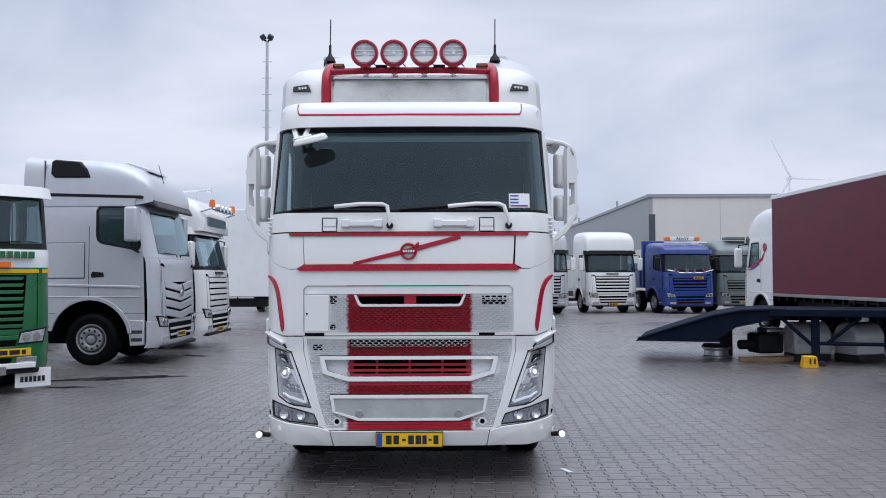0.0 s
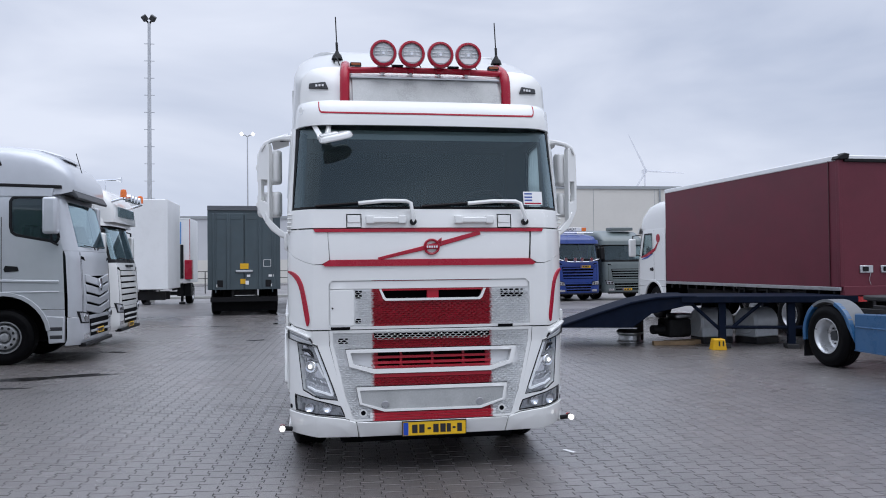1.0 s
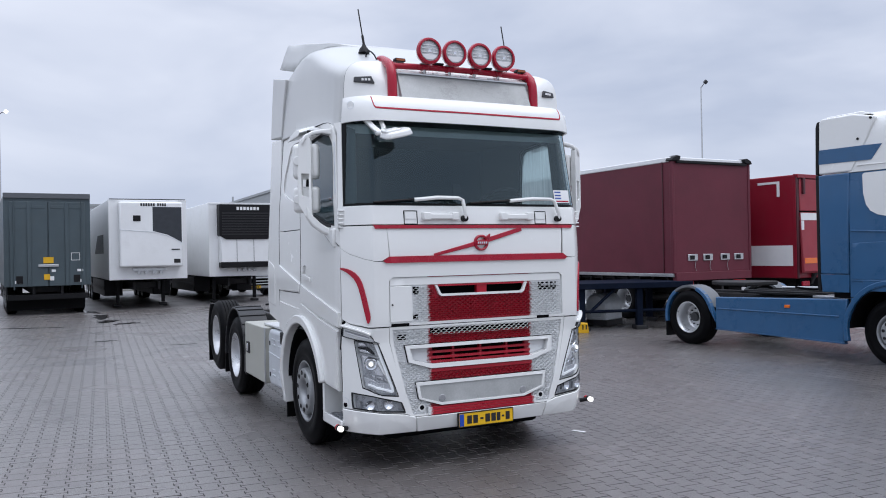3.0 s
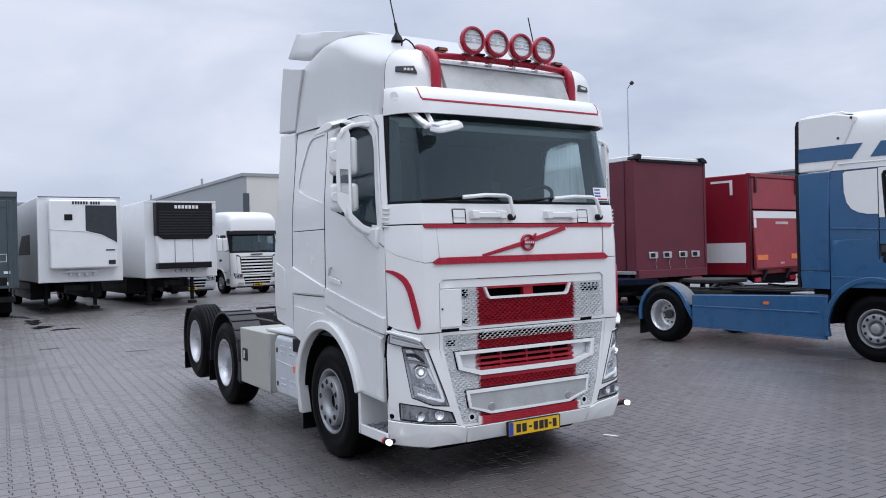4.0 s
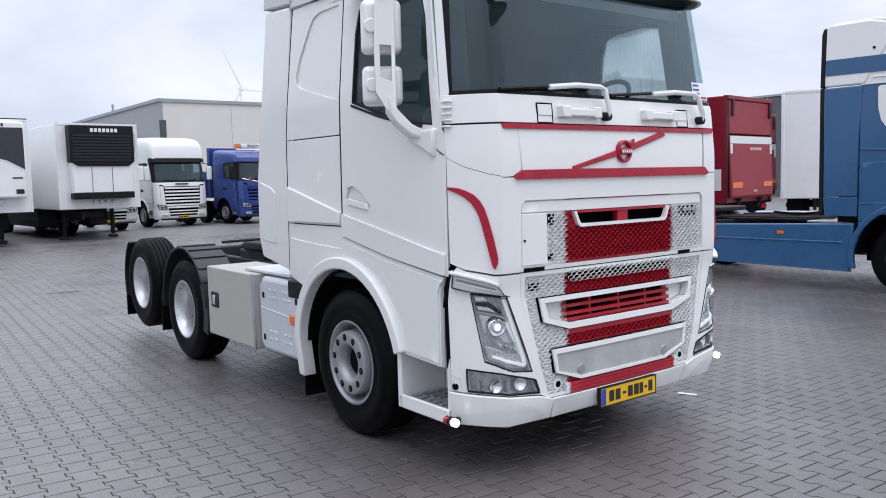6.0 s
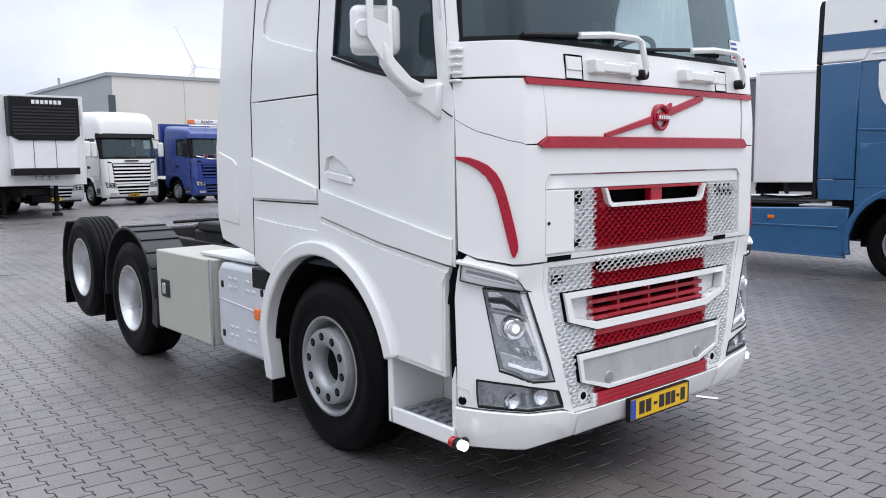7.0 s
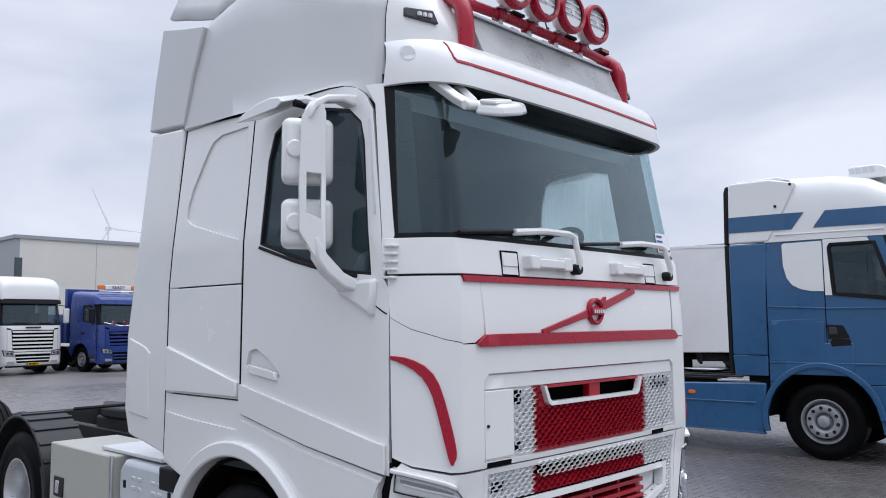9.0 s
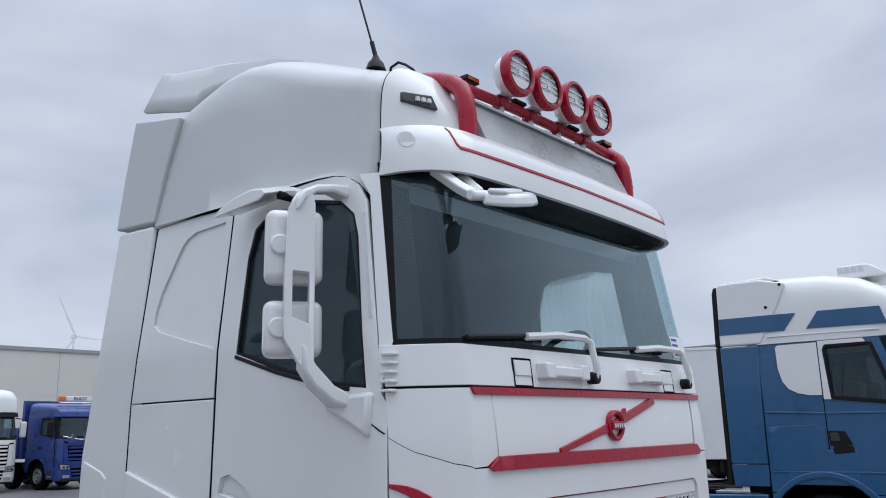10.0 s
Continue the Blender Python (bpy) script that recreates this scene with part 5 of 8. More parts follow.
def grey_trailer():
    t = thing("tipping_trailer", pose(-3.7, 29.8, 0, 0, 0, 4), "slate-grey walled trailer with yellow stickers on its closed rear doors", "trailer", "parked trailers")
    b = box_body(t, 1.275, 0.0, 11.0, 0.95, 3.95, M["grey"], M["grey"], name="trailer_body")
    part("rear_frame_top", B(-1.29, 1.29, -0.05, 0.1, 3.83, 4.0), M["darkclad"], b, "dark top beam", bevel=0.01)
    for s in (-1, 1):
        d = part("rear_door", B(s * 0.02, s * 1.12, -0.05, 0.0, 0.95, 3.72), M["grey"], b, bevel=0.012)
        part("door_rib", B(s * 0.5, s * 0.62, -0.085, -0.05, 0.95, 3.72), M["grey"], d, bevel=0.012)
        part("locking_bar", C((s * 1.0, -0.07, 0.85), (s * 1.0, -0.07, 3.75), 0.018, 8), M["grey"], d)
        part("door_rib", B(s * 0.08, s * 1.08, -0.06, -0.05, 3.5, 3.6), M["grey"], d, bevel=0.008)
        part("rear_light", B(s * 0.75, s * 0.95, -0.07, 0.0, 1.05, 1.3), M["plastic"], b, bevel=0.01)
    for x, z, w, h, mt in ((0.0, 1.8, 0.3, 0.2, "yellow"), (-0.05, 1.25, 0.18, 0.18, "yellow"), (0.1, 1.2, 0.12, 0.14, "sticker"), (-0.9, 1.1, 0.2, 0.1, "sticker"),
                           (0.95, 1.45, 0.18, 0.08, "sticker"), (0.95, 1.1, 0.12, 0.1, "sticker"), (0.15, 1.45, 0.12, 0.08, "sticker")):
        part("sticker", B(x - w / 2, x + w / 2, -0.066, -0.052, z - h / 2, z + h / 2), M[mt], b)
    bm = bmesh.new()
    for a in ((0.68, 0.95, 1.78, 1.795), (0.68, 0.95, 2.02, 2.035), (0.68, 0.695, 1.78, 2.03), (0.935, 0.95, 1.78, 2.03)):
        B(a[0], a[1], -0.066, -0.052, a[2], a[3], bm)
    part("reflector_frame", bm, M["sticker"], b)
    part("hinge_bracket", B(-0.3, 0.3, -0.1, -0.05, 1.58, 1.66), M["alu"], b, bevel=0.01)
    part("rear_bumper", B(-1.2, 1.2, 0.1, 0.3, 0.5, 0.68), M["plastic"], t, bevel=0.02)
    part("spray_apron", B(-1.15, 1.15, 0.6, 0.63, 0.15, 0.7), M["rubber"], t)
    chassis(t, 0.2, 11.0, (1.5, 2.8, 4.1))
    trailer_legs(t, 8.6)
    pallet_box(t, 5.0, 8.2)
    return t


def plain_trailer(name, m, mat, label, x=1.27, ln=12.0, z0=1.05, z1=3.95, axles=(8.5, 9.8, 11.1)):
    t = thing(name, m, label, "trailer", "parked trailers")
    b = box_body(t, x, 0, ln, z0, z1, mat, mat)
    chassis(t, 0.4, ln - 0.2, axles)
    trailer_legs(t, ln * 0.25)
    pallet_box(t, ln * 0.32, ln * 0.6)
    return t, b


silver_lorry()
white_lorry(pose(-5.64, 20.3, 0, 0, 0, 90), "white lorry with orange beacons on its roof bar", beacons=True, top=3.75, visor="white", slat_h=0.36,
            roof_rows=[(0.10, 1.08, 2.83, 3.0), (0.12, 1.15, 2.83, 3.2), (0.2, 1.19, 2.83, 3.42), (0.36, 1.2, 2.83, 3.58), (0.7, 1.2, 2.83, 3.7), (1.8, 1.2, 2.83, 3.75), (2.25, 1.2, 2.83, 3.75)])
white_lorry(pose(7.9, 37.3, 0, 0, 0, 8), "white tractor lorry with dark grille slots, parked in a row", visor="plastic")
white_lorry(pose(4.5, 36.0, 0, 0, 0, 6), "silver-white lorry half hidden behind a trailer", paint="silver", visor="plastic")
green_lorry()
tipper_lorry()
grey_lorry()
rigid_lorry()
blue_lorry()
fridge_trailer_pointed()
fridge_trailer_grille()
grey_trailer()
_t, _b = plain_trailer("box_trailer", pose(-18.2, 28.8, 0, 0, 0, -90), M["trailerwhite"], "plain white box trailer seen along its side", ln=12.2, z1=4.05, axles=(1.5, 2.8))
for k in range(8):
    part("panel_seam", B(-1.283, -1.274, 0.8 + 1.5 * k, 0.81 + 1.5 * k, 1.1, 4.0), M["alu"], _b)
_t, _b = plain_trailer("box_trailer", pose(-8.33, 39.8, 0, 0, 0, 0), M["trailerwhite"], "short white trailer with blue and red end panels", ln=2.6, z1=4.15, axles=(1.5,))
part("blue_end", B(0.3, 0.88, -0.03, 0.0, 2.9, 3.98), M["skyblue"], _b, "bright blue upper panel", bevel=0.01)
part("black_end", B(0.3, 0.98, -0.05, 0.0, 1.25, 2.88), M["plastic"], _b, "black lower panel", bevel=0.02)
part("red_box", B(1.06, 1.4, -0.25, 0.25, 1.22, 2.14), M["red"], _b, "red box at the corner", bevel=0.02)
part("red_edge", B(1.262, 1.284, -0.02, 0.03, 2.16, 4.1), M["red"], _b)


def red_trailer(m):
    t, b = plain_trailer("box_trailer", m, M["crimson"], "crimson box trailer with white stripes and a raised tail lift", z0=0.98, z1=3.64, ln=11.0, axles=(7.6, 8.9, 10.2))
    out = lambda z: -0.065 - 0.05 * (2.68 - z)
    lid = part("tail_lift", P([(-0.02, 2.67), (out(2.67), 2.67), (out(1.16), 1.16), (out(1.16) + 0.05, 1.10), (-0.06, 1.2)], "x", -1.17, 1.17), M["fadedred"], b, "closed faded red tail lift", bevel=0.015)
    part("upper_flap", B(-1.17, 1.17, -0.055, 0.0, 2.71, 3.53), M["fadedred"], b, "faded red upper flap", bevel=0.02)
    part("top_rail", B(-1.27, 1.27, -0.075, 0.0, 3.55, 3.65), M["crimson"], b, bevel=0.012)
    part("flap_gap", B(-1.2, 1.2, -0.03, 0.0, 2.66, 2.72), M["black"], b)
    for s in (-1, 1):
        part("hinge", B(s * 1.0, s * 1.09, -0.11, -0.05, 3.14, 3.56), M["maroon"], b, bevel=0.01)
        part("rear_post", B(s * 1.18, s * 1.275, -0.04, 0.02, 0.98, 3.6), M["maroon"], b, bevel=0.01)
        part("orange_marker", B(s * 0.86 - 0.26, s * 0.86 + 0.26, out(1.43) - 0.012, out(1.43) + 0.03, 1.36, 1.5), M["orange"], lid)
        part("corner_mark", B(s * 1.06, s * 1.165, out(2.3) - 0.008, out(2.3) + 0.05, 2.22, 2.46), M["sticker"], lid)
        part("white_stripe", B(s * 1.272, s * 1.28, 0.1, 10.9, 1.30, 1.83), M["sticker"], b, "white side stripe")
        part("top_mark", B(s * 1.272, s * 1.28, 0.45, 1.1, 3.44, 3.5), M["sticker"], b)
        part("top_mark", B(s * 1.272, s * 1.28, 0.45, 0.53, 3.1, 3.44), M["sticker"], b)
        part("rear_lamp", B(s * 0.75, s * 1.05, -0.02, 0.03, 0.78, 0.9), M["red"], t, bevel=0.01)
        part("lift_arm", P([(-0.13, 1.1), (-0.03, 1.1), (0.35, 0.6), (0.3, 0.5), (0.18, 0.52)], "x", s * 0.55, s * 0.65), M["steel"], t, bevel=0.01)
    part("white_strip", B(-1.165, 1.165, out(2.55) - 0.012, out(2.55) + 0.05, 2.47, 2.655), M["sticker"], lid, "worn white strip")
    part("lift_bars", B(-0.1, 0.55, out(2.36) - 0.012, out(2.36) + 0.03, 2.31, 2.38), M["oldwhite"], lid, "scratched white label")
    part("plate_bar", B(0.02, 0.22, out(1.3) - 0.012, out(1.3) + 0.02, 1.24, 1.29), M["oldwhite"], lid)
    part("under_beam", B(-1.1, 1.1, 0.02, 0.15, 0.72, 0.97), M["black"], t, bevel=0.02)
    return t


red_trailer(pose(14.73, 14.92, 0, 0, 0, 6.5))
red_trailer(pose(20.1, 17.9, 0, 0, 0, 6.5))
_t, _b = plain_trailer("box_trailer", pose(16.92, 13.81, 0, 0, 0, -62), M["trailerwhite"], "white box trailer with plain rear doors", z0=1.0, z1=3.88)
part("rear_post", B(-1.28, -1.2, -0.03, 0.02, 1.0, 3.88), M["trailerwhite"], _b, bevel=0.01)


# ---- low loader with its ramp, and the things under it ----
def low_loader():
    t = thing("low_loader", pose(6.25, 15.35, 0, 0, 0, -18), "dark navy low-loader deck with a sloping ramp on legs", "trailer")
    ramp = P([(-2.5, 0.4), (-2.46, 0.44), (-1.75, 0.69), (-1.0, 0.93), (-0.5, 1.03), (0.0, 1.06), (0.25, 1.06), (0.25, 0.9), (-0.6, 0.7), (-0.95, 0.44), (-1.0, 0.41)], "y", 0.0, 2.3)
    part("ramp", ramp, M["navy"], t, bevel=0.015)
    part("deck", B(0.25, 3.4, 0, 2.3, 0.92, 1.04), M["navy"], t, bevel=0.015)
    part("deck_edge", B(0.0, 3.42, -0.04, 0.0, 0.93, 1.06), M["navy"], t, bevel=0.01)
    for x in (0.75, 2.1, 3.2):
        for y in (0.04, 2.1):
            leg = part("leg", B(x, x + 0.14, y, y + 0.14, 0.08, 0.95), M["navy"], t, bevel=0.01)
            part("leg_foot", B(x - 0.05, x + 0.22, y - 0.08, y + 0.22, 0.0, 0.09), M["steel"], leg, bevel=0.01)
    for p, q in (((0.85, 0.1, 0.3), (0.2, 0.1, 0.92)), ((1.0, 0.1, 0.4), (1.6, 0.1, 0.92)), ((0.9, 0.1, 0.42), (3.2, 0.1, 0.42))):
        part("brace", tube([p, q], 0.035, 8), M["navy"], t)
    part("ramp_edge_strip", B(-2.45, -0.9, -0.012, 0.0, 0.397, 0.412), M["alu"], t)
    part("ramp_rail", tube([(-2.45, -0.02, 0.45), (-1.75, -0.02, 0.69), (-1.0, -0.02, 0.93), (-0.5, -0.02, 1.03), (0.0, -0.02, 1.055), (0.3, -0.02, 1.05)], 0.025, 8), M["navy"], t)
    return t


low_loader()
tank = thing("fluid_tank", pose(7.35, 16.2, 0.06), "pale grey plastic fluid tank on a dark cradle", "tank")
part("tank_body", lathe([(0.0, -0.45), (0.3, -0.44), (0.36, -0.38), (0.36, 0.38), (0.3, 0.44), (0, 0.45)], 24, None, Matrix.Translation((0, 0, 0.48))), M["plasticgrey"], tank)
part("tank_skirt", B(-0.42, 0.42, -0.33, 0.33, 0.1, 0.46), M["plasticgrey"], tank, bevel=0.03)
part("tank_cradle", B(-0.4, 0.4, -0.35, 0.35, -0.06, 0.1), M["steel"], tank, bevel=0.01)
tank.scale = (0.85, 0.85, 0.85)
copy_thing(tank, pose(8.3, 16.0, 0.06, 0, 0, 20))
rims = thing("stacked_rims", pose(5.75, 16.9, 0), "two stacked steel wheel rims", "rim")
for z in (0.0, 0.22):
    bm = lathe([(0.22, 0.0), (0.29, 0.0), (0.29, 0.02), (0.25, 0.05), (0.24, 0.15), (0.29, 0.19), (0.29, 0.21), (0.22, 0.21)], 28, None,
               Matrix.Translation((0, 0, z)) @ Euler((0, radians(-90), 0)).to_matrix().to_4x4())
    part("rim", bm, M["alu"] if z == 0 else M["steel"], rims)
drum = thing("drum", pose(5.95, 17.3, 0), "rusty brown steel drum under the ramp", "drum")
part("drum_shell", lathe([(0.0, 0.0), (0.27, 0.0), (0.28, 0.02), (0.28, 0.2), (0.287, 0.215), (0.28, 0.23), (0.28, 0.41), (0.287, 0.425), (0.28, 0.44), (0.28, 0.64), (0.26, 0.65), (0.0, 0.64)], 28, None, Euler((0, radians(-90), 0)).to_matrix().to_4x4()), M["rust"], drum)
part("drum_cap", C((0.1, 0.05, 0.64), (0.1, 0.05, 0.66), 0.035, 12), M["steel"], drum)
scrap = thing("machine_part", pose(6.65, 16.5, 0.08, 0, 0, 10), "oily dark machine part on wooden planks", "machine")
part("engine_block", B(-0.3, 0.25, -0.25, 0.25, 0.05, 0.45), M["steel"], scrap, bevel=0.05)
part("shaft", C((-0.6, 0, 0.22), (-0.3, 0, 0.22), 0.1, 14), M["steel"], scrap, bevel=0.01)
part("top_cover", B(-0.1, 0.3, -0.2, 0.2, 0.45, 0.56), M["alu"], scrap, bevel=0.03)
for i in range(3):
    pl = finish("plank", B(-0.45, 0.45, -0.06, 0.06, 0, 0.09), M["wood"], bevel=0.008)
    pl.matrix_basis = pose(6.35 + 0.3 * i, 15.95 + 0.12 * i, 0.0, 0, 0, 8 * i - 6)
    tagged(pl, "rough wooden plank lying on the paving", "plank", "planks under the low loader")
chock = thing("wheel_chock", pose(6.78, 14.85, 0, 0, 0, -10), "yellow wheel chock with two dark bars", "wheel chock")
part("chock_body", P([(-0.15, 0.0), (0.14, 0.0), (0.10, 0.22), (-0.11, 0.22)], "y", -0.13, 0.1), M["yellow"], chock, bevel=0.012)
bm = B(-0.03, 0.0, -0.134, -0.13, 0.08, 0.18)
B(0.05, 0.08, -0.134, -0.13, 0.08, 0.18, bm)
part("chock_bars", bm, M["ink"], chock)


# ---- buildings and masts ----
def hall():
    t = thing("warehouse", pose(18.6, 71.0, 0), "large cream-clad warehouse with a grey end wall", "building")
    part("front_wall", B(0, 130, 0, 0.3, 0, 8.8), M["cream"], t)
    part("end_wall", B(-0.3, 0, 0, 110, 4.2, 8.8), M["cladgrey"], t)
    part("end_wall_base", B(-0.3, 0, 0, 110, 0, 4.2), M["cream"], t)
    part("back_wall", B(0, 130, 109.7, 110, 0, 8.8), M["cream"], t)
    part("far_wall", B(129.7, 130, 0, 110, 0, 8.8), M["cream"], t)
    part("roof", B(-0.3, 130, 0, 110, 8.8, 8.9), M["cladgrey"], t)
    part("roof_edge", B(-0.45, 130.1, -0.12, 0.0, 8.7, 9.0), M["cladgrey"], t, bevel=0.02)
    part("roof_edge", B(-0.45, -0.3, -0.1, 110, 8.7, 9.0), M["cladgrey"], t, bevel=0.02)
    part("corner_post", B(-0.36, 0.2, -0.06, 0.0, 4.2, 7.2), M["grey"], t, "dark corner panel")
    part("downpipe", C((12.5, -0.12, 4.0), (12.5, -0.12, 8.7), 0.09, 10), M["cladgrey"], t)
    for i in range(11):
        part("cladding_joint", B(0.0, 130, -0.006, 0.0, 0.8 * i + 0.4, 0.8 * i + 0.415), M["cream"], t)
    for i in range(14):
        part("panel_joint", B(6.0 * i + 5.97, 6.0 * i + 6.0, -0.015, 0.0, 0, 8.7), M["cladgrey"], t)
    for i in range(4):
        part("wall_vent", C((-0.1, 14 + 24 * i, 8.9), (-0.1, 14 + 24 * i, 9.7), 0.12, 8), M["cladgrey"], t)
    return t


hall()
depot = thing("warehouse", pose(48.0, 4.0, 0), "dark grey flat-roofed warehouse behind the trailers", "building")
part("wall", B(0, 30, 0, 37, 0, 6.85), M["darkclad"], depot)
part("roof_edge", B(-0.1, 30.1, -0.1, 37.1, 6.85, 7.0), M["cladgrey"], depot, bevel=0.02)
for i in range(9):
    part("wall_joint", B(-0.03, 0, 4.0 * i + 2.0, 4.0 * i + 2.06, 0, 6.85), M["cladgrey"], depot)
for y in (30.0, 30.9):
    part("wall_lamp", B(-0.4, 0.0, y - 0.2, y + 0.2, 6.3, 6.55), M["sticker"], depot, bevel=0.03)
shed = thing("warehouse", pose(-34, 92, 0), "long pale grey warehouse far behind the yard", "building")
part("wall", B(0, 42, 0, 30, 0, 7.2), M["shedclad"], shed)
part("wall_base", B(-0.02, 42.02, -0.05, 0, 0, 2.6), M["cream"], shed)
part("roof_edge", B(-0.1, 42.1, -0.15, 30, 7.2, 7.5), M["cladgrey"], shed)
low = thing("barrier_wall", pose(-22, 47.5, 0), "low pale concrete edge along the yard", "wall")
part("kerb", B(0, 30, 0, 0.4, 0, 0.14), M["concrete"], low, bevel=0.02)
fence = thing("fence", pose(-22, 56.5, 0), "thin dark metal railing at the yard's far edge", "fence")
for i in range(17):
    part("post", B(1.5 * i, 1.5 * i + 0.06, 0, 0.06, 0, 1.5), M["plastic"], fence)
for z in (0.5, 1.0, 1.48):
    part("rail", B(0, 24.1, 0.01, 0.05, z, z + 0.04), M["plastic"], fence)


def mast(m, h, heads, label, r=0.14):
    t = thing("light_mast", m, label, "mast", "light masts")
    part("pole", C((0, 0, 0), (0, 0, h), r, 12, None, r * 0.55), M["alu"], t)
    part("base_plate", C((0, 0, 0), (0, 0, 0.12), r * 1.8, 12), M["concrete"], t, bevel=0.02)
    n = int(h / 0.9)
    for i in range(3, n if r > 0.1 else 0):
        part("climbing_rung", B(-0.26, 0.26, -0.02, 0.02, i * 0.9, i * 0.9 + 0.03), M["alu"], t)
    for dx, dz, mat in heads:
        a = part("floodlight_arm", tube([(0, 0, h - 0.1), (dx * 0.5, 0, h + 0.1), (dx, 0, h + dz)], r * 0.35, 6), M["plastic"], t)
        bm = bmesh.new()
        bmesh.ops.create_cube(bm, size=1, matrix=Matrix.LocRotScale((dx * 1.2, -0.1, h + dz + 0.12), Euler((0.5, math.copysign(0.6, dx), 0)), (0.3, 0.2, 0.3)))
        part("floodlight", bm, M[mat], a, bevel=0.04)


mast(pose(-9.6, 43.5, 0), 14.6, ((-0.17, 0.12, "greyplastic"), (0.17, 0.12, "greyplastic")), "tall grey mast with two floodlights and climbing rungs")
mast(pose(-7.4, 80.0, 0), 14.6, ((-0.45, 0.05, "led"), (0.45, 0.05, "led")), "thin light mast with two lit floodlights", r=0.1)
mast(pose(44.72, 50.17, 0), 15.0, ((0.35, 0.3, "greyplastic"),), "thin grey mast with one floodlight", r=0.09)


def turbine(m, s=1.0, turn=20):
    t = thing("wind_turbine", m, "pale distant wind turbine with three blades", "wind turbine", "wind turbines")
    part("tower", C((0, 0, 0), (0, 0, 70 * s), 1.1 * s, 16, None, 0.6 * s), M["turbine"], t)
    part("nacelle", B(-1.2 * s, 1.2 * s, -2.5 * s, 3 * s, 69 * s, 71.8 * s), M["turbine"], t, bevel=0.4)
    for i in range(3):
        a = radians(turn + 120 * i)
        d, e = Vector((math.cos(a), 0, math.sin(a))), Vector((-math.sin(a), 0, math.cos(a)))
        h = Vector((0, -3 * s, 70.4 * s))
        bm = bmesh.new()
        rows = []
        for u, w in ((0, 0.5), (4, 0.95), (15, 0.65), (30, 0.25)):
            c = h + d * u * s
            rows.append([bm.verts.new(c + e * w * s + Vector((0, 0.2, 0))), bm.verts.new(c - e * w * s), bm.verts.new(c + Vector((0, -0.4 * s, 0)))])
        for p, q in zip(rows, rows[1:]):
            for j in range(3):
                bm.faces.new((p[j], p[(j + 1) % 3], q[(j + 1) % 3], q[j]))
        part("blade", bm, M["turbine"], t)


M["turbine"] = shader("pale_turbine_white", (0.74, 0.76, 0.82), 0.9, spread=0.01)
tn, tk_ = M["turbine"].node_tree.nodes, M["turbine"].node_tree.links     # mixed with transparency, which stands in for the haze of damp air
veil, clear_ = tn.new("ShaderNodeMixShader"), tn.new("ShaderNodeBsdfTransparent")
veil.inputs["Fac"].default_value = 0.7
tk_.new(tn["Principled BSDF"].outputs["BSDF"], veil.inputs[1])
tk_.new(clear_.outputs["BSDF"], veil.inputs[2])
tk_.new(veil.outputs["Shader"], tn["Material Output"].inputs["Surface"])
turbine(pose(352, 813, 0), 1.43, 117)
# ---- the white tractor lorry in the middle of the yard ----
def band_paint():
    """White paint with a sprayed red band down the middle of the grille, soft at its edges."""
    m = shader("grille_paint", (0.76, 0.77, 0.77), 0.3, spread=0.04, scale=3, coat=0.15, dirt=0.06, dirt_color=(0.4, 0.4, 0.38), spec=0.35)
    n, k = m.node_tree.nodes, m.node_tree.links
    b = n["Principled BSDF"]
    src = b.inputs["Base Color"].links[0].from_socket
    co, sep = n.new("ShaderNodeTexCoord"), n.new("ShaderNodeSeparateXYZ")
    k.new(co.outputs["Object"], sep.inputs["Vector"])
    ab = n.new("ShaderNodeMath")
    ab.operation = "ABSOLUTE"
    k.new(sep.outputs["X"], ab.inputs[0])
    ns = n.new("ShaderNodeTexNoise")
    ns.inputs["Scale"].default_value, ns.inputs["Detail"].default_value = 45, 4
    k.new(co.outputs["Object"], ns.inputs["Vector"])
    ad = n.new("ShaderNodeMath")
    ad.operation = "MULTIPLY_ADD"
    ad.inputs[1].default_value = 0.06
    k.new(ns.outputs["Fac"], ad.inputs[0])
    k.new(ab.outputs[0], ad.inputs[2])
    mr = n.new("ShaderNodeMapRange")
    mr.inputs["From Min"].default_value, mr.inputs["From Max"].default_value = 0.528, 0.552
    k.new(ad.outputs[0], mr.inputs["Value"])
    mx = n.new("ShaderNodeMix")
    mx.data_type = "RGBA"
    k.new(mr.outputs["Result"], mx.inputs["Factor"])
    mx.inputs["A"].default_value = (0.37, 0.006, 0.021, 1)
    k.new(src, mx.inputs["B"])
    k.new(mx.outputs["Result"], b.inputs["Base Color"])
    return m


M["band"] = band_paint()
M["gloss"] = shader("black_glass_border", (0.006, 0.007, 0.008), 0.35, spread=0.05, spec=0.15)
hero = thing("tractor_lorry", pose(-0.26, 6.54, 0), "white sleeper-cab tractor lorry with red stripes and roof lamps", "truck")
hs = Skin([(0.30, 0.06), (0.36, 0.015), (0.45, 0.0), (0.7, 0.0), (1.1, 0.02), (1.25, 0.0), (1.9, 0.0), (2.2, 0.03), (2.25, 0.045), (2.98, 0.17), (3.1, 0.2), (3.5, 0.36)],
          [(0.3, 1.18), (0.6, 1.215), (1.1, 1.225), (2.3, 1.22), (3.0, 1.19), (3.5, 1.15)], 0.22, 0.28, 0.02, 1.25)
hf, hw = hs.f, hs.w


def ax(x, flat=1.002):
    """The corner measure of the skin at x."""
    if abs(x) <= flat:
        return x / flat
    return math.copysign(1 + math.asin(min(1, (abs(x) - flat) / hs.rx) ** (hs.p / 2)) * 2 / math.pi, x)


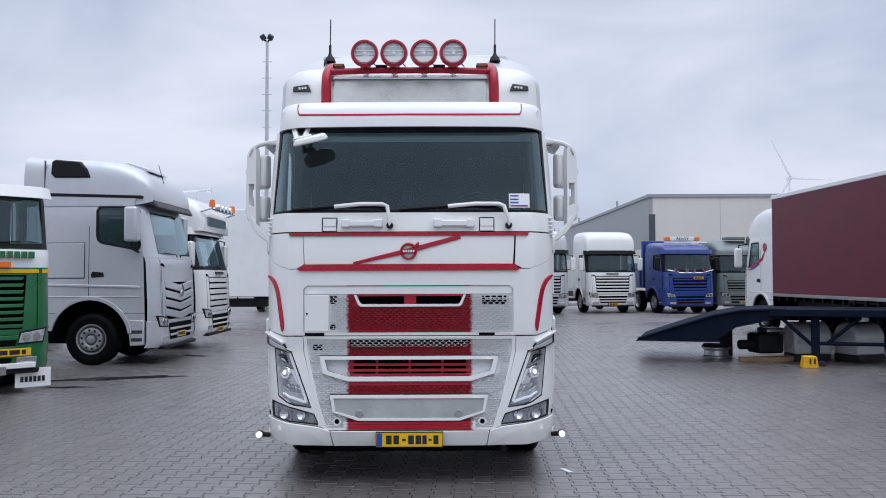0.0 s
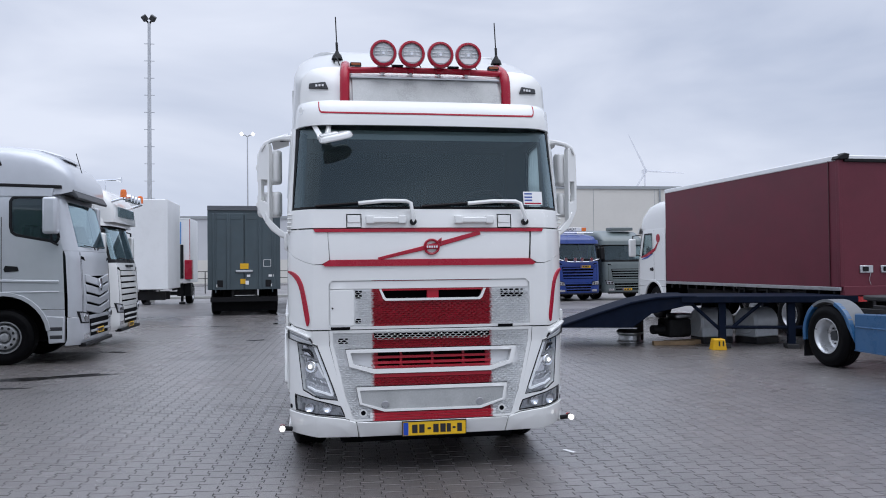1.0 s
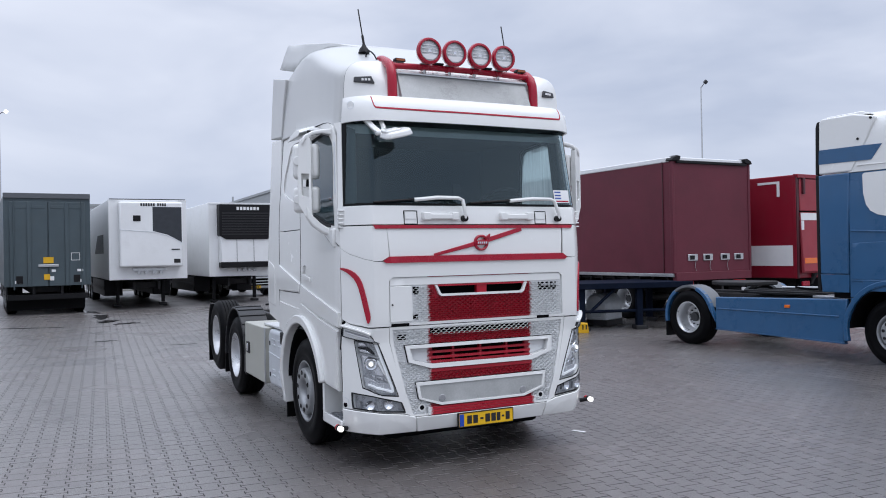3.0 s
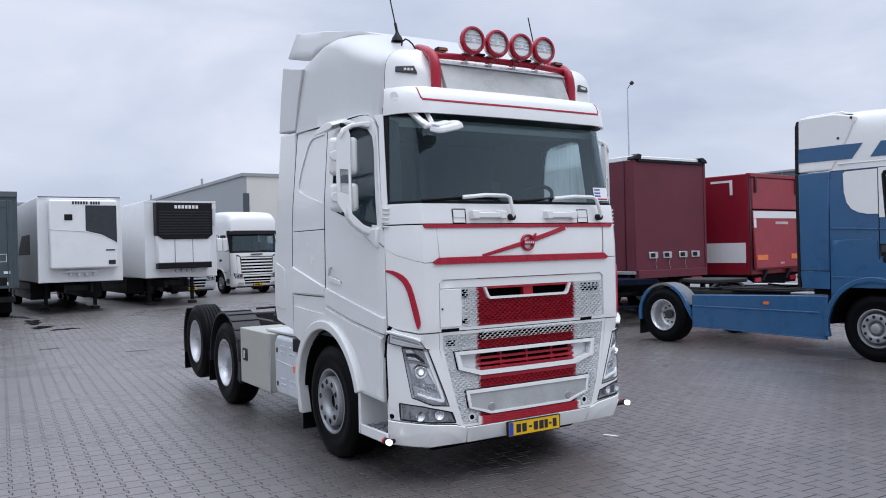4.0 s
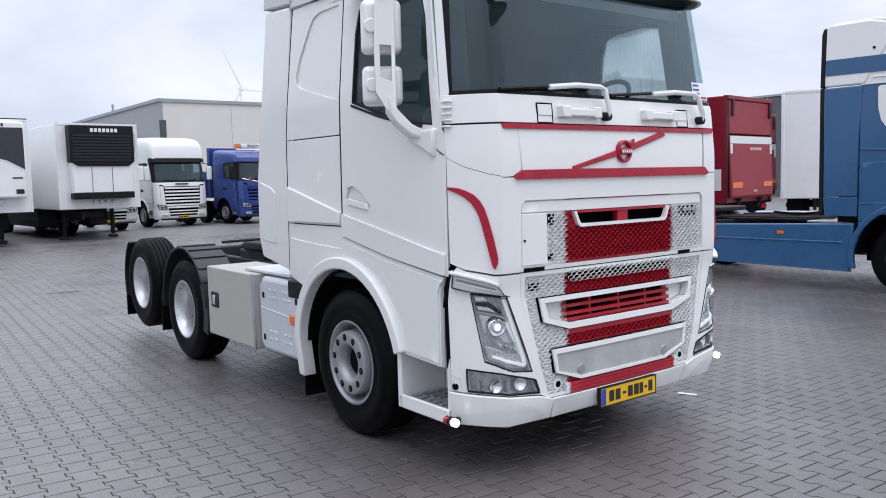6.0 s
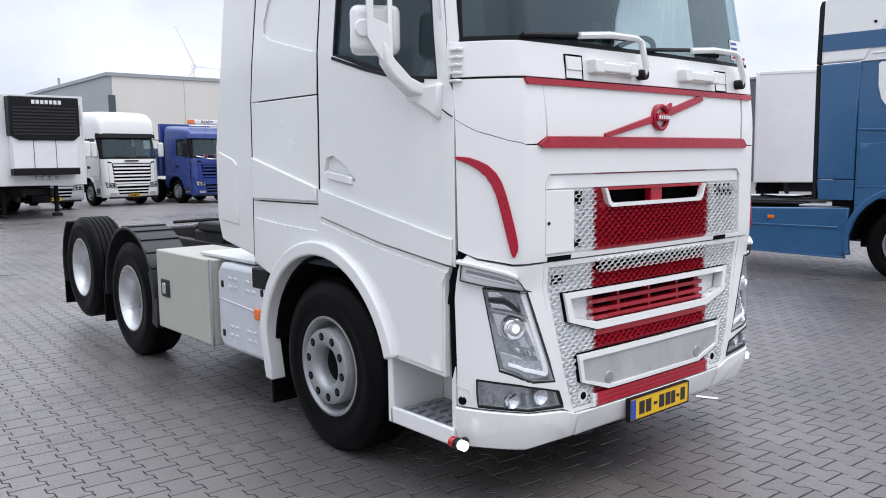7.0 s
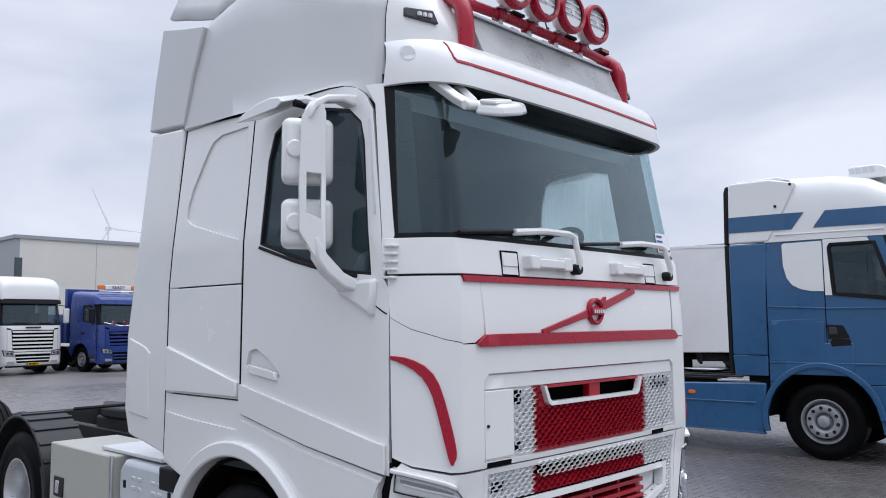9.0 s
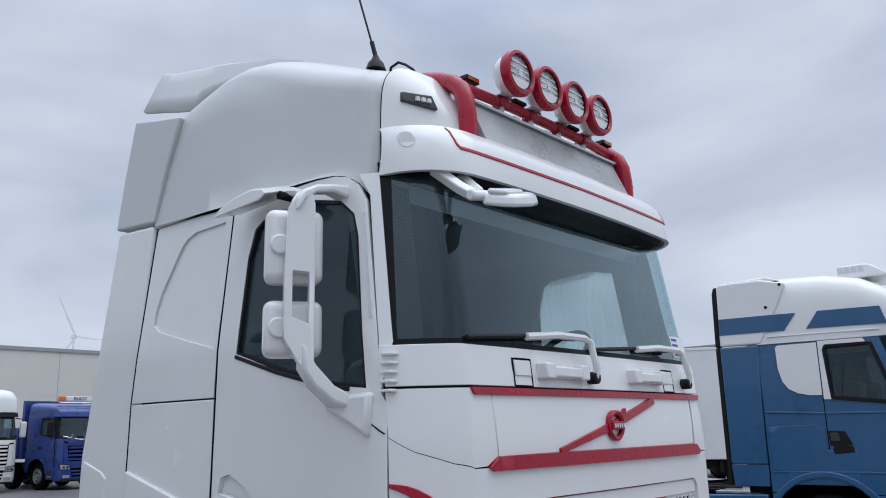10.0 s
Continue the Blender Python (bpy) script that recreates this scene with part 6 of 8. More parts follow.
def hx(pts):
    return [(ax(x), z) for x, z in pts]


def hex_mesh(name, inside, x0, x1, z0, z1, parent, mat, off=0.0, px=0.05, pz=0.018, fill=0.82, label="", deep=-0.007):
    """The ridges of a honeycomb grille, over the part of the front that inside(x, z) admits."""
    bm = bmesh.new()
    r, sx = pz / 1.5, px / math.sqrt(3)
    j, z = 0, z0
    while z <= z1:
        x = x0 + (px / 2 if j % 2 else 0)
        while x <= x1:
            if inside(x, z):
                rings = []
                for q, o in ((1.0, 0.0), (0.9, 0.005), (fill, 0.003), (fill * (0.92 if deep < -0.01 else 0.99), deep)):
                    ring = []
                    for i in range(6):
                        a = radians(30 + 60 * i)
                        ring.append(bm.verts.new(hf(x + q * sx * math.cos(a), z + q * r * math.sin(a), off + o)))
                    rings.append(ring)
                for a, b in zip(rings, rings[1:]):
                    for i in range(6):
                        bm.faces.new((a[i], a[(i + 1) % 6], b[(i + 1) % 6], b[i]))
            x += px
        z += pz
        j += 1
    return tagged(part(name, bm, mat, parent, label, smooth=True, angle=60), kind="stuff")


# bumper in three pieces
panel("bumper_middle", hw, hx([(-0.655, 0.315), (0.655, 0.315), (0.667, 0.445), (-0.667, 0.445)]), M["white"], hero, off=0.012, depth=0.022, bevel=0.006)
for s in (-1, 1):
    panel("bumper_end", hw, hx([(s * 0.66, 0.315), (s * 1.217, 0.335), (s * 1.219, 0.532), (s * 1.0, 0.508), (s * 0.77, 0.478), (s * 0.672, 0.445)]), M["white"], hero, off=0.012, depth=0.022, bevel=0.006)
part("bumper_inner", B(-0.98, 0.98, 0.06, 0.12, 0.33, 0.5), M["black"], hero)
# Black plates and blocks added to keep light off the ground under the lorry.
part("under_tray", B(-0.8, 0.8, 0.12, 0.75, 0.30, 0.46), M["black"], hero)
part("under_shield", B(-0.78, 0.78, 0.35, 2.2, 0.20, 0.36), M["black"], hero, bevel=0.04)
part("cross_tank", B(-0.7, 0.7, 2.2, 4.1, 0.38, 0.66), M["black"], hero, bevel=0.04)
part("chassis_shield", B(-0.72, 0.72, 2.2, 4.1, 0.24, 0.66), M["black"], hero, bevel=0.04)
part("engine_block", B(-0.42, 0.42, 0.75, 2.7, 0.34, 0.95), M["black"], hero, bevel=0.05)
part("gearbox", B(-0.3, 0.3, 2.7, 3.9, 0.42, 0.85), M["steel"], hero, bevel=0.06)
part("drive_shaft", C((0, 3.9, 0.62), (0, 4.6, 0.55), 0.07, 12), M["steel"], hero)

# lower grille
EDGE = [(0.455, 0.69), (0.68, 0.764), (1.09, 0.858), (1.205, 0.862)]     # half width of the lower grille by height


def trapeze(grow, z0=0.455, z1=1.205):
    """The lower grille's outline, widened by grow."""
    side = [(interp(EDGE, z) + grow, z) for z in (z1, 1.09, 0.68, z0)]
    return [(-x, z) for x, z in side[:1]] + side + [(-x, z) for x, z in reversed(side[1:])]


low_out = trapeze(0.0)
f1_out = [(-0.739, 1.053), (0.73, 1.053), (0.70, 0.91), (0.50, 0.848), (-0.506, 0.848), (-0.71, 0.91)]
f1_in = [(-0.697, 1.024), (0.688, 1.024), (0.662, 0.928), (0.488, 0.886), (-0.496, 0.886), (-0.67, 0.928)]
f2_out = [(-0.653, 0.738), (0.643, 0.738), (0.616, 0.596), (0.41, 0.529), (-0.419, 0.529), (-0.626, 0.596)]
f2_in = [(-0.622, 0.71), (0.612, 0.71), (0.594, 0.604), (0.397, 0.549), (-0.406, 0.549), (-0.604, 0.604)]
grille = panel("lower_grille", hf, low_out, M["band"], hero, "white grille with a red band", off=-0.018, depth=0.02, holes=(f1_in, [(-0.5, 1.14), (0.5, 1.14), (0.5, 1.195), (-0.5, 1.195)]), bevel=0)


def in_low(x, z):
    a = abs(x)
    if not 0.47 < z < 1.19 or a > interp(EDGE, z) - 0.035:
        return False
    if 0.84 < z < 1.065 and a < (0.755 if z > 0.91 else 0.525 + (z - 0.848) * 3.6):
        return False
    if 0.52 < z < 0.75 and a < (0.67 if z > 0.596 else 0.44 + (z - 0.529) * 3.3):
        return False
    if (z > 1.128 or 0.80 < z < 0.85 or z < 0.54) and a < 0.515:
        return False
    return math.hypot(a - 0.595, z - 0.52) > 0.045


hex_mesh("grille_mesh", in_low, -0.85, 0.85, 0.475, 1.19, grille, M["band"], off=-0.008)
hex_mesh("open_mesh", lambda x, z: abs(x) < 0.495 and 1.135 < z < 1.205, -0.5, 0.5, 1.14, 1.205, grille, M["white"], off=0.004, fill=0.84, label="open white mesh strip", deep=-0.006)
panel("grille_border", hf, trapeze(0.012, 0.45, 1.215), M["white"], grille, off=-0.002, depth=0.02, holes=(trapeze(-0.018, 0.468, 1.19),), bevel=0.004)
panel("red_bar", hf, [(-0.515, 0.812), (0.515, 0.812), (0.515, 0.843), (-0.515, 0.843)], M["band"], grille, "smooth red bar", off=0.0, depth=0.02, bevel=0.006)
for ring, hole in ((f1_out, f1_in), (f2_out, f2_in)):
    mid = sum(p[1] for p in ring) / len(ring)
    # Black edging that draws the shadow line round each frame.
    panel("frame_gap", hf, [(x + math.copysign(0.0025, x), z + math.copysign(0.0025, z - mid)) for x, z in ring], M["black"], grille, off=0.0015, depth=0.02, holes=(hole,), bevel=0)
panel("upper_frame", hf, f1_out, M["white"], grille, "white grille frame", off=0.016, depth=0.05, holes=(f1_in,), bevel=0.008)
panel("lower_frame", hf, f2_out, M["white"], grille, "white frame of the light box", off=0.016, depth=0.05, holes=(f2_in,), bevel=0.008)
panel("light_box", hf, f2_in, M["acryl"], grille, "scuffed frosted light-box front", off=0.006, depth=0.02, bevel=0)
for x in (-0.41, 0.40):
    part("light_box_bolt", C(hf(x, 0.585, 0.0), hf(x, 0.585, 0.012), 0.034, 20), M["lamphousing"], grille, bevel=0.006)
panel("intake_back", hf, [(-0.72, 0.86), (0.72, 0.86), (0.72, 1.03), (-0.72, 1.03)], M["black"], grille, off=-0.09, depth=0.01, bevel=0)
for s in (-1, 1):
    panel("intake_return", hf, [(s * 0.465, 0.88), (s * 0.5, 0.88), (s * 0.675, 0.92), (s * 0.705, 1.03), (s * 0.465, 1.03)], M["band"], grille, off=-0.045, depth=0.03)
for z in (0.895, 0.933, 0.98):
    panel("intake_slat", hf, [(-0.51, z - 0.011), (0.51, z - 0.011), (0.51, z + 0.011), (-0.51, z + 0.011)], M["band"], grille, off=-0.02, depth=0.05)
for x in (-0.27, 0.0, 0.27):
    panel("intake_strut", hf, [(x - 0.01, 0.87), (x + 0.01, 0.87), (x + 0.01, 1.03), (x - 0.01, 1.03)], M["band"], grille, off=-0.035, depth=0.04)
panel("open_strip_back", hf, [(-0.53, 1.12), (0.53, 1.12), (0.53, 1.21), (-0.53, 1.21)], M["black"], grille, off=-0.06, depth=0.01, bevel=0)
for z in (0.463, 0.486, 0.509):
    panel("chin_rib", hf, [(-0.54, z - 0.0105), (0.54, z - 0.0105), (0.54, z + 0.0105), (-0.54, z + 0.0105)], M["band"], grille, off=0.01, depth=0.02, bevel=0.005)
for s in (-1, 1):
    cap_ = part("tow_eye_cap", C(hf(s * 0.595, 0.52, -0.03), hf(s * 0.595, 0.52, -0.006), 0.036, 20), M["white"], grille, bevel=0.003)
    part("tow_eye", C(hf(s * 0.595, 0.52, -0.012), hf(s * 0.595, 0.52, -0.004), 0.02, 16), M["black"], cap_)
panel("mesh_backing", hf, [(-0.80, 1.10), (-0.72, 1.10), (-0.72, 1.145), (-0.80, 1.145)], M["black"], grille, off=-0.0155, depth=0.003, bevel=0)

# upper grille with its recess
up_recess = [(-0.875, 1.245), (0.855, 1.245), (0.855, 1.60), (0.82, 1.632), (-0.84, 1.632), (-0.875, 1.60)]
panel("nose_panel", hw, [(-1.80, 1.285), (-1.6, 1.25), (-1.25, 1.222), (1.25, 1.222), (1.6, 1.25), (1.80, 1.285), (1.83, 1.885), (1.6, 1.83), (1.3, 1.785), (1.0, 1.765), (-1.0, 1.765), (-1.3, 1.785), (-1.6, 1.83), (-1.83, 1.885)], M["white"], hero, holes=(hx(up_recess),), depth=0.03, bevel=0.0015)
upper = panel("upper_grille", hf, [(-0.885, 1.235), (0.865, 1.235), (0.865, 1.642), (-0.885, 1.642)], M["band"], hero, "white mesh grille with a red band", off=-0.022, depth=0.01,
              holes=([(-0.42, 1.475), (0.43, 1.475), (0.43, 1.555), (-0.42, 1.555)],), bevel=0)
hex_mesh("grille_mesh", lambda x, z: -0.64 < x < 0.825 and 1.255 < z < 1.545 and not (z > 1.45 and abs(x) < 0.47), -0.655, 0.84, 1.25, 1.56, upper, M["band"], off=-0.012)
panel("cover_plate", hf, [(-0.865, 1.255), (-0.665, 1.255), (-0.665, 1.555), (-0.865, 1.555)], M["white"], upper, off=-0.008, depth=0.012)
part("cover_lock", C(hf(-0.845, 1.40, -0.01), hf(-0.845, 1.40, -0.003), 0.008, 10), M["plastic"], upper)
panel("grille_header", hf, [(-0.865, 1.56), (0.845, 1.56), (0.845, 1.625), (-0.865, 1.625)], M["white"], upper, off=-0.01, depth=0.012)
panel("slot_back", hf, [(-0.45, 1.46), (0.46, 1.46), (0.46, 1.56), (-0.45, 1.56)], M["black"], upper, off=-0.10, depth=0.01, bevel=0)
panel("slot_lip", hf, [(-0.455, 1.555), (-0.435, 1.555), (-0.405, 1.49), (-0.39, 1.478), (0.40, 1.478), (0.415, 1.49), (0.445, 1.555), (0.465, 1.555), (0.432, 1.475), (0.41, 1.458), (-0.40, 1.458), (-0.422, 1.475)], M["white"], upper, "white intake lip", off=0.006, depth=0.03, bevel=0.005)
panel("slot_post", hf, [(-0.045, 1.475), (0.055, 1.475), (0.055, 1.555), (-0.045, 1.555)], M["band"], upper, off=-0.014, depth=0.04)
panel("slot_bar", hf, [(-0.42, 1.543), (0.43, 1.543), (0.43, 1.556), (-0.42, 1.556)], M["band"], upper, off=-0.004, depth=0.03)
for x0, x1, z0, z1 in ((0.60, 0.80, 1.475, 1.545), (-0.655, -0.60, 1.48, 1.545), (-0.655, -0.61, 1.27, 1.31)):
    panel("open_mesh_back", hf, [(x0, z0), (x1, z0), (x1, z1), (x0, z1)], M["black"], upper, off=-0.0195, depth=0.002, bevel=0)
for x0, x1 in ((-0.86, -0.70), (0.57, 0.70)):
    panel("grille_foot_gap", hf, [(x0, 1.222), (x1, 1.222), (x1, 1.243), (x0, 1.243)], M["black"], upper, off=0.004, depth=0.01, bevel=0)
for i in range(5):
    part("model_bar", B(0.62 + i * 0.035, 0.645 + i * 0.035, hf(0.7, 1.58).y - 0.006, hf(0.7, 1.58).y + 0.02, 1.512, 1.53), M["alu"], upper)

# bonnet flap, its red bars, the slash and the badge
panel("bonnet_flap", hw, hx([(-0.865, 1.805), (0.855, 1.805), (0.87, 2.045), (-0.88, 2.045)]), M["white"], hero, depth=0.02, bevel=0.005)
for s in (-1, 1):
    panel("bonnet_side", hw, [(s * ax(0.869), 1.806), (s * ax(0.93), 1.772), (s * 1.0, 1.769), (s * 1.3, 1.788), (s * 1.6, 1.833), (s * 1.83, 1.888), (s * 1.83, 2.065), (s * ax(0.884), 2.065)], M["white"], hero, depth=0.02, bevel=0.0015)
panel("scuttle_panel", hw, [(-1.83, 2.075), (1.83, 2.075), (1.84, 2.235), (-1.84, 2.235)], M["white"], hero, depth=0.025, bevel=0.006)
panel("red_bar", hf, [(-0.90, 1.752), (0.885, 1.752), (0.91, 1.768), (0.865, 1.806), (-0.87, 1.806), (-0.925, 1.768)], M["red"], hero, "red trim bar", off=0.016, depth=0.03, bevel=0.006)
panel("red_bar", hf, [(-1.0, 2.068), (-0.985, 2.04), (0.975, 2.04), (0.99, 2.068)], M["red"], hero, "red trim bar", off=0.012, depth=0.025, bevel=0.004)
band("red_slash", hf, [(-0.46, 1.812), (0.0, 1.918), (0.42, 2.032)], [0.012, 0.02, 0.018], M["red"], hero, off=0.012, depth=0.015, label="red diagonal bar")
badge = part("badge", lathe([(0.05, 0.0), (0.05, 0.02), (0.062, 0.026), (0.07, 0.02), (0.07, 0.0)], 32, None, Matrix.Translation(hf(-0.005, 1.912, -0.002)) @ Euler((0, 0, radians(-90))).to_matrix().to_4x4()), M["red"], hero, "round red badge")
part("badge_bar", B(-0.06, 0.05, -0.03, -0.004, 1.894, 1.93), M["red"], badge, bevel=0.004)
for i in range(5):
    part("badge_mark", B(-0.05 + i * 0.02, -0.037 + i * 0.02, -0.033, -0.029, 1.903, 1.921), M["chrome"], badge)
part("badge_pointer", P([(0.035, 1.955), (0.08, 1.955), (0.08, 1.99)], "y", -0.022, 0.0), M["red"], badge)

# corners: red stripes, headlights, fog lights
for s in (-1, 1):
    band("red_stripe", hw, [(s * 1.82, 1.712), (s * 1.74, 1.706), (s * 1.66, 1.696), (s * 1.58, 1.678), (s * 1.50, 1.65), (s * 1.44, 1.613), (s * 1.395, 1.57), (s * 1.355, 1.51), (s * 1.315, 1.44), (s * 1.275, 1.37), (s * 1.24, 1.31), (s * 1.222, 1.282), (s * 1.212, 1.268)],
         [0.007, 0.011, 0.016, 0.021, 0.028, 0.035, 0.04, 0.044, 0.047, 0.05, 0.05, 0.044, 0.026], M["red"], hero, off=0.012, depth=0.02, label="red air-guide stripe")
    lamp = [(1.135, 1.11), (0.972, 1.082), (0.812, 0.634), (1.098, 0.72)]
    fog = [(1.165, 0.672), (1.0, 0.64), (0.88, 0.607), (0.79, 0.58), (0.763, 0.497), (1.0, 0.522), (1.165, 0.542)]
    lx, fx = hx([(s * x, z) for x, z in lamp]), hx([(s * x, z) for x, z in fog])

    def inset(u, v, s=s):
        """A place on the headlight: u from its outer to its inner edge, v from top to bottom."""
        (x0, z0), (x1, z1), (x2, z2), (x3, z3) = lamp
        xa, za, xb, zb = x0 + (x1 - x0) * u, z0 + (z1 - z0) * u, x3 + (x2 - x3) * u, z3 + (z2 - z3) * u
        return s * ax(xa + (xb - xa) * v), za + (zb - za) * v
    brow = [(s * 1.74, 1.222), (s * 1.5, 1.196), (s * 1.3, 1.172), (s * 1.177, 1.152), (s * ax(0.965), 1.09), (s * 1.474, 1.12), (s * 1.74, 1.145)]
    panel("lamp_surround", hw, [(s * ax(0.876), 1.212), (s * 1.25, 1.211), (s * 1.6, 1.24), (s * 1.70, 1.262), (s * 1.76, 1.235), (s * 1.79, 1.19), (s * 1.80, 1.12), (s * 1.82, 1.05), (s * 1.86, 0.54), (s * ax(1.0), 0.514), (s * ax(0.77), 0.486), (s * ax(0.704), 0.46), (s * ax(0.778), 0.68), (s * ax(0.872), 1.09)], M["white"], hero, holes=(lx, fx, brow), depth=0.05, bevel=0.006)
    hl = panel("headlight", hw, lx, M["mirrorlamp"], hero, "lit headlight under clear plastic", off=-0.05, depth=0.01, bevel=0)
    band("headlight_rim", hw, lx + [lx[0]], 0.0055, M["plastic"], hl, off=0.001, depth=0.006, bevel=0)
    panel("grey_baffle", hw, [inset(0.5, 0.02), inset(0.80, 0.02), inset(0.82, 0.26), inset(0.66, 0.26)], M["lamphousing"], hl, off=-0.018, depth=0.03, bevel=0.003)
    band("light_guide", hw, [inset(0.89, 0.02), inset(0.905, 0.4), inset(0.91, 0.8), inset(0.90, 0.91), inset(0.84, 0.935), inset(0.5, 0.925), inset(0.12, 0.91)], [0.013, 0.013, 0.012, 0.011, 0.01, 0.009, 0.007], M["daylight_strip"], hl, off=-0.012, depth=0.03, label="pale daytime light strip")
    panel("lamp_shelf", hw, [inset(0.02, 0.25), inset(0.82, 0.275), inset(0.82, 0.3), inset(0.02, 0.28)], M["lamphousing"], hl, off=-0.012, depth=0.045, bevel=0.002)
    for pts, mt in (([(0.04, 0.05), (0.28, 0.03), (0.36, 0.08), (0.06, 0.12)], "chrome"), ([(0.03, 0.14), (0.35, 0.11), (0.62, 0.235), (0.5, 0.245), (0.3, 0.165), (0.04, 0.175)], "plastic"),
                    ([(0.05, 0.185), (0.3, 0.175), (0.46, 0.24), (0.06, 0.24)], "chrome")):
        panel("lamp_blade", hw, [inset(u, v) for u, v in pts], M[mt], hl, off=-0.026, depth=0.025, bevel=0.003)
    panel("lamp_housing", hw, [inset(u, v) for u, v in ((0.05, 0.31), (0.70, 0.32), (0.82, 0.60), (0.70, 0.65), (0.45, 0.64), (0.08, 0.58))], M["chrome"], hl, off=-0.04, depth=0.02, bevel=0.008)
    panel("side_mirror", hw, [inset(u, v) for u, v in ((0.64, 0.34), (0.78, 0.34), (0.84, 0.62), (0.78, 0.62))], M["lightguide"], hl, off=-0.02, depth=0.02, bevel=0.003)
    px0, pz0 = inset(0.36, 0.45)
    c = hw(px0, pz0, -0.02)
    turn = Euler((0, 0, radians(-90 + s * 24))).to_matrix().to_4x4()
    part("projector", lathe([(0.0, 0.028), (0.008, 0.027), (0.014, 0.024), (0.017, 0.018)], 24, None, Matrix.Translation(c) @ turn), M["lamp_on"], hl, "lit projector lens")
    part("projector_ring", lathe([(0.027, -0.004), (0.034, 0.010), (0.046, 0.014), (0.056, 0.004), (0.062, -0.03)], 28, None, Matrix.Translation(c) @ turn), M["chrome"], hl)
    part("projector_lens", lathe([(0.012, 0.022), (0.02, 0.017), (0.028, 0.006), (0.031, -0.02)], 28, None, Matrix.Translation(c) @ turn), M["lampshell"], hl)
    for i in range(6):
        u = 0.16 + 0.115 * i
        panel("lamp_facet", hw, [inset(u, 0.685 + 0.006 * (i % 2)), inset(u + 0.08, 0.69), inset(u + 0.085, 0.745), inset(u + 0.01, 0.735)], M["chrome" if i % 3 else "lamphousing"], hl, off=-0.03, depth=0.012, bevel=0.003)
    panel("lamp_tray", hw, [inset(0.03, 0.77), inset(0.92, 0.77), inset(0.96, 0.97), inset(0.04, 0.97)], M["mirrorlamp"], hl, off=-0.025, depth=0.02, bevel=0.004)
    cover = panel("lamp_cover", hw, lx, M["lens"], hl, "clear cover", off=0.003, depth=0.004, bevel=0)
    cover.visible_shadow = False
    fg = panel("fog_light", hw, fx, M["mirrorlamp"], hero, "fog light under clear plastic", off=-0.045, depth=0.01, bevel=0)
    for x in (0.89, 1.05):
        c = hf(s * x, 0.572, -0.02)
        part("fog_reflector", lathe([(0.0, -0.012), (0.012, -0.01), (0.03, 0.004), (0.038, 0.01), (0.04, 0.0)], 20, None, Matrix.Translation(c) @ Euler((0, 0, radians(-90 + s * 15))).to_matrix().to_4x4()), M["chrome"], fg)
    for x in (0.865, 0.99, 1.13):
        panel("fog_divider", hw, hx([(s * (x - 0.008), 0.535), (s * (x + 0.008), 0.535), (s * (x + 0.008), 0.60), (s * (x - 0.008), 0.60)]), M["lamphousing"], fg, off=-0.012, depth=0.03, bevel=0.002)
    cover = panel("fog_cover", hw, fx, M["lens"], fg, off=0.002, depth=0.004, bevel=0)
    cover.visible_shadow = False
    band("fog_rim", hw, fx + [fx[0]], 0.005, M["plastic"], fg, off=0.003, depth=0.02)
    br = panel("brow_light", hw, brow, M["lens"], hero, "clear indicator wing over the headlight", off=0.024, depth=0.006, bevel=0)
    br.visible_shadow = False
    panel("brow_body", hw, brow, M["lampshell"], br, off=0.010, depth=0.04, bevel=0)
    band("brow_rim", hw, brow + [brow[0]], 0.002, M["plastic"], br, off=0.024, depth=0.03, bevel=0)
    band("brow_lip", hw, [(s * 1.80, 1.235), (s * 1.66, 1.224), (s * 1.5, 1.206), (s * 1.3, 1.181), (s * 1.17, 1.16)], 0.010, M["white"], br, off=0.034, depth=0.05, bevel=0.006)
    band("brow_guide", hw, [(s * 1.66, 1.175), (s * 1.45, 1.15), (s * 1.2, 1.125), (s * ax(1.0), 1.108)], 0.005, M["lightguide"], br, off=0.016, depth=0.012)
    band("brow_line", hw, [(s * 1.72, 1.205), (s * 1.45, 1.178), (s * 1.19, 1.142)], 0.003, M["lightguide"], br, off=0.016, depth=0.012, bevel=0)
    band("brow_shade", hw, [(s * 1.69, 1.19), (s * 1.45, 1.164), (s * 1.2, 1.134)], 0.007, M["lamphousing"], br, off=0.014, depth=0.01, bevel=0)
    part("towing_hole", C(hw(s * 1.79, 0.565, -0.01), hw(s * 1.79, 0.565, 0.0015), 0.021, 20), M["black"], hero)
    band("corner_seam", hw, [(s * 1.88, 0.64), (s * 1.70, 0.615), (s * 1.69, 0.50)], 0.0025, M["plasticgrey"], hero, off=0.0012, depth=0.003, bevel=0)
    # small lit marker on a stalk under the corner
    mk = part("corner_marker", C((s * 1.19, 0.24, 0.37), (s * 1.27, 0.2, 0.385), 0.02, 10), M["plastic"], hero)
    part("marker_lens", C((s * 1.268, 0.15, 0.385), (s * 1.268, 0.19, 0.385), 0.024, 18), M["led"], mk, "lit white marker", bevel=0.006)
    part("marker_body", C((s * 1.268, 0.19, 0.385), (s * 1.268, 0.215, 0.385), 0.028, 18), M["plastic"], mk)
    part("marker_rear", C((s * 1.268, 0.216, 0.385), (s * 1.268, 0.25, 0.385), 0.027, 18), M["redlens"], mk, "red marker", bevel=0.006)

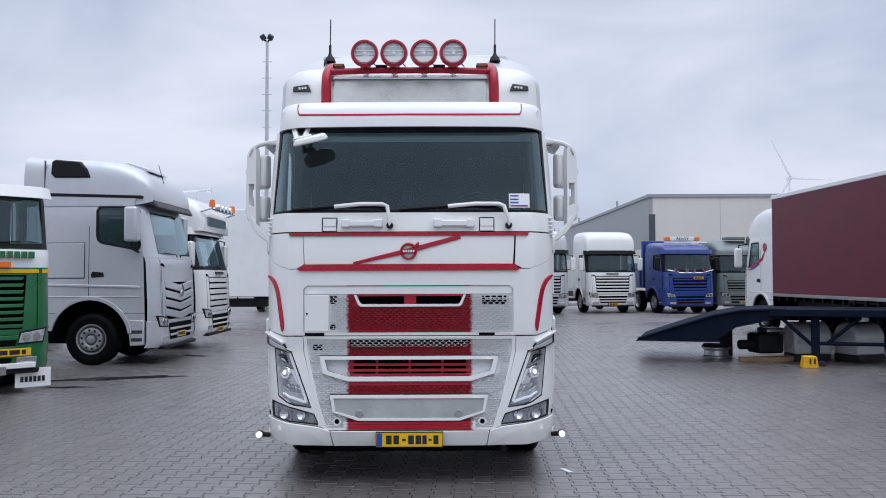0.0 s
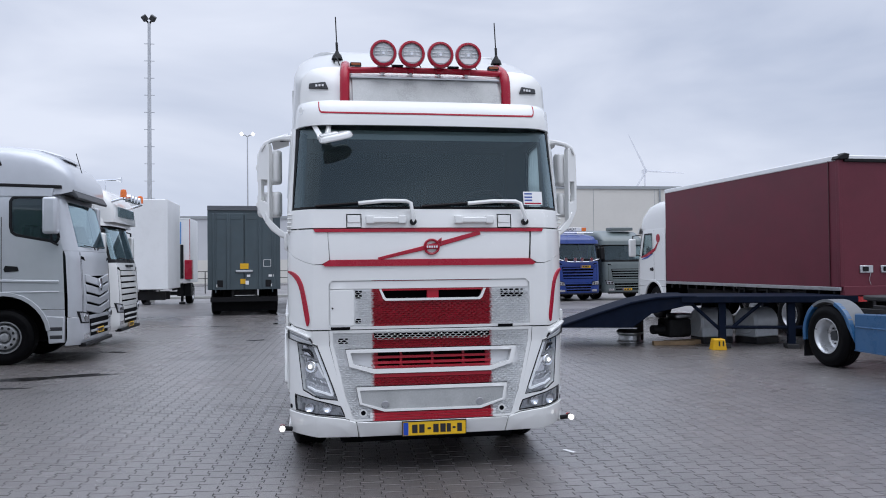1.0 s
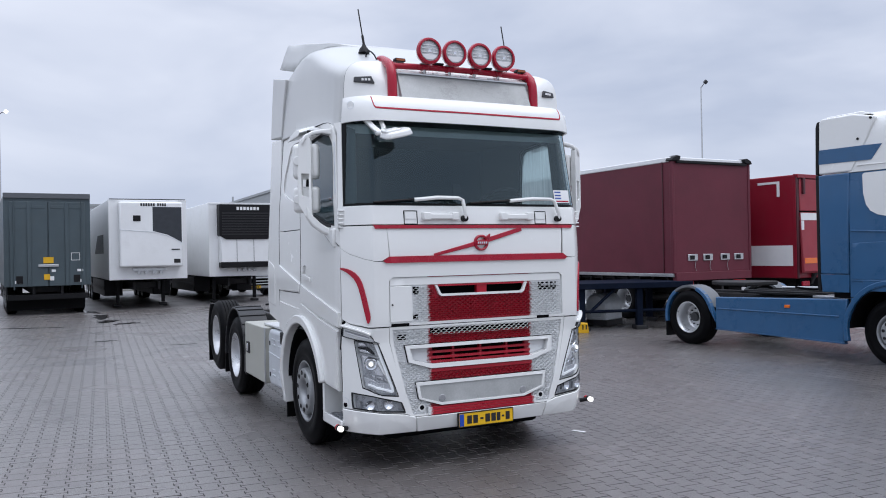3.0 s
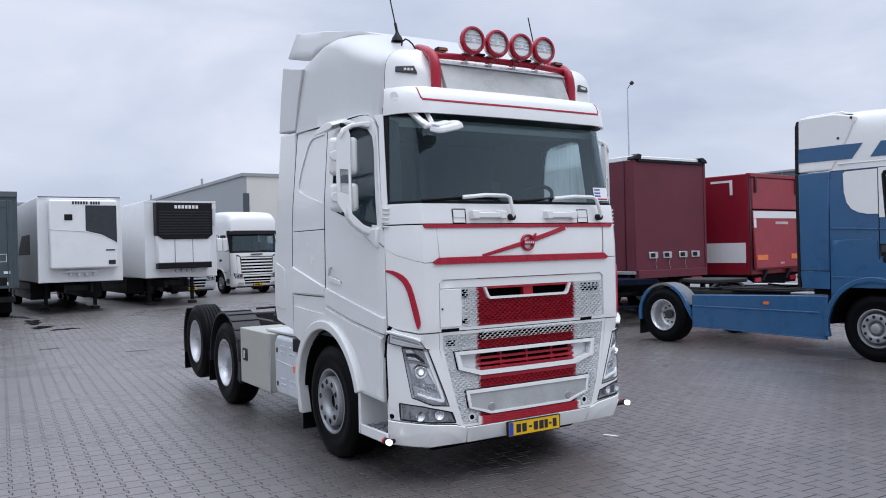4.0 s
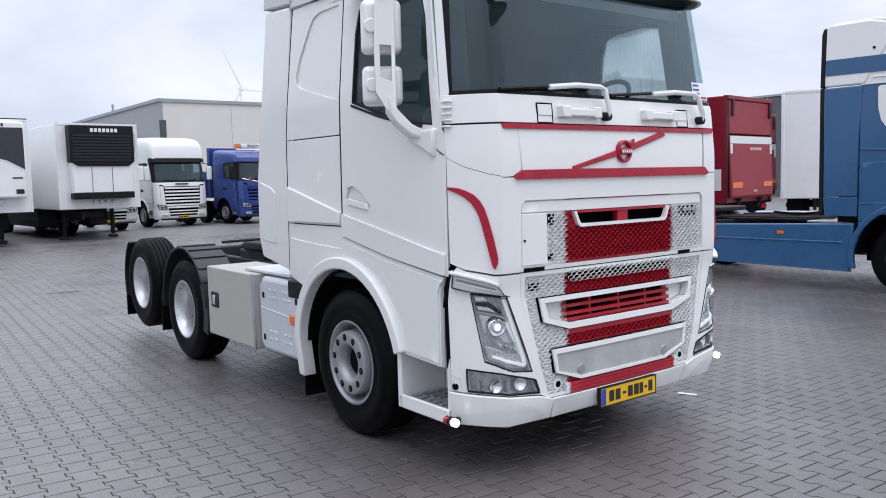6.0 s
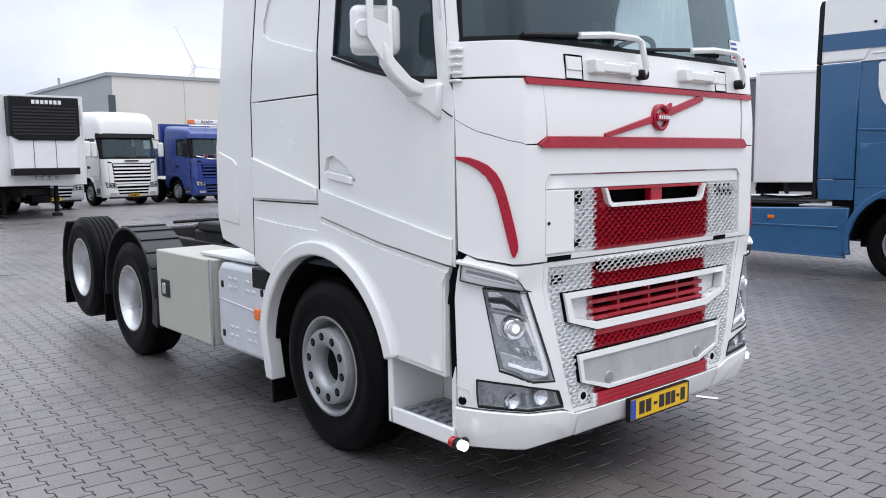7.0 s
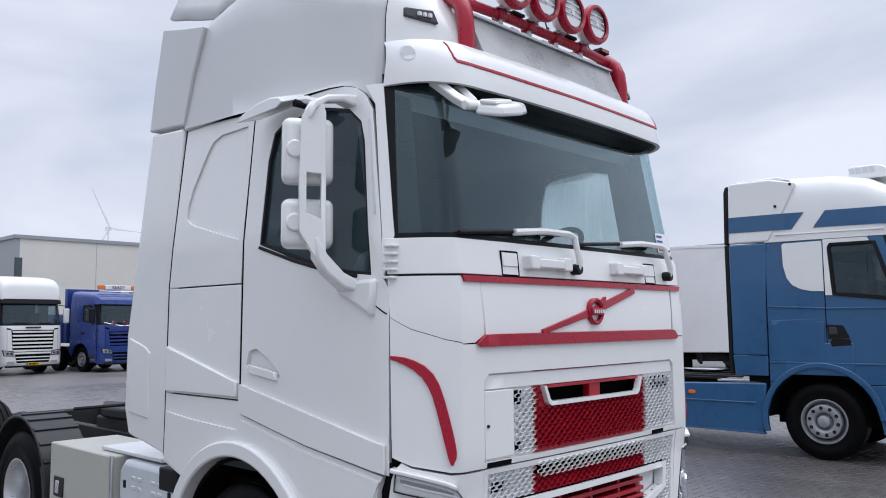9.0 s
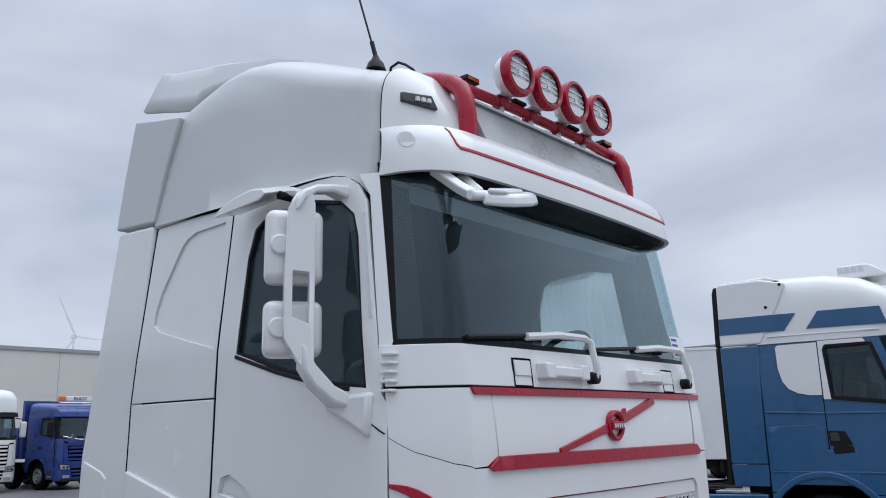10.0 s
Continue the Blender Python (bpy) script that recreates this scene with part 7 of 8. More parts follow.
# number plate with its writing as bars
np_ = part("number_plate", B(-0.27, 0.27, -0.035, -0.012, 0.322, 0.438), M["plate"], hero, "yellow number plate", bevel=0.004)
part("plate_band", B(-0.264, -0.222, -0.0375, -0.035, 0.328, 0.432), M["eublue"], np_)
for a, b in ((-0.19, -0.145), (-0.13, -0.085), (-0.06, -0.03), (-0.01, 0.035), (0.05, 0.095), (0.105, 0.14), (0.155, 0.18), (0.195, 0.235)):
    dash = (b - a) < 0.033
    part("plate_bar", B(a, b, -0.0375, -0.035, 0.372 if dash else 0.345, 0.388 if dash else 0.415), M["ink"], np_)
bm = bmesh.new()
for x0, x1, z0, z1 in ((-0.272, 0.272, 0.318, 0.322), (-0.272, 0.272, 0.438, 0.442), (-0.273, -0.27, 0.318, 0.442), (0.27, 0.273, 0.318, 0.442)):
    B(x0, x1, -0.038, -0.008, z0, z1, bm)
part("plate_holder", bm, M["plastic"], np_)

# windscreen, wipers, scuttle handles, sticker
panel("windscreen", hf, [(-1.18, 2.252), (1.18, 2.252), (1.155, 2.978), (-1.155, 2.978)], M["ws"], hero, "dark windscreen with mist marks", off=-0.012, depth=0.006, bevel=0)
panel("windscreen_seal", hw, hx([(-1.192, 2.238), (1.192, 2.238), (1.178, 3.02), (-1.178, 3.02)]), M["gloss"], hero, off=-0.008, depth=0.02,
      holes=(hx([(-1.176, 2.258), (1.176, 2.258), (1.15, 2.95), (0.7, 2.972), (-0.7, 2.972), (-1.15, 2.95)]),), bevel=0)
for px_, ex_, tx_, bx_ in ((-0.16, -0.19, -0.62, -0.98), (0.82, 0.77, 0.32, -0.08)):
    wp = part("wiper", tube([hf(px_, 2.115, 0.03), hf(px_ + 0.0, 2.16, 0.05), hf(ex_ + 0.01, 2.285, 0.06), hf(ex_ - 0.03, 2.302, 0.055), hf((ex_ + tx_) / 2, 2.305, 0.04), hf(tx_, 2.285, 0.025)], 0.017, 8), M["white"], hero, "white wiper arm")
    part("wiper_pivot", C(hf(px_, 2.125, -0.005), hf(px_, 2.125, 0.05), 0.028, 16), M["plastic"], wp, bevel=0.006)
    part("wiper_blade", tube([hf(ex_ - 0.05, 2.30, 0.012), hf((ex_ + bx_) / 2, 2.292, 0.016), hf(bx_, 2.262, 0.006)], 0.011, 6), M["plastic"], wp, "black wiper blade")
for x0, x1, q0, q1 in ((-0.56, -0.22, -0.72, -0.60), (0.20, 0.54, 0.58, 0.70)):
    yh = hf((x0 + x1) / 2, 2.145).y
    hd = part("grab_handle", B(x0 + 0.05, x1 - 0.05, yh - 0.05, yh - 0.025, 2.118, 2.165), M["white"], hero, bevel=0.008)
    for e0, e1 in ((x0, x0 + 0.07), (x1 - 0.07, x1)):
        part("handle_block", B(e0, e1, yh - 0.052, yh + 0.02, 2.11, 2.178), M["white"], hd, bevel=0.008)
    panel("handle_recess", hf, [(x0 + 0.01, 2.115), (x1 - 0.01, 2.115), (x1 - 0.01, 2.175), (x0 + 0.01, 2.175)], M["white"], hd, off=0.008, depth=0.02)
    bm = bmesh.new()
    fl = panel("scuttle_flap", hf, [(q0 + 0.006, 2.12), (q1 - 0.006, 2.12), (q1 - 0.006, 2.184), (q0 + 0.006, 2.184)], M["white"], hero, off=0.006, depth=0.012)
    band("flap_gap", hf, [(q0, 2.078), (q1, 2.078), (q1, 2.19), (q0, 2.19), (q0, 2.078)], 0.004, M["black"], fl, off=0.0015, depth=0.004, bevel=0)
st = panel("windscreen_sticker", hf, [(0.83, 2.275), (1.005, 2.275), (1.005, 2.395), (0.83, 2.395)], M["sticker"], hero, "white and blue paper sticker", off=-0.008, depth=0.002, bevel=0)
for z, mt in ((2.375, "stickerblue"), (2.345, "stickerblue"), (2.318, "stickerblue"), (2.29, "red")):
    panel("sticker_bar", hf, [(0.84, z - 0.006), (0.91 if mt != "red" else 0.99, z - 0.006), (0.91 if mt != "red" else 0.99, z + 0.006), (0.84, z + 0.006)], M[mt], st, off=-0.006, depth=0.001, bevel=0)

# sun visor with its thin red line
vs = Skin([(2.95, 0.048), (3.0, 0.052), (3.05, 0.06), (3.10, 0.074), (3.15, 0.098), (3.18, 0.13)],
          [(2.95, 1.148), (3.0, 1.148), (3.05, 1.147), (3.12, 1.142), (3.18, 1.13)], 0.32, 0.33, 0.03, 2.0)
visor_map = vs.w
vz = panel("sun_visor", visor_map, [(-1.94, 2.955), (-1.4, 2.955), (1.4, 2.955), (1.94, 2.955), (1.83, 3.178), (-1.83, 3.178)], M["white"], hero, "white sun visor", off=0.0, depth=0.025, du=0.05, dv=0.035, bevel=0.005)
part("visor_top", P([(-1.05, 0.36), (-0.95, 0.24), (-0.7, 0.17), (0.7, 0.17), (0.95, 0.24), (1.05, 0.36)], "z", 3.15, 3.174), M["white"], hero)
part("visor_shelf", P([(-1.13, 0.40), (-1.09, 0.27), (-0.95, 0.15), (-0.75, 0.095), (0.75, 0.095), (0.95, 0.15), (1.09, 0.27), (1.13, 0.40)], "z", 2.965, 3.0), M["plastic"], hero)
for s in (-1, 1):
    part("visor_cap", C(visor_map(s * 1.65, 3.102, -0.004), visor_map(s * 1.65, 3.102, 0.003), 0.034, 24), M["white"], vz, bevel=0.003)
    band("cap_gap", visor_map, [(s * (1.65 + 0.072 * math.cos(k * math.pi / 10)), 3.102 + 0.038 * math.sin(k * math.pi / 10)) for k in range(21)], 0.002, M["plasticgrey"], vz, off=0.0015, depth=0.003, bevel=0)
band("visor_line", visor_map, [(-1.275, 3.17), (-1.25, 3.12), (-1.23, 3.082), (-1.2, 3.066), (-1.1, 3.063), (-0.5, 3.058), (0.5, 3.058), (1.1, 3.063), (1.2, 3.066), (1.23, 3.082), (1.25, 3.12), (1.275, 3.17)], 0.0085, M["red"], vz, off=0.004, depth=0.008, label="thin red line")
# front mirror under the visor
km = part("front_mirror", tube([hf(-1.0, 2.99, -0.01), hf(-0.945, 2.885, 0.07), hf(-0.925, 2.845, 0.12)], 0.03, 4), M["white"], hero, "white front mirror on a forked arm", bevel=0.006)
part("mirror_strut", tube([hf(-0.86, 2.99, 0.0), hf(-0.865, 2.90, 0.08), hf(-0.875, 2.862, 0.12)], 0.026, 4), M["white"], km, bevel=0.006)
part("mirror_hinge", C(hf(-0.955, 2.838, 0.125), hf(-0.83, 2.855, 0.135), 0.024, 12), M["white"], km, bevel=0.006)
at = Matrix.LocRotScale(hf(-0.80, 2.825, 0.21), Euler((radians(14), radians(-14), radians(8))), None)
bm = P([(-0.15, -0.05), (-0.12, -0.085), (0.03, -0.095), (0.115, -0.075), (0.15, -0.01), (0.13, 0.06), (0.05, 0.095), (-0.09, 0.09), (-0.145, 0.05)], "z", -0.02, 0.034)
for v in bm.verts:
    if v.co.z > 0:
        v.co = Vector((v.co.x * 0.86, v.co.y * 0.8, v.co.z + 0.012 * v.co.x))
bmesh.ops.transform(bm, matrix=at, verts=bm.verts)
part("mirror_shell", bm, M["white"], km, bevel=0.018, seg=4)
bm = B(-0.13, 0.02, -0.045, 0.045, 0.028, 0.05)
bmesh.ops.transform(bm, matrix=at, verts=bm.verts)
part("mirror_boss", bm, M["white"], km, bevel=0.012, seg=3)

# roof, light box and lamps
roof_loft("roof_front", [(0.23, 0.72, 2.98, 3.2), (0.26, 0.785, 2.98, 3.31), (0.3, 0.875, 2.98, 3.385), (0.33, 0.955, 2.985, 3.425), (0.35, 1.015, 2.985, 3.455), (0.375, 1.07, 2.99, 3.495), (0.403, 1.105, 3.0, 3.53)], M["white"], hero, ex=0.17, ez=0.34, n=64)
roof_loft("roof_joint", [(0.404, 1.104, 3.0, 3.529), (0.409, 1.105, 3.0, 3.531)], M["black"], hero, ex=0.17, ez=0.34, n=64)


def high_roof(rows, foot, crease):
    """The roof hood: (y, half width, top) along the cab; foot: its lower edge; crease: a soft pressed line along its side."""
    bm = bmesh.new()
    rings = []
    for y, w, zt in rows:
        zb, zs, zc = interp(foot, y), 3.03, interp(crease, y)
        dip = 0.022 * max(0.0, min(1.0, (y - 0.95) / 0.3, (2.12 - y) / 0.12))
        half = [(w + 0.012, zb), (w + 0.004, (zb + zs) / 2)]
        zc = min(zc, zt - 0.10)
        for i in range(6):
            half.append((w - 0.022 * i / 5, zs + (zc - zs) * i / 5))
        x0 = w - 0.022 - dip
        for i in range(1, 25):
            a = math.pi / 2 * i / 24
            half.append((x0 * max(0.0, math.cos(a)) ** 0.62, zc + 0.012 + (zt - zc - 0.012) * math.sin(a) ** 0.62))
        ring = [(-x, z) for x, z in half] + [(x, z) for x, z in reversed(half[:-1])]
        rings.append([bm.verts.new((x, y, z)) for x, z in ring])
    for a, b in zip(rings, rings[1:]):
        for i in range(len(a) - 1):
            bm.faces.new((a[i], a[i + 1], b[i + 1], b[i]))
    bm.faces.new(rings[0])
    bm.faces.new(rings[-1])
    return part("roof", bm, M["roofwhite_shaded"], hero, "white high roof", angle=50)


roof_line = [(0.41, 1.112, 3.545), (0.44, 1.142, 3.562), (0.5, 1.166, 3.59), (0.65, 1.18, 3.65), (0.9, 1.19, 3.76), (1.1, 1.194, 3.845), (1.25, 1.197, 3.895), (1.4, 1.199, 3.905), (1.55, 1.2, 3.88), (1.7, 1.2, 3.835), (1.85, 1.198, 3.785), (2.0, 1.197, 3.745), (2.12, 1.195, 3.70)]
fine = []
for (y0, w0, z0), (y1, w1, z1) in zip(roof_line, roof_line[1:]):
    fine += [(y0 + (y1 - y0) * k / 4, w0 + (w1 - w0) * k / 4, z0 + (z1 - z0) * k / 4) for k in range(4)]
high_roof(fine + [roof_line[-1]], [(0.43, 2.885), (0.47, 2.937), (0.52, 2.974), (0.6, 2.998), (0.72, 3.009), (1.3, 3.015), (2.12, 3.043)],
          [(0.43, 3.30), (0.65, 3.36), (0.9, 3.44), (1.15, 3.55), (1.4, 3.645), (1.55, 3.665), (1.75, 3.65), (1.95, 3.62), (2.12, 3.59)])
part("roof_inner", B(-0.85, 0.85, 0.40, 0.46, 3.0, 3.4), M["black"], hero)
for s in (-1, 1):
    bm = bmesh.new()
    quad = [(0.86, 0.287, 3.305), (1.03, 0.345, 3.318), (1.025, 0.352, 3.365), (0.885, 0.302, 3.372)]
    lo, hi = [bm.verts.new((s * x, y + 0.03, z)) for x, y, z in quad], [bm.verts.new((s * x, y - 0.002, z)) for x, y, z in quad]
    bm.faces.new(hi)
    for i in range(4):
        bm.faces.new((lo[i], lo[(i + 1) % 4], hi[(i + 1) % 4], hi[i]))
    cl = part("cheek_lamp", bm, M["greyplastic"], hero, "small dark lamp with three lights", bevel=0.006)
    for i in range(3):
        x = 0.90 + 0.027 * i
        y = 0.282 + (x - 0.86) / 0.17 * 0.055
        part("cheek_led", B(s * x, s * (x + 0.017), y - 0.002, y + 0.012, 3.33, 3.348), M["lightguide"], cl)
lb = part("roof_light_box", P([(0.165, 3.16), (0.275, 3.405), (0.33, 3.405), (0.36, 3.16)], "x", -0.655, 0.655), M["acryl"], hero, "frosted roof light box", bevel=0.004)
part("light_box_lid", P([(0.262, 3.415), (0.31, 3.45), (0.46, 3.47), (0.46, 3.415)], "x", -0.665, 0.665), M["white"], lb, bevel=0.008)
part("light_box_trim", B(-0.665, 0.665, 0.254, 0.28, 3.404, 3.416), M["alu"], lb)
for x in (-0.28, 0.0, 0.28):
    part("roof_led", B(x - 0.03, x + 0.03, 0.272, 0.30, 3.424, 3.436), M["alu"], lb, bevel=0.003)
    part("roof_led_lens", B(x - 0.02, x + 0.02, 0.27, 0.273, 3.426, 3.434), M["lightguide"], lb)
bar = part("lamp_bar", tube([(-0.71, 0.30, 3.478), (-0.3, 0.295, 3.49), (0.3, 0.295, 3.49), (0.71, 0.30, 3.478)], 0.028, 10), M["red"], hero, "red lamp bar")
for s in (-1, 1):
    part("bar_post", tube([(s * 0.72, 0.235, 3.12), (s * 0.72, 0.235, 3.30), (s * 0.719, 0.245, 3.385), (s * 0.717, 0.27, 3.445), (s * 0.712, 0.32, 3.49), (s * 0.707, 0.40, 3.53), (s * 0.70, 0.50, 3.566), (s * 0.695, 0.56, 3.58)], 0.043, 14), M["red"], bar, "thick red tube")
    mx = s * 0.62
    cap = part("marker_lamp", P([(mx - 0.052, 3.517), (mx - 0.046, 3.546), (mx + 0.046, 3.546), (mx + 0.052, 3.517)], "y", 0.275, 0.335), M["plastic"], bar, "small amber flasher in a dark housing", bevel=0.006)
    part("marker_face", B(mx - 0.04, mx + 0.04, 0.271, 0.276, 3.521, 3.54), M["amber"], cap, "amber lens")
    part("bar_box", B(s * 0.25 - 0.05, s * 0.25 + 0.05, 0.265, 0.315, 3.515, 3.532), M["plastic"], bar, "small black junction box", bevel=0.004)
for x in (-0.385, -0.135, 0.12, 0.37):
    c = Matrix.Translation((x, 0.185, 3.607)) @ Euler((0, 0, radians(-90))).to_matrix().to_4x4()
    lp = part("roof_lamp", lathe([(0.0, -0.095), (0.07, -0.092), (0.092, -0.08), (0.104, -0.05), (0.108, -0.02), (0.11, 0.0)], 36, None, c), M["lampshell"], hero, "round white roof lamp with a red rim")
    part("lamp_rim", lathe([(0.09, 0.02), (0.096, 0.03), (0.112, 0.026), (0.119, 0.0), (0.114, -0.02), (0.1, -0.02)], 36, None, c), M["red"], lp, "red rim")
    part("lamp_reflector", lathe([(0.0, 0.014), (0.05, 0.012), (0.094, 0.006)], 36, None, c), M["lampface"], lp, "clear silvered lens", outward=Vector((0, -1, 0)))
    part("lamp_bulb", lathe([(0.0, 0.02), (0.014, 0.018), (0.018, 0.0)], 12, None, c), M["chrome"], lp)
    for h, cuts in ((0.05, 2), (0.018, 3), (-0.012, 3)):
        ww = math.sqrt(0.088 ** 2 - h * h) * 0.92
        for i in range(cuts):
            x0 = x - ww + 2 * ww * i / cuts
            part("lens_line", B(x0 + 0.006, x0 + 2 * ww / cuts - 0.004, 0.169, 0.175, 3.607 + h - 0.003, 3.607 + h + 0.003), M["lightguide"], lp)
    part("lens_foot", P([(x - 0.078, 3.575), (x + 0.078, 3.578), (x + 0.062, 3.552), (x + 0.03, 3.53), (x - 0.03, 3.53), (x - 0.062, 3.552)], "y", 0.1705, 0.1745), M["lightguide"], lp)
    part("lamp_stalk", P([(0.235, 3.505), (0.215, 3.55), (0.27, 3.56), (0.285, 3.505)], "x", x - 0.022, x + 0.022), M["alu"], lp, bevel=0.005)
    part("lamp_foot", B(x - 0.045, x + 0.045, 0.255, 0.33, 3.507, 3.52), M["alu"], lp, bevel=0.004)
    part("foot_bolt", C((x, 0.29, 3.435), (x, 0.29, 3.466), 0.014, 6), M["alu"], lp)
    part("bar_clamp", B(x - 0.03, x + 0.03, 0.26, 0.33, 3.46, 3.505), M["red"], bar, bevel=0.008)
    part("lamp_cable", tube([(x + 0.05, 0.27, 3.56), (x + 0.09, 0.30, 3.53), (x + 0.10, 0.29, 3.51), (x + 0.06, 0.29, 3.495)], 0.005, 5), M["plastic"], lp)
for s in (-1, 1):
    an = part("antenna", lathe([(0.0, 0.085), (0.014, 0.08), (0.022, 0.06), (0.042, 0.035), (0.054, 0.0), (0, 0)], 16, None, Matrix.Translation((s * 0.765, 0.79, 3.695)) @ Euler((0, radians(-90), 0)).to_matrix().to_4x4()), M["plastic"], hero, "black roof antenna")
    part("whip", C((s * 0.765, 0.79, 3.77), (s * 0.775, 0.90, 4.13), 0.006, 6), M["plastic"], an)
    part("whip_coil", C((s * 0.765, 0.79, 3.77), (s * 0.768, 0.815, 3.86), 0.012, 8), M["plastic"], an)
part("roof_cable", tube([(-0.80, 0.66, 3.60), (-0.795, 0.65, 3.655), (-0.785, 0.61, 3.672), (-0.775, 0.57, 3.65), (-0.765, 0.53, 3.615), (-0.75, 0.5, 3.56)], 0.007, 6), M["plastic"], hero)

# roof spoiler
sp = bmesh.new()
rows = []
for y, w, zt, zb, lean in ((1.16, 0.70, 3.845, 3.832, 0), (1.30, 0.86, 3.898, 3.868, 0), (1.42, 0.93, 3.925, 3.868, 0), (1.566, 0.97, 3.955, 3.845, 0), (1.70, 1.0, 3.985, 3.832, 0), (1.80, 1.02, 4.01, 3.826, 0),
                           (1.90, 1.04, 4.03, 3.812, 0), (1.985, 1.055, 4.045, 3.795, 0), (2.02, 1.06, 4.052, 3.762, 0), (2.2, 1.075, 4.085, 3.80, 0), (2.35, 1.085, 4.11, 3.838, 0), (2.53, 1.095, 4.14, 3.88, -0.08)):
    h = zt - zb
    half = [(w, zb), (w - 0.1 * h, zb + 0.35 * h), (w - 0.2 * h, zb + 0.7 * h), (w - 0.28 * h, zb + 0.94 * h), (w - 0.28 * h - 0.015, zt), (w - 0.3, zt + 0.005), (w * 0.4, zt + 0.01)]
    ring = [(-x, z) for x, z in half] + [(x, z) for x, z in reversed(half)]
    rows.append([sp.verts.new((x, y + lean * (z - zb) / h, z)) for x, z in ring])
for a, b in zip(rows, rows[1:]):
    for i in range(len(a) - 1):
        sp.faces.new((a[i], a[i + 1], b[i + 1], b[i]))
spo = part("roof_spoiler", sp, M["roofwhite_shaded"], hero, "white roof spoiler", angle=28)
thick = spo.modifiers.new("thick", "SOLIDIFY")
thick.thickness, thick.offset = 0.028, -1
for s in (-1, 1):
    part("spoiler_bracket", B(s * 0.9, s * 0.96, 1.9, 2.0, 3.80, 3.98), M["plastic"], spo, bevel=0.01)

# sides
for s in (-1, 1):
    def hside(y, z, o, s=s):
        return hs.s(y, z, o, s)
    win = [(0.375, 2.075), (0.58, 2.095), (0.95, 2.18), (1.26, 2.275), (1.215, 2.72), (1.17, 2.86), (1.10, 2.90), (0.78, 2.925), (0.56, 2.875), (0.47, 2.80), (0.44, 2.70)]
    door_out = [(0.271, 1.205), (0.85, 1.28), (1.415, 1.39), (1.405, 2.3), (1.375, 2.7), (1.35, 3.008), (0.72, 3.003), (0.60, 2.993), (0.52, 2.97), (0.45, 2.92), (0.41, 2.85), (0.325, 2.3), (0.30, 2.06), (0.271, 2.0)]
    dish = [(1.06, 1.60), (1.11, 1.575), (1.33, 1.607), (1.365, 1.65), (1.345, 1.72), (1.28, 1.735), (1.16, 1.685)]
    door = panel("door", hside, door_out, M["white"], hero, holes=(win, dish), depth=0.03, bevel=0.004)
    panel("door_window", hside, win, M["dark_glass" if s < 0 else "misted"], door, "dark door window", off=-0.02, depth=0.005, bevel=0)
    band("window_seal", hside, win + [win[0]], 0.014, M["plastic"], door, off=-0.004, depth=0.025, bevel=0)
    band("window_sill", hside, [(0.47, 2.076), (0.58, 2.086), (0.95, 2.172), (1.262, 2.262)], 0.009, M["plastic"], door, off=0.006, depth=0.03)
    panel("pillar", hside, [(0.315, 2.25), (0.32, 2.07), (0.30, 2.06), (0.265, 2.25), (0.375, 2.97), (0.455, 2.97), (0.40, 2.87)], M["white"], hero, depth=0.02, off=-0.002)
    panel("door_shoulder", hside, [(0.285, 1.213), (0.85, 1.29), (1.408, 1.398), (1.408, 1.545), (0.285, 1.335)], M["white"], door, off=0.018, depth=0.02, bevel=0.016)
    band("pillar_foot_seam", hside, [(0.28, 1.90), (0.36, 1.945), (0.47, 2.0)], 0.0025, M["black"], door, off=0.0012, depth=0.003, bevel=0)
    hd = panel("door_handle", hside, [(1.08, 1.575), (1.335, 1.61), (1.335, 1.652), (1.09, 1.618)], M["white"], door, off=0.014, depth=0.02, bevel=0.008)
    panel("handle_dish", hside, dish, M["white"], door, off=-0.024, depth=0.01, bevel=0)
    band("door_gap", hside, [(1.4225, 1.40), (1.4225, 1.6), (1.412, 2.3), (1.380, 2.7), (1.356, 3.0)], 0.004, M["black"], hero, off=0.0015, depth=0.004, bevel=0)
    band("fairing_seam", hside, [(2.234, 1.09), (2.226, 1.45), (2.216, 2.08), (2.095, 3.04)], 0.003, M["black"], hero, off=0.0015, depth=0.004, bevel=0)
    # below the door and sleeper
    crease = [(0.275, 1.322), (1.415, 1.53), (1.43, 1.455), (2.215, 1.43), (2.235, 1.06), (2.12, 1.0)]
    ar = arch(1.42, 0.52, 0.655, 42, 162, 20)
    panel("wing_panel", hside, [(0.30, 1.201), (0.85, 1.275), (1.415, 1.385)] + [(1.43, 1.455)] + [(2.22, 1.455), (2.235, 1.06)] + ar + [(0.80, 0.69), (0.35, 0.665), (0.338, 1.0), (0.335, 1.12), (0.32, 1.165)], M["white"], hero, depth=0.03, bevel=0.006)
    panel("wing_flare", hside, [(0.31, 1.178), (0.85, 1.252), (1.405, 1.36), (1.44, 1.305), (1.9, 1.325), (2.19, 1.35), (2.215, 1.08)] + arch(1.42, 0.52, 0.68, 42, 162, 20) + [(0.80, 0.715), (0.36, 0.69), (0.348, 1.0), (0.345, 1.12)], M["white"], hero, off=0.011, depth=0.013, bevel=0.010)
    part("corner_gap", P([(0.345, 1.02), (0.315, 1.02), (0.262, 1.19), (0.262, 1.26), (0.285, 1.26), (0.30, 1.19)], "x", s * 1.08, s * 1.205), M["black"], hero, bevel=0.004)
    lip_pts = [(2.105, 0.30), (2.10, 0.62)] + arch(1.42, 0.52, 0.69, 15, 166, 22)
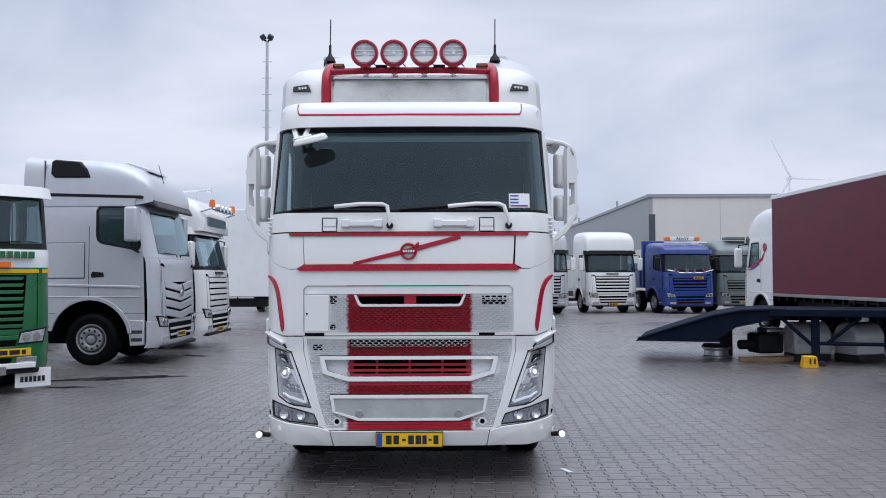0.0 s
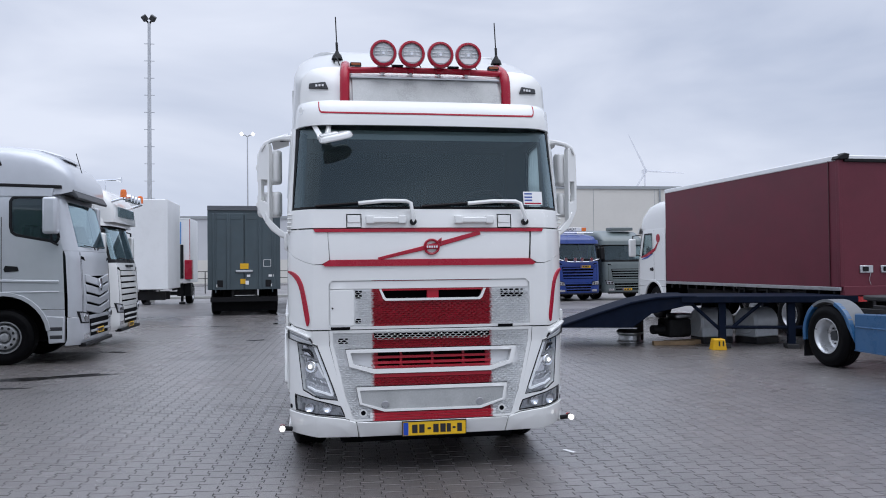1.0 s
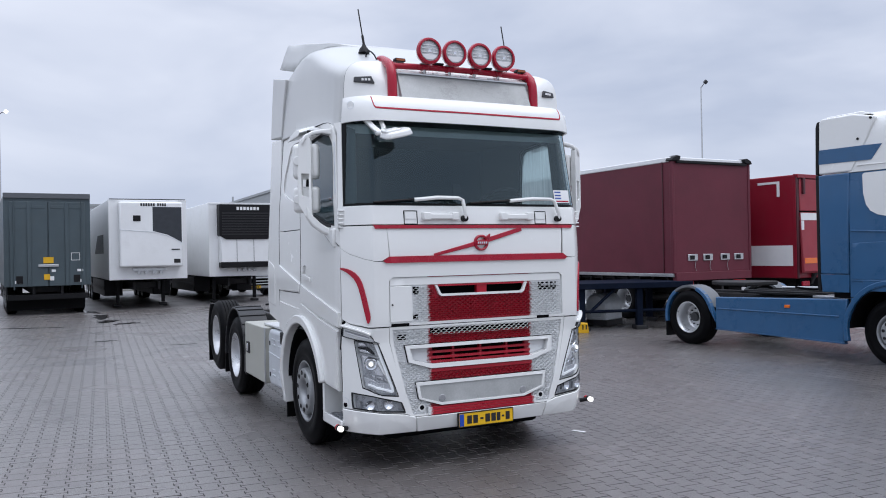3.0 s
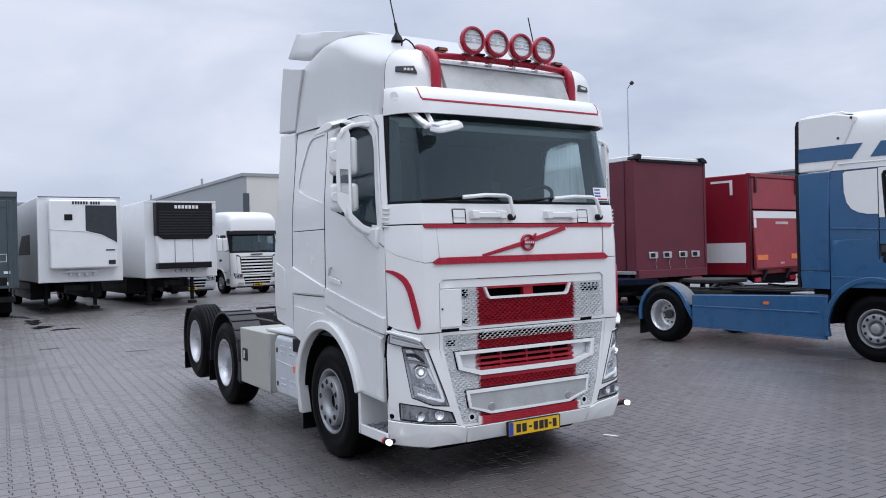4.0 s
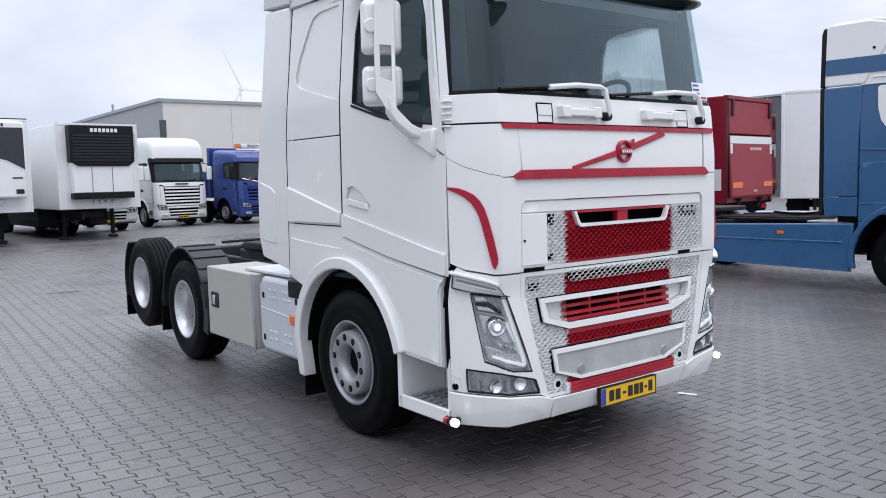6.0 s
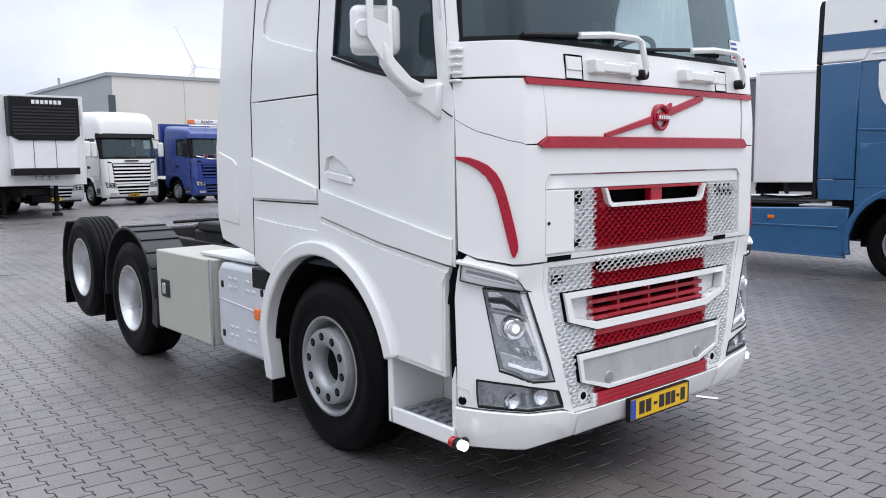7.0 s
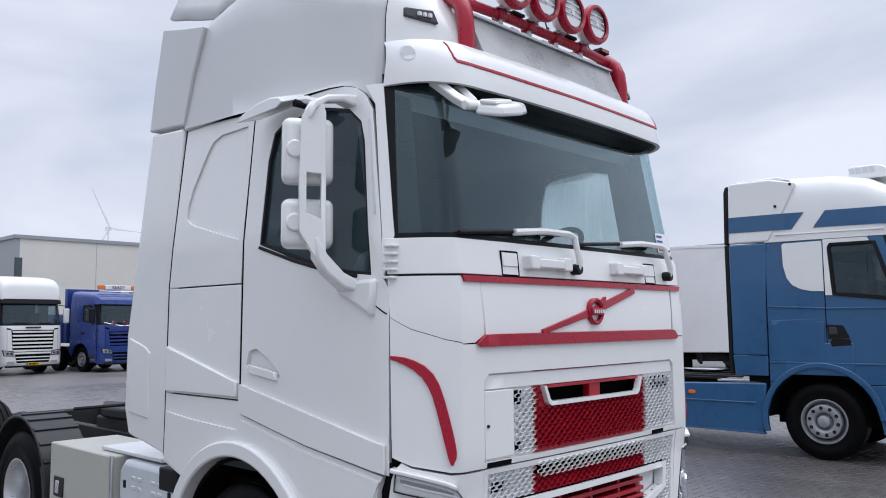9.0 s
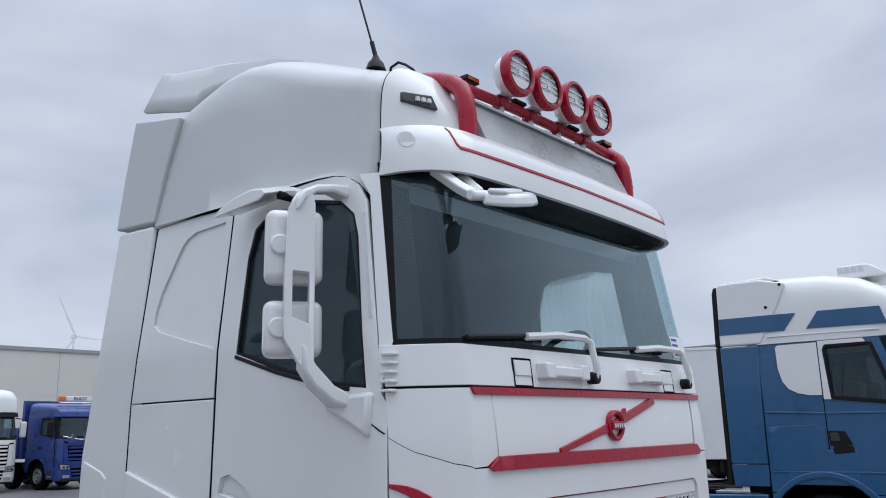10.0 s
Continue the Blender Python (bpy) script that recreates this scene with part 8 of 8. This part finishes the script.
    band("wheel_arch_lip", hside, lip_pts, 0.042, M["white"], hero, off=0.045, depth=0.10, bevel=0.012)
    liner = P(arch(1.42, 0.52, 0.64, 5, 170, 18) + list(reversed(arch(1.42, 0.52, 0.62, 5, 170, 18))), "x", s * 0.80, s * 1.19)
    part("wheel_housing", liner, M["black"], hero)
    part("mud_flap", B(s * 0.86, s * 1.2, 2.09, 2.11, 0.14, 1.0), M["rubber"], hero, "black rubber mud flap")
    part("housing_wall", B(s * 0.78, s * 0.82, 0.75, 2.2, 0.45, 1.3), M["black"], hero)
    # sleeper panels
    dip = [(1.445, 2.315), (1.70, 2.375), (1.98, 2.445), (2.035, 2.485), (2.035, 2.55), (1.985, 2.66), (1.83, 2.87), (1.78, 2.915), (1.70, 2.94), (1.425, 2.945)]
    panel("sleeper_upper", hside, [(1.43, 2.082), (2.207, 2.082), (2.087, 3.044), (1.362, 3.009), (1.385, 2.7), (1.415, 2.4)], M["white"], hero, depth=0.02, bevel=0.008, holes=(dip,))
    panel("sleeper_dip", hside, dip, M["white"], hero, off=-0.012, depth=0.006, bevel=0)
    panel("sleeper_locker", hside, [(1.43, 1.463), (2.218, 1.463), (2.208, 2.074), (1.43, 2.074)], M["white"], hero, depth=0.02, bevel=0.004)
    panel("locker_flare", hside, [(1.437, 1.475), (2.21, 1.475), (2.205, 1.735), (1.437, 1.555)], M["white"], hero, off=0.018, depth=0.02, bevel=0.016)
    # fairings behind the cab
    part("side_fairing", P([(2.242, 1.085), (2.74, 1.17), (2.80, 1.33), (2.785, 1.80), (2.51, 3.075), (2.105, 3.05), (2.226, 2.08)], "x", s * 1.13, s * 1.208), M["white"], hero, bevel=0.018, seg=3)
    panel("fairing_flap", lambda y, z, o, s=s: Vector((s * (1.208 + o), y, z)), [(2.465, 1.285), (2.72, 1.31), (2.735, 1.78), (2.52, 1.725), (2.465, 1.69)], M["white"], hero, off=0.008, depth=0.012, bevel=0.006)
    part("upper_fairing", P([(2.108, 3.068), (2.55, 3.10), (2.49, 3.4), (2.40, 3.745), (2.15, 3.69), (1.90, 3.638), (2.02, 3.35)], "x", s * 1.08, s * 1.206), M["roofwhite_shaded"], hero, bevel=0.012, seg=3)
    # dark gaps behind the panels
    under = [(0.3, 1.1), (2.2, 1.1), (2.2, 1.46), (2.11, 3.06), (0.6, 3.03), (0.47, 2.96), (0.32, 2.3), (0.3, 2.0)]
    panel("inner_side", hside, under, M["interior"], hero, off=-0.035, depth=0.01, holes=([(0.38, 2.06), (0.58, 2.08), (1.275, 2.265), (1.19, 2.88), (1.10, 2.915), (0.78, 2.94), (0.53, 2.87), (0.42, 2.78)],), bevel=0)
    panel("corner_gap", hside, [(0.19, 0.66), (0.33, 0.66), (0.33, 1.32), (0.19, 1.285)], M["black"], hero, off=-0.025, depth=0.01, bevel=0)
    bm = bmesh.new()
    for i in range(5):
        p = hside(0.27, 2.06 + 0.035 * i, 0.004)
        B(p.x - 0.02, p.x + 0.02, p.y - 0.03, p.y + 0.03, p.z - 0.006, p.z + 0.006, bm)
    part("pillar_vents", bm, M["white"], hero, bevel=0.004)
    panel("pillar_trim", hside, [(0.17, 2.27), (0.28, 2.12), (0.42, 2.12), (0.50, 2.7), (0.55, 2.92), (0.42, 2.97), (0.27, 2.9)], M["curtain"], hero, off=-0.04, depth=0.01, bevel=0)
    band("pillar_gutter", hside, [(0.355, 2.35), (0.42, 2.80)], 0.004, M["plasticgrey"], hero, off=0.006, depth=0.012, bevel=0)
    wheel(hero, s * 1.19, 1.425, 0.51, s)
    part("front_axle", C((0, 1.40, 0.51), (s * 0.95, 1.40, 0.51), 0.09, 12), M["steel"], hero)
    # entry step in front of the wheel
    stp = part("entry_step", B(s * 0.86, s * 1.20, 0.32, 0.80, 0.36, 0.40), M["steptread"], hero, "grey cleated entry step", bevel=0.006)
    for i in range(6):
        for j in range(3):
            part("tread_cleat", B(s * (0.92 + 0.09 * j), s * (0.975 + 0.09 * j), 0.36 + 0.07 * i, 0.40 + 0.07 * i, 0.40, 0.412), M["steptread"], stp)
    part("step_edge", B(s * 1.19, s * 1.215, 0.30, 0.80, 0.33, 0.42), M["white"], stp, bevel=0.01)
    part("step_back", B(s * 0.82, s * 0.86, 0.3, 0.82, 0.36, 0.95), M["white"], stp)
    part("step_side", P([(0.77, 0.33), (0.82, 0.33), (0.82, 0.70), (0.78, 0.70)], "x", s * 0.86, s * 1.215), M["white"], stp, bevel=0.01)
    part("step_front", B(s * 0.86, s * 1.19, 0.30, 0.33, 0.36, 0.72), M["white"], stp)
    # mirrors
    def blade(u, z, o, s=s):
        """A place on the mirror arm's face, which is turned 31 degrees outwards: u outwards along it, o out of it."""
        return Vector((s * (1.43 + 0.857 * u + 0.515 * o), 0.527 + 0.515 * u - 0.857 * o, z))
    slot = [(-0.036, 2.325), (0.03, 2.35), (0.03, 2.535), (-0.036, 2.53)]
    arm = panel("mirror_arm", blade, [(-0.058, 2.11), (0.0, 2.17), (0.06, 2.27), (0.062, 2.5), (0.052, 2.79), (0.025, 2.835), (-0.045, 2.85), (-0.056, 2.81)], M["white"], hero, "white two-headed door mirror on a slotted arm",
                depth=0.05, holes=(slot,), bevel=0.008, du=0.3, dv=0.3)
    panel("mirror_arm_back", blade, [(-0.058, 2.11), (0.0, 2.17), (0.06, 2.27), (0.062, 2.5), (0.052, 2.79), (0.025, 2.835), (-0.045, 2.85), (-0.056, 2.81)], M["white"], arm,
          off=-0.05, depth=0.0, holes=(slot,), bevel=0, du=0.3, dv=0.3)

    def strut(name, rows, s=s):
        """A flat-sided bar through cross-sections (x, y, z, half height, half depth)."""
        bm, rings = bmesh.new(), []
        for x, y, z, h, d in rows:
            rings.append([bm.verts.new((s * x, y + a * d, z + b * h)) for a, b in ((-1, -1), (1, -1), (1, 1), (-1, 1))])
        for p, q in zip(rings, rings[1:]):
            for k in range(4):
                bm.faces.new((p[k], p[(k + 1) % 4], q[(k + 1) % 4], q[k]))
        bm.faces.new(rings[0])
        bm.faces.new(rings[-1])
        return part(name, bm, M["white"], arm, bevel=0.012, seg=3)
    strut("upper_arm", ((1.45, 0.545, 2.80, 0.024, 0.03), (1.425, 0.54, 2.845, 0.022, 0.03), (1.36, 0.54, 2.885, 0.018, 0.03), (1.27, 0.545, 2.905, 0.018, 0.035), (1.17, 0.55, 2.905, 0.03, 0.045)))
    strut("lower_arm", ((1.42, 0.535, 2.20, 0.05, 0.03), (1.37, 0.525, 2.125, 0.045, 0.032), (1.29, 0.515, 2.055, 0.035, 0.04), (1.24, 0.51, 2.03, 0.028, 0.07)))
    part("arm_foot", P([(0.33, 2.06), (0.62, 2.05), (0.58, 1.99), (0.45, 1.935), (0.35, 1.885)], "x", s * 1.17, s * 1.25), M["white"], arm, bevel=0.02)
    for z0, z1 in ((2.49, 2.81), (2.195, 2.435)):
        bm = bmesh.new()
        for u, o, e in ((-0.10, -0.06, 0.012), (0.125, -0.06, 0.012), (0.135, -0.16, 0.0), (-0.105, -0.16, 0.0)):
            for z in (z0 + e, z1 - e):
                bm.verts.new(blade(u, z, o))
        v = list(bm.verts)
        for q in ((0, 1, 3, 2), (2, 3, 5, 4), (4, 5, 7, 6), (6, 7, 1, 0), (0, 2, 4, 6), (1, 3, 5, 7)):
            bm.faces.new([v[k] for k in q])
        mh = part("mirror_head", bm, M["white"], arm, bevel=0.035, seg=4)
        panel("mirror_glass", blade, [(-0.08, z0 + 0.03), (0.11, z0 + 0.03), (0.11, z1 - 0.03), (-0.08, z1 - 0.03)], M["chrome"], mh, off=-0.163, depth=0.003, bevel=0, du=0.5, dv=0.5)
        zc = (z0 + z1) / 2
        part("mirror_boss", C(blade(0.075, zc, -0.07), blade(0.075, zc, -0.045), 0.042, 20), M["white"], mh, bevel=0.008)
    shell = P([(0.85, 2.945), (0.88, 2.972), (0.96, 2.985), (1.08, 2.975), (1.2, 2.945), (1.25, 2.918), (1.245, 2.906), (1.1, 2.912), (0.9, 2.922)], "x", s * 1.225, s * 1.375)
    for v in shell.verts:
        v.co.z += 0.32 * (1.375 - abs(v.co.x)) - 0.012
    kerb = part("kerb_mirror", shell, M["white"], hero, "white kerb mirror above the door window", bevel=0.014, seg=3)
    part("kerb_mirror_arm", tube([(s * 1.19, 0.80, 2.95), (s * 1.24, 0.83, 2.962), (s * 1.29, 0.9, 2.955)], 0.024, 8), M["white"], kerb)
    part("kerb_mirror_hinge", C((s * 1.21, 0.85, 2.94), (s * 1.3, 0.85, 2.94), 0.02, 10), M["plastic"], kerb)

# inside the cab
part("cab_floor", B(-1.1, 1.1, 0.3, 2.1, 1.40, 1.46), M["interior"], hero)
part("cab_back", B(-1.15, 1.15, 2.07, 2.12, 1.1, 3.45), M["curtain"], hero)
part("cab_ceiling", B(-1.12, 1.12, 0.5, 2.1, 3.0, 3.03), M["curtain"], hero)
part("cab_header", B(-1.0, 1.0, 0.42, 0.85, 2.9, 3.0), M["curtain"], hero, bevel=0.03)
part("cab_outer_back", B(-1.16, 1.16, 2.13, 2.17, 1.05, 3.45), M["white"], hero)
part("cab_underside", B(-1.0, 1.0, 0.3, 2.15, 0.95, 1.0), M["black"], hero)
part("front_bulkhead", B(-1.0, 1.0, 0.24, 0.3, 0.4, 2.1), M["black"], hero)
dash = P([(0.22, 2.2), (0.36, 2.235), (0.62, 2.20), (0.70, 2.05), (0.70, 1.5), (0.3, 1.5)], "x", -1.1, 1.1)
part("dashboard", dash, M["interior"], hero, bevel=0.03)
sw = part("steering_wheel", bmesh.new(), M["plastic"], hero)
bm = bmesh.new()
bmesh.ops.create_circle(bm, segments=8, radius=0.018, matrix=Matrix.Translation((0.22, 0, 0)) @ Euler((radians(90), 0, 0)).to_matrix().to_4x4())
bmesh.ops.spin(bm, geom=bm.edges[:] + bm.verts[:], cent=(0, 0, 0), axis=(0, 0, 1), angle=2 * math.pi, steps=32, use_merge=True)
B(-0.2, 0.2, -0.03, 0.03, -0.03, 0.0, bm)
bmesh.ops.transform(bm, matrix=Matrix.LocRotScale((0.58, 0.68, 2.29), Euler((radians(-40), 0, 0)), None), verts=bm.verts)
bm.to_mesh(sw.data)
bm.free()
for s in (-1, 1):
    part("pillar_lining", P([(0.34, 2.25), (0.48, 2.25), (0.59, 2.9), (0.45, 2.9)], "x", s * 1.10, s * 1.14), M["greyplastic"], hero, "dark grey pillar lining", bevel=0.01)
holder = part("phone_holder", B(-0.075, 0.005, 0.385, 0.40, 2.31, 2.455), M["plastic"], hero, "dark phone in a holder on the dashboard", bevel=0.008)
part("holder_stalk", tube([(-0.035, 0.42, 2.2), (-0.035, 0.405, 2.27), (-0.035, 0.40, 2.36)], 0.012, 8), M["plastic"], holder)
for x in (-0.6, 0.6):
    seat = part("cab_seat", B(x - 0.25, x + 0.25, 1.25, 1.72, 1.6, 1.75), M["seat"], hero, bevel=0.05, seg=3)
    part("seat_back", P([(1.62, 1.72), (1.75, 1.72), (1.86, 2.1), (1.74, 2.12)], "x", x - 0.22, x + 0.22), M["seat"], seat, bevel=0.05, seg=3)

# chassis behind the cab
for s in (-1, 1):
    part("frame_rail", B(s * 0.38, s * 0.46, 0.5, 6.9, 0.68, 0.96), M["steel"], hero, bevel=0.01)
    box_ = part("tool_box", B(s * 0.72, s * 1.225, 2.92, 3.94, 0.375, 1.01), M["beige"], hero, "stone-grey side tool box", bevel=0.012)
    part("box_lock", B(s * 1.222, s * 1.236, 3.68, 3.84, 0.64, 0.78), M["steel"], box_, "dark box lock", bevel=0.006)
    part("lock_paddle", B(s * 1.234, s * 1.246, 3.73, 3.79, 0.665, 0.755), M["chrome"], box_, bevel=0.004)
    part("box_edge", B(s * 1.215, s * 1.23, 2.915, 2.945, 0.37, 1.015), M["alu"], box_, bevel=0.004)
    tk = part("silencer_cover", P([(2.14, 0.47), (2.20, 0.385), (2.80, 0.385), (2.87, 0.45), (2.87, 0.93), (2.80, 1.0), (2.22, 1.0), (2.14, 0.90)], "x", s * 0.72, s * 1.20), M["plasticgrey"], hero, "silver-grey silencer cover with raised pads", bevel=0.035, seg=3)
    part("cover_rib", P([(2.17, 0.70), (2.84, 0.74), (2.84, 0.75), (2.17, 0.712)], "x", s * 1.19, s * 1.206), M["plasticgrey"], tk, bevel=0.004)
    for y in (2.32, 2.4, 2.58, 2.66):
        for z in (0.5, 0.56, 0.84, 0.9):
            part("cover_pad", B(s * 1.19, s * 1.205, y - 0.025, y + 0.025, z - 0.012, z + 0.012), M["plasticgrey"], tk, bevel=0.005)
    for y, z in ((2.2, 0.5), (2.2, 0.85), (2.78, 0.5), (2.78, 0.85)):
        part("cover_bolt", B(s * 1.19, s * 1.206, y - 0.018, y + 0.018, z - 0.025, z + 0.025), M["plastic"], tk, bevel=0.006)
    part("side_marker", B(s * 1.19, s * 1.216, 2.225, 2.30, 0.665, 0.74), M["orange"], tk, "orange side marker", bevel=0.008)
    part("cover_bracket", B(s * 0.9, s * 1.206, 2.1, 2.325, 0.875, 1.01), M["plastic"], hero, bevel=0.01)
    # rear wheels and their guards
    for wy, wz in ((4.68, 0.51), (6.05, 0.66)):
        wheel(hero, s * 1.19, wy, wz, s, True)
        part("axle", C((0, wy, wz), (s * 0.95, wy, wz), 0.1, 14), M["steel"], hero)
    g = part("mudguard", P(arch(4.68, 0.53, 0.62, -5, 175, 26) + list(reversed(arch(4.68, 0.53, 0.595, -5, 175, 26))), "x", s * 0.86, s * 1.21), M["guard"], hero, "black plastic mudguard", bevel=0.008)
    for k in range(9):
        a = radians(38 + 14 * k)
        c = Vector((0, 4.68 + 0.624 * math.cos(a), 0.53 + 0.624 * math.sin(a)))
        bm = bmesh.new()
        bmesh.ops.create_cube(bm, size=1, matrix=Matrix.LocRotScale((s * 1.03, c.y, c.z), Euler((a - math.pi / 2, 0, 0)), (0.34, 0.035, 0.014)))
        part("guard_rib", bm, M["guard"], g, bevel=0.004)
    part("guard_skirt", P(arch(4.68, 0.53, 0.62, 150, 200, 10) + list(reversed(arch(4.68, 0.53, 0.50, 150, 200, 10))), "x", s * 0.98, s * 1.19), M["guard"], g, bevel=0.01)
    g2 = part("mudguard", P(arch(6.05, 0.66, 0.60, -20, 50, 10) + list(reversed(arch(6.05, 0.66, 0.575, -20, 50, 10))), "x", s * 0.86, s * 1.21), M["guard"], hero, "black plastic rear mudguard", bevel=0.008)
    part("flap", B(s * 0.88, s * 1.2, 5.36, 5.38, 0.2, 0.6), M["rubber"], g)
    part("flap", B(s * 0.88, s * 1.2, 6.63, 6.65, 0.22, 0.6), M["rubber"], g2)
part("catwalk", B(-1.15, 0.62, 2.4, 3.25, 1.015, 1.04), M["pale_alu"], hero, "pale chequered catwalk plate", bevel=0.006)
part("fifth_wheel", P([(-0.45, 4.2), (0.45, 4.2), (0.48, 4.8), (0.22, 5.35), (0.05, 4.9), (-0.05, 4.9), (-0.22, 5.35), (-0.48, 4.8)], "z", 1.06, 1.15), M["steel"], hero, "greasy fifth wheel coupling", bevel=0.02)
part("fifth_wheel_base", B(-0.44, 0.44, 4.4, 5.0, 0.9, 1.06), M["steel"], hero, bevel=0.02)
part("rear_beam", B(-0.6, 0.6, 6.8, 6.9, 0.6, 0.95), M["steel"], hero, bevel=0.02)
for k, (x, y) in enumerate(((-0.25, 3.3), (-0.05, 3.4), (0.15, 3.3), (0.3, 3.45))):
    part("air_line", tube([(x, 2.3, 1.5), (x, 2.7, 1.25 - 0.04 * k), (x + 0.1, y, 1.1), (x + 0.05, y + 0.5, 1.12)], 0.016, 6), M["plastic"], hero)
part("rear_light_bar", tube([(-0.8, 4.6, 1.17), (-0.3, 4.3, 1.2), (0.4, 4.4, 1.18)], 0.015, 6), M["plastic"], hero)


# ---- wet patches and marks on the paving ----
def patch(m, w, h, seed, label, mat="puddle", name="wet_patch", z=0.004):
    rnd = random.Random(seed)
    bm = bmesh.new()
    ring = []
    for i in range(28):
        a = 2 * math.pi * i / 28
        r = 1 + 0.28 * math.sin(2 * a + seed) + 0.2 * math.sin(5 * a + 2 * seed) + rnd.uniform(-0.12, 0.12)
        ring.append(bm.verts.new((w * r * math.cos(a), h * r * math.sin(a), 0)))
    bm.faces.new(ring)
    ob = finish(name, bm, M[mat], smooth=False)
    ob.matrix_basis = m @ Matrix.Translation((0, 0, z))
    return tagged(ob, label, "puddle", "wet patches on the paving", "stuff")


for k, (x, y, w, h, r) in enumerate(((-4.15, 24.42, 0.85, 0.1, -19), (-2.5, 30.4, 0.25, 0.8, 10), (-2.25, 27.5, 0.26, 0.85, 0), (-2.2, 25.4, 0.28, 0.45, 0), (-1.75, 24.3, 0.28, 0.32, -10),
                                     (-2.6, 19.55, 0.2, 0.12, 10), (-1.15, 17.83, 0.22, 0.08, 0), (-5.4, 17.55, 0.36, 0.12, -18))):
    patch(pose(x, y, 0, 0, 0, r), w, h, k + 3, "dark wet patch on the paving")
for k, (x, y, w, h) in enumerate(((-5.9, 12.5, 0.35, 0.12), (-5.6, 13.6, 0.9, 0.25))):
    patch(pose(x, y, 0, 0, 0, 20 * k), w, h, k + 20, "dark wet patch beside the green lorry")
mark = finish("paint_mark", B(-0.075, 0.075, -0.022, 0.022, 0, 0.003), M["sticker"])
mark.matrix_basis = pose(1.09, 7.03, 0.003, 0, 0, -66)
tagged(mark, "short white paint mark on the paving", "paint mark")


# ---- paving stones: flared blocks that lock into one another ----
PX, PY = 0.162, 0.205
STONE = [(0.094, -0.0995), (0.094, -0.0643), (0.066, -0.0383), (0.066, 0.0383), (0.094, 0.0643), (0.094, 0.0995)]
STONE = STONE + [(-x, y) for x, y in reversed(STONE)]
STONE = [(x - math.copysign(0.002, x), y * 0.99) for x, y in STONE]
RINGS = ((1.0, -0.03), (1.0, -0.005), (0.975, 0.0))


def stone_data():
    verts = [(x * k, y * k, z) for k, z in RINGS for x, y in STONE]
    n = len(STONE)
    faces = [tuple(range(2 * n, 3 * n))]
    for r in range(2):
        faces += [(r * n + i, r * n + (i + 1) % n, (r + 1) * n + (i + 1) % n, (r + 1) * n + i) for i in range(n)]
    return verts, faces


sv, sf = stone_data()
stone_mesh = bpy.data.meshes.new("paving_stone")
stone_mesh.from_pydata(sv, [], sf)
stone_mesh.materials.append(M["stone"])
rnd = np.random.RandomState(5)
TILT = math.tan(radians(3.0))
ci = np.arange(-30, int((PAVE_X[1] - PAVE_X[0]) / PX) + 30)
cj = np.arange(-2, int((PAVE_Y[1] - PAVE_Y[0]) / PY) + 3)
gi, gj = [a.ravel() for a in np.meshgrid(ci, cj, indexing="ij")]
sy = PAVE_Y[0] + gj * PY + np.where(gi % 2 == 1, PY / 2, 0.0)
sx = PAVE_X[0] + gi * PX + TILT * (sy - 8)
keep = (sx > PAVE_X[0]) & (sx < PAVE_X[1]) & (sy > PAVE_Y[0]) & (sy < PAVE_Y[1])
sx, sy = sx[keep], sy[keep]
cnt = len(sx)
sz, ra, rb, rc = rnd.uniform(0.0, 0.0014, cnt), rnd.uniform(-0.006, 0.006, cnt), rnd.uniform(-0.006, 0.006, cnt), np.radians(rnd.uniform(-0.7, 0.7, cnt) - 3.0)
near = np.flatnonzero((sx > -4.35) & (sx < -2.0) & (sy > 7.0) & (sy < 11.2))[:300]
for i in near:
    ob = new("paving_stone", stone_mesh)
    ob.parent = ground
    ob.matrix_basis = Matrix.Translation((sx[i], sy[i], sz[i])) @ Euler((ra[i], rb[i], rc[i])).to_matrix().to_4x4()
far = np.setdiff1d(np.arange(cnt), near)
base = np.array(sv)
c_, s_ = np.cos(rc[far])[:, None], np.sin(rc[far])[:, None]
vx = base[None, :, 0] * c_ - base[None, :, 1] * s_
vy = base[None, :, 0] * s_ + base[None, :, 1] * c_
vz_ = base[None, :, 2] + ra[far][:, None] * vy - rb[far][:, None] * vx + sz[far][:, None]
rest_v = np.stack((vx + sx[far][:, None], vy + sy[far][:, None], vz_), -1).reshape(-1, 3)
nv = len(sv)
rest_f = [tuple(k + q for q in f) for k in range(0, len(far) * nv, nv) for f in sf]
M["stone_rest"] = wet(shader("wet_concrete_pavers", **STONE_LOOK), 1.0, 0.32)
n_, k_ = M["stone_rest"].node_tree.nodes, M["stone_rest"].node_tree.links
geo, mr_, mx_ = n_.new("ShaderNodeNewGeometry"), n_.new("ShaderNodeMapRange"), n_.new("ShaderNodeMix")
mr_.inputs["To Min"].default_value, mr_.inputs["To Max"].default_value = 0.9, 1.1
mx_.data_type, mx_.blend_type = "RGBA", "MULTIPLY"
mx_.inputs["Factor"].default_value = 1
bs_ = n_["Principled BSDF"]
k_.new(geo.outputs["Random Per Island"], mr_.inputs["Value"])
k_.new(bs_.inputs["Base Color"].links[0].from_socket, mx_.inputs["A"])
k_.new(mr_.outputs["Result"], mx_.inputs["B"])
k_.new(mx_.outputs["Result"], bs_.inputs["Base Color"])
rest = bpy.data.meshes.new("paving_stones")
rest.from_pydata(rest_v.tolist(), [], rest_f)
rest.materials.append(M["stone_rest"])
pavers = new("paving_stones", rest)
pavers.parent = ground
tagged(pavers, kind="stuff")
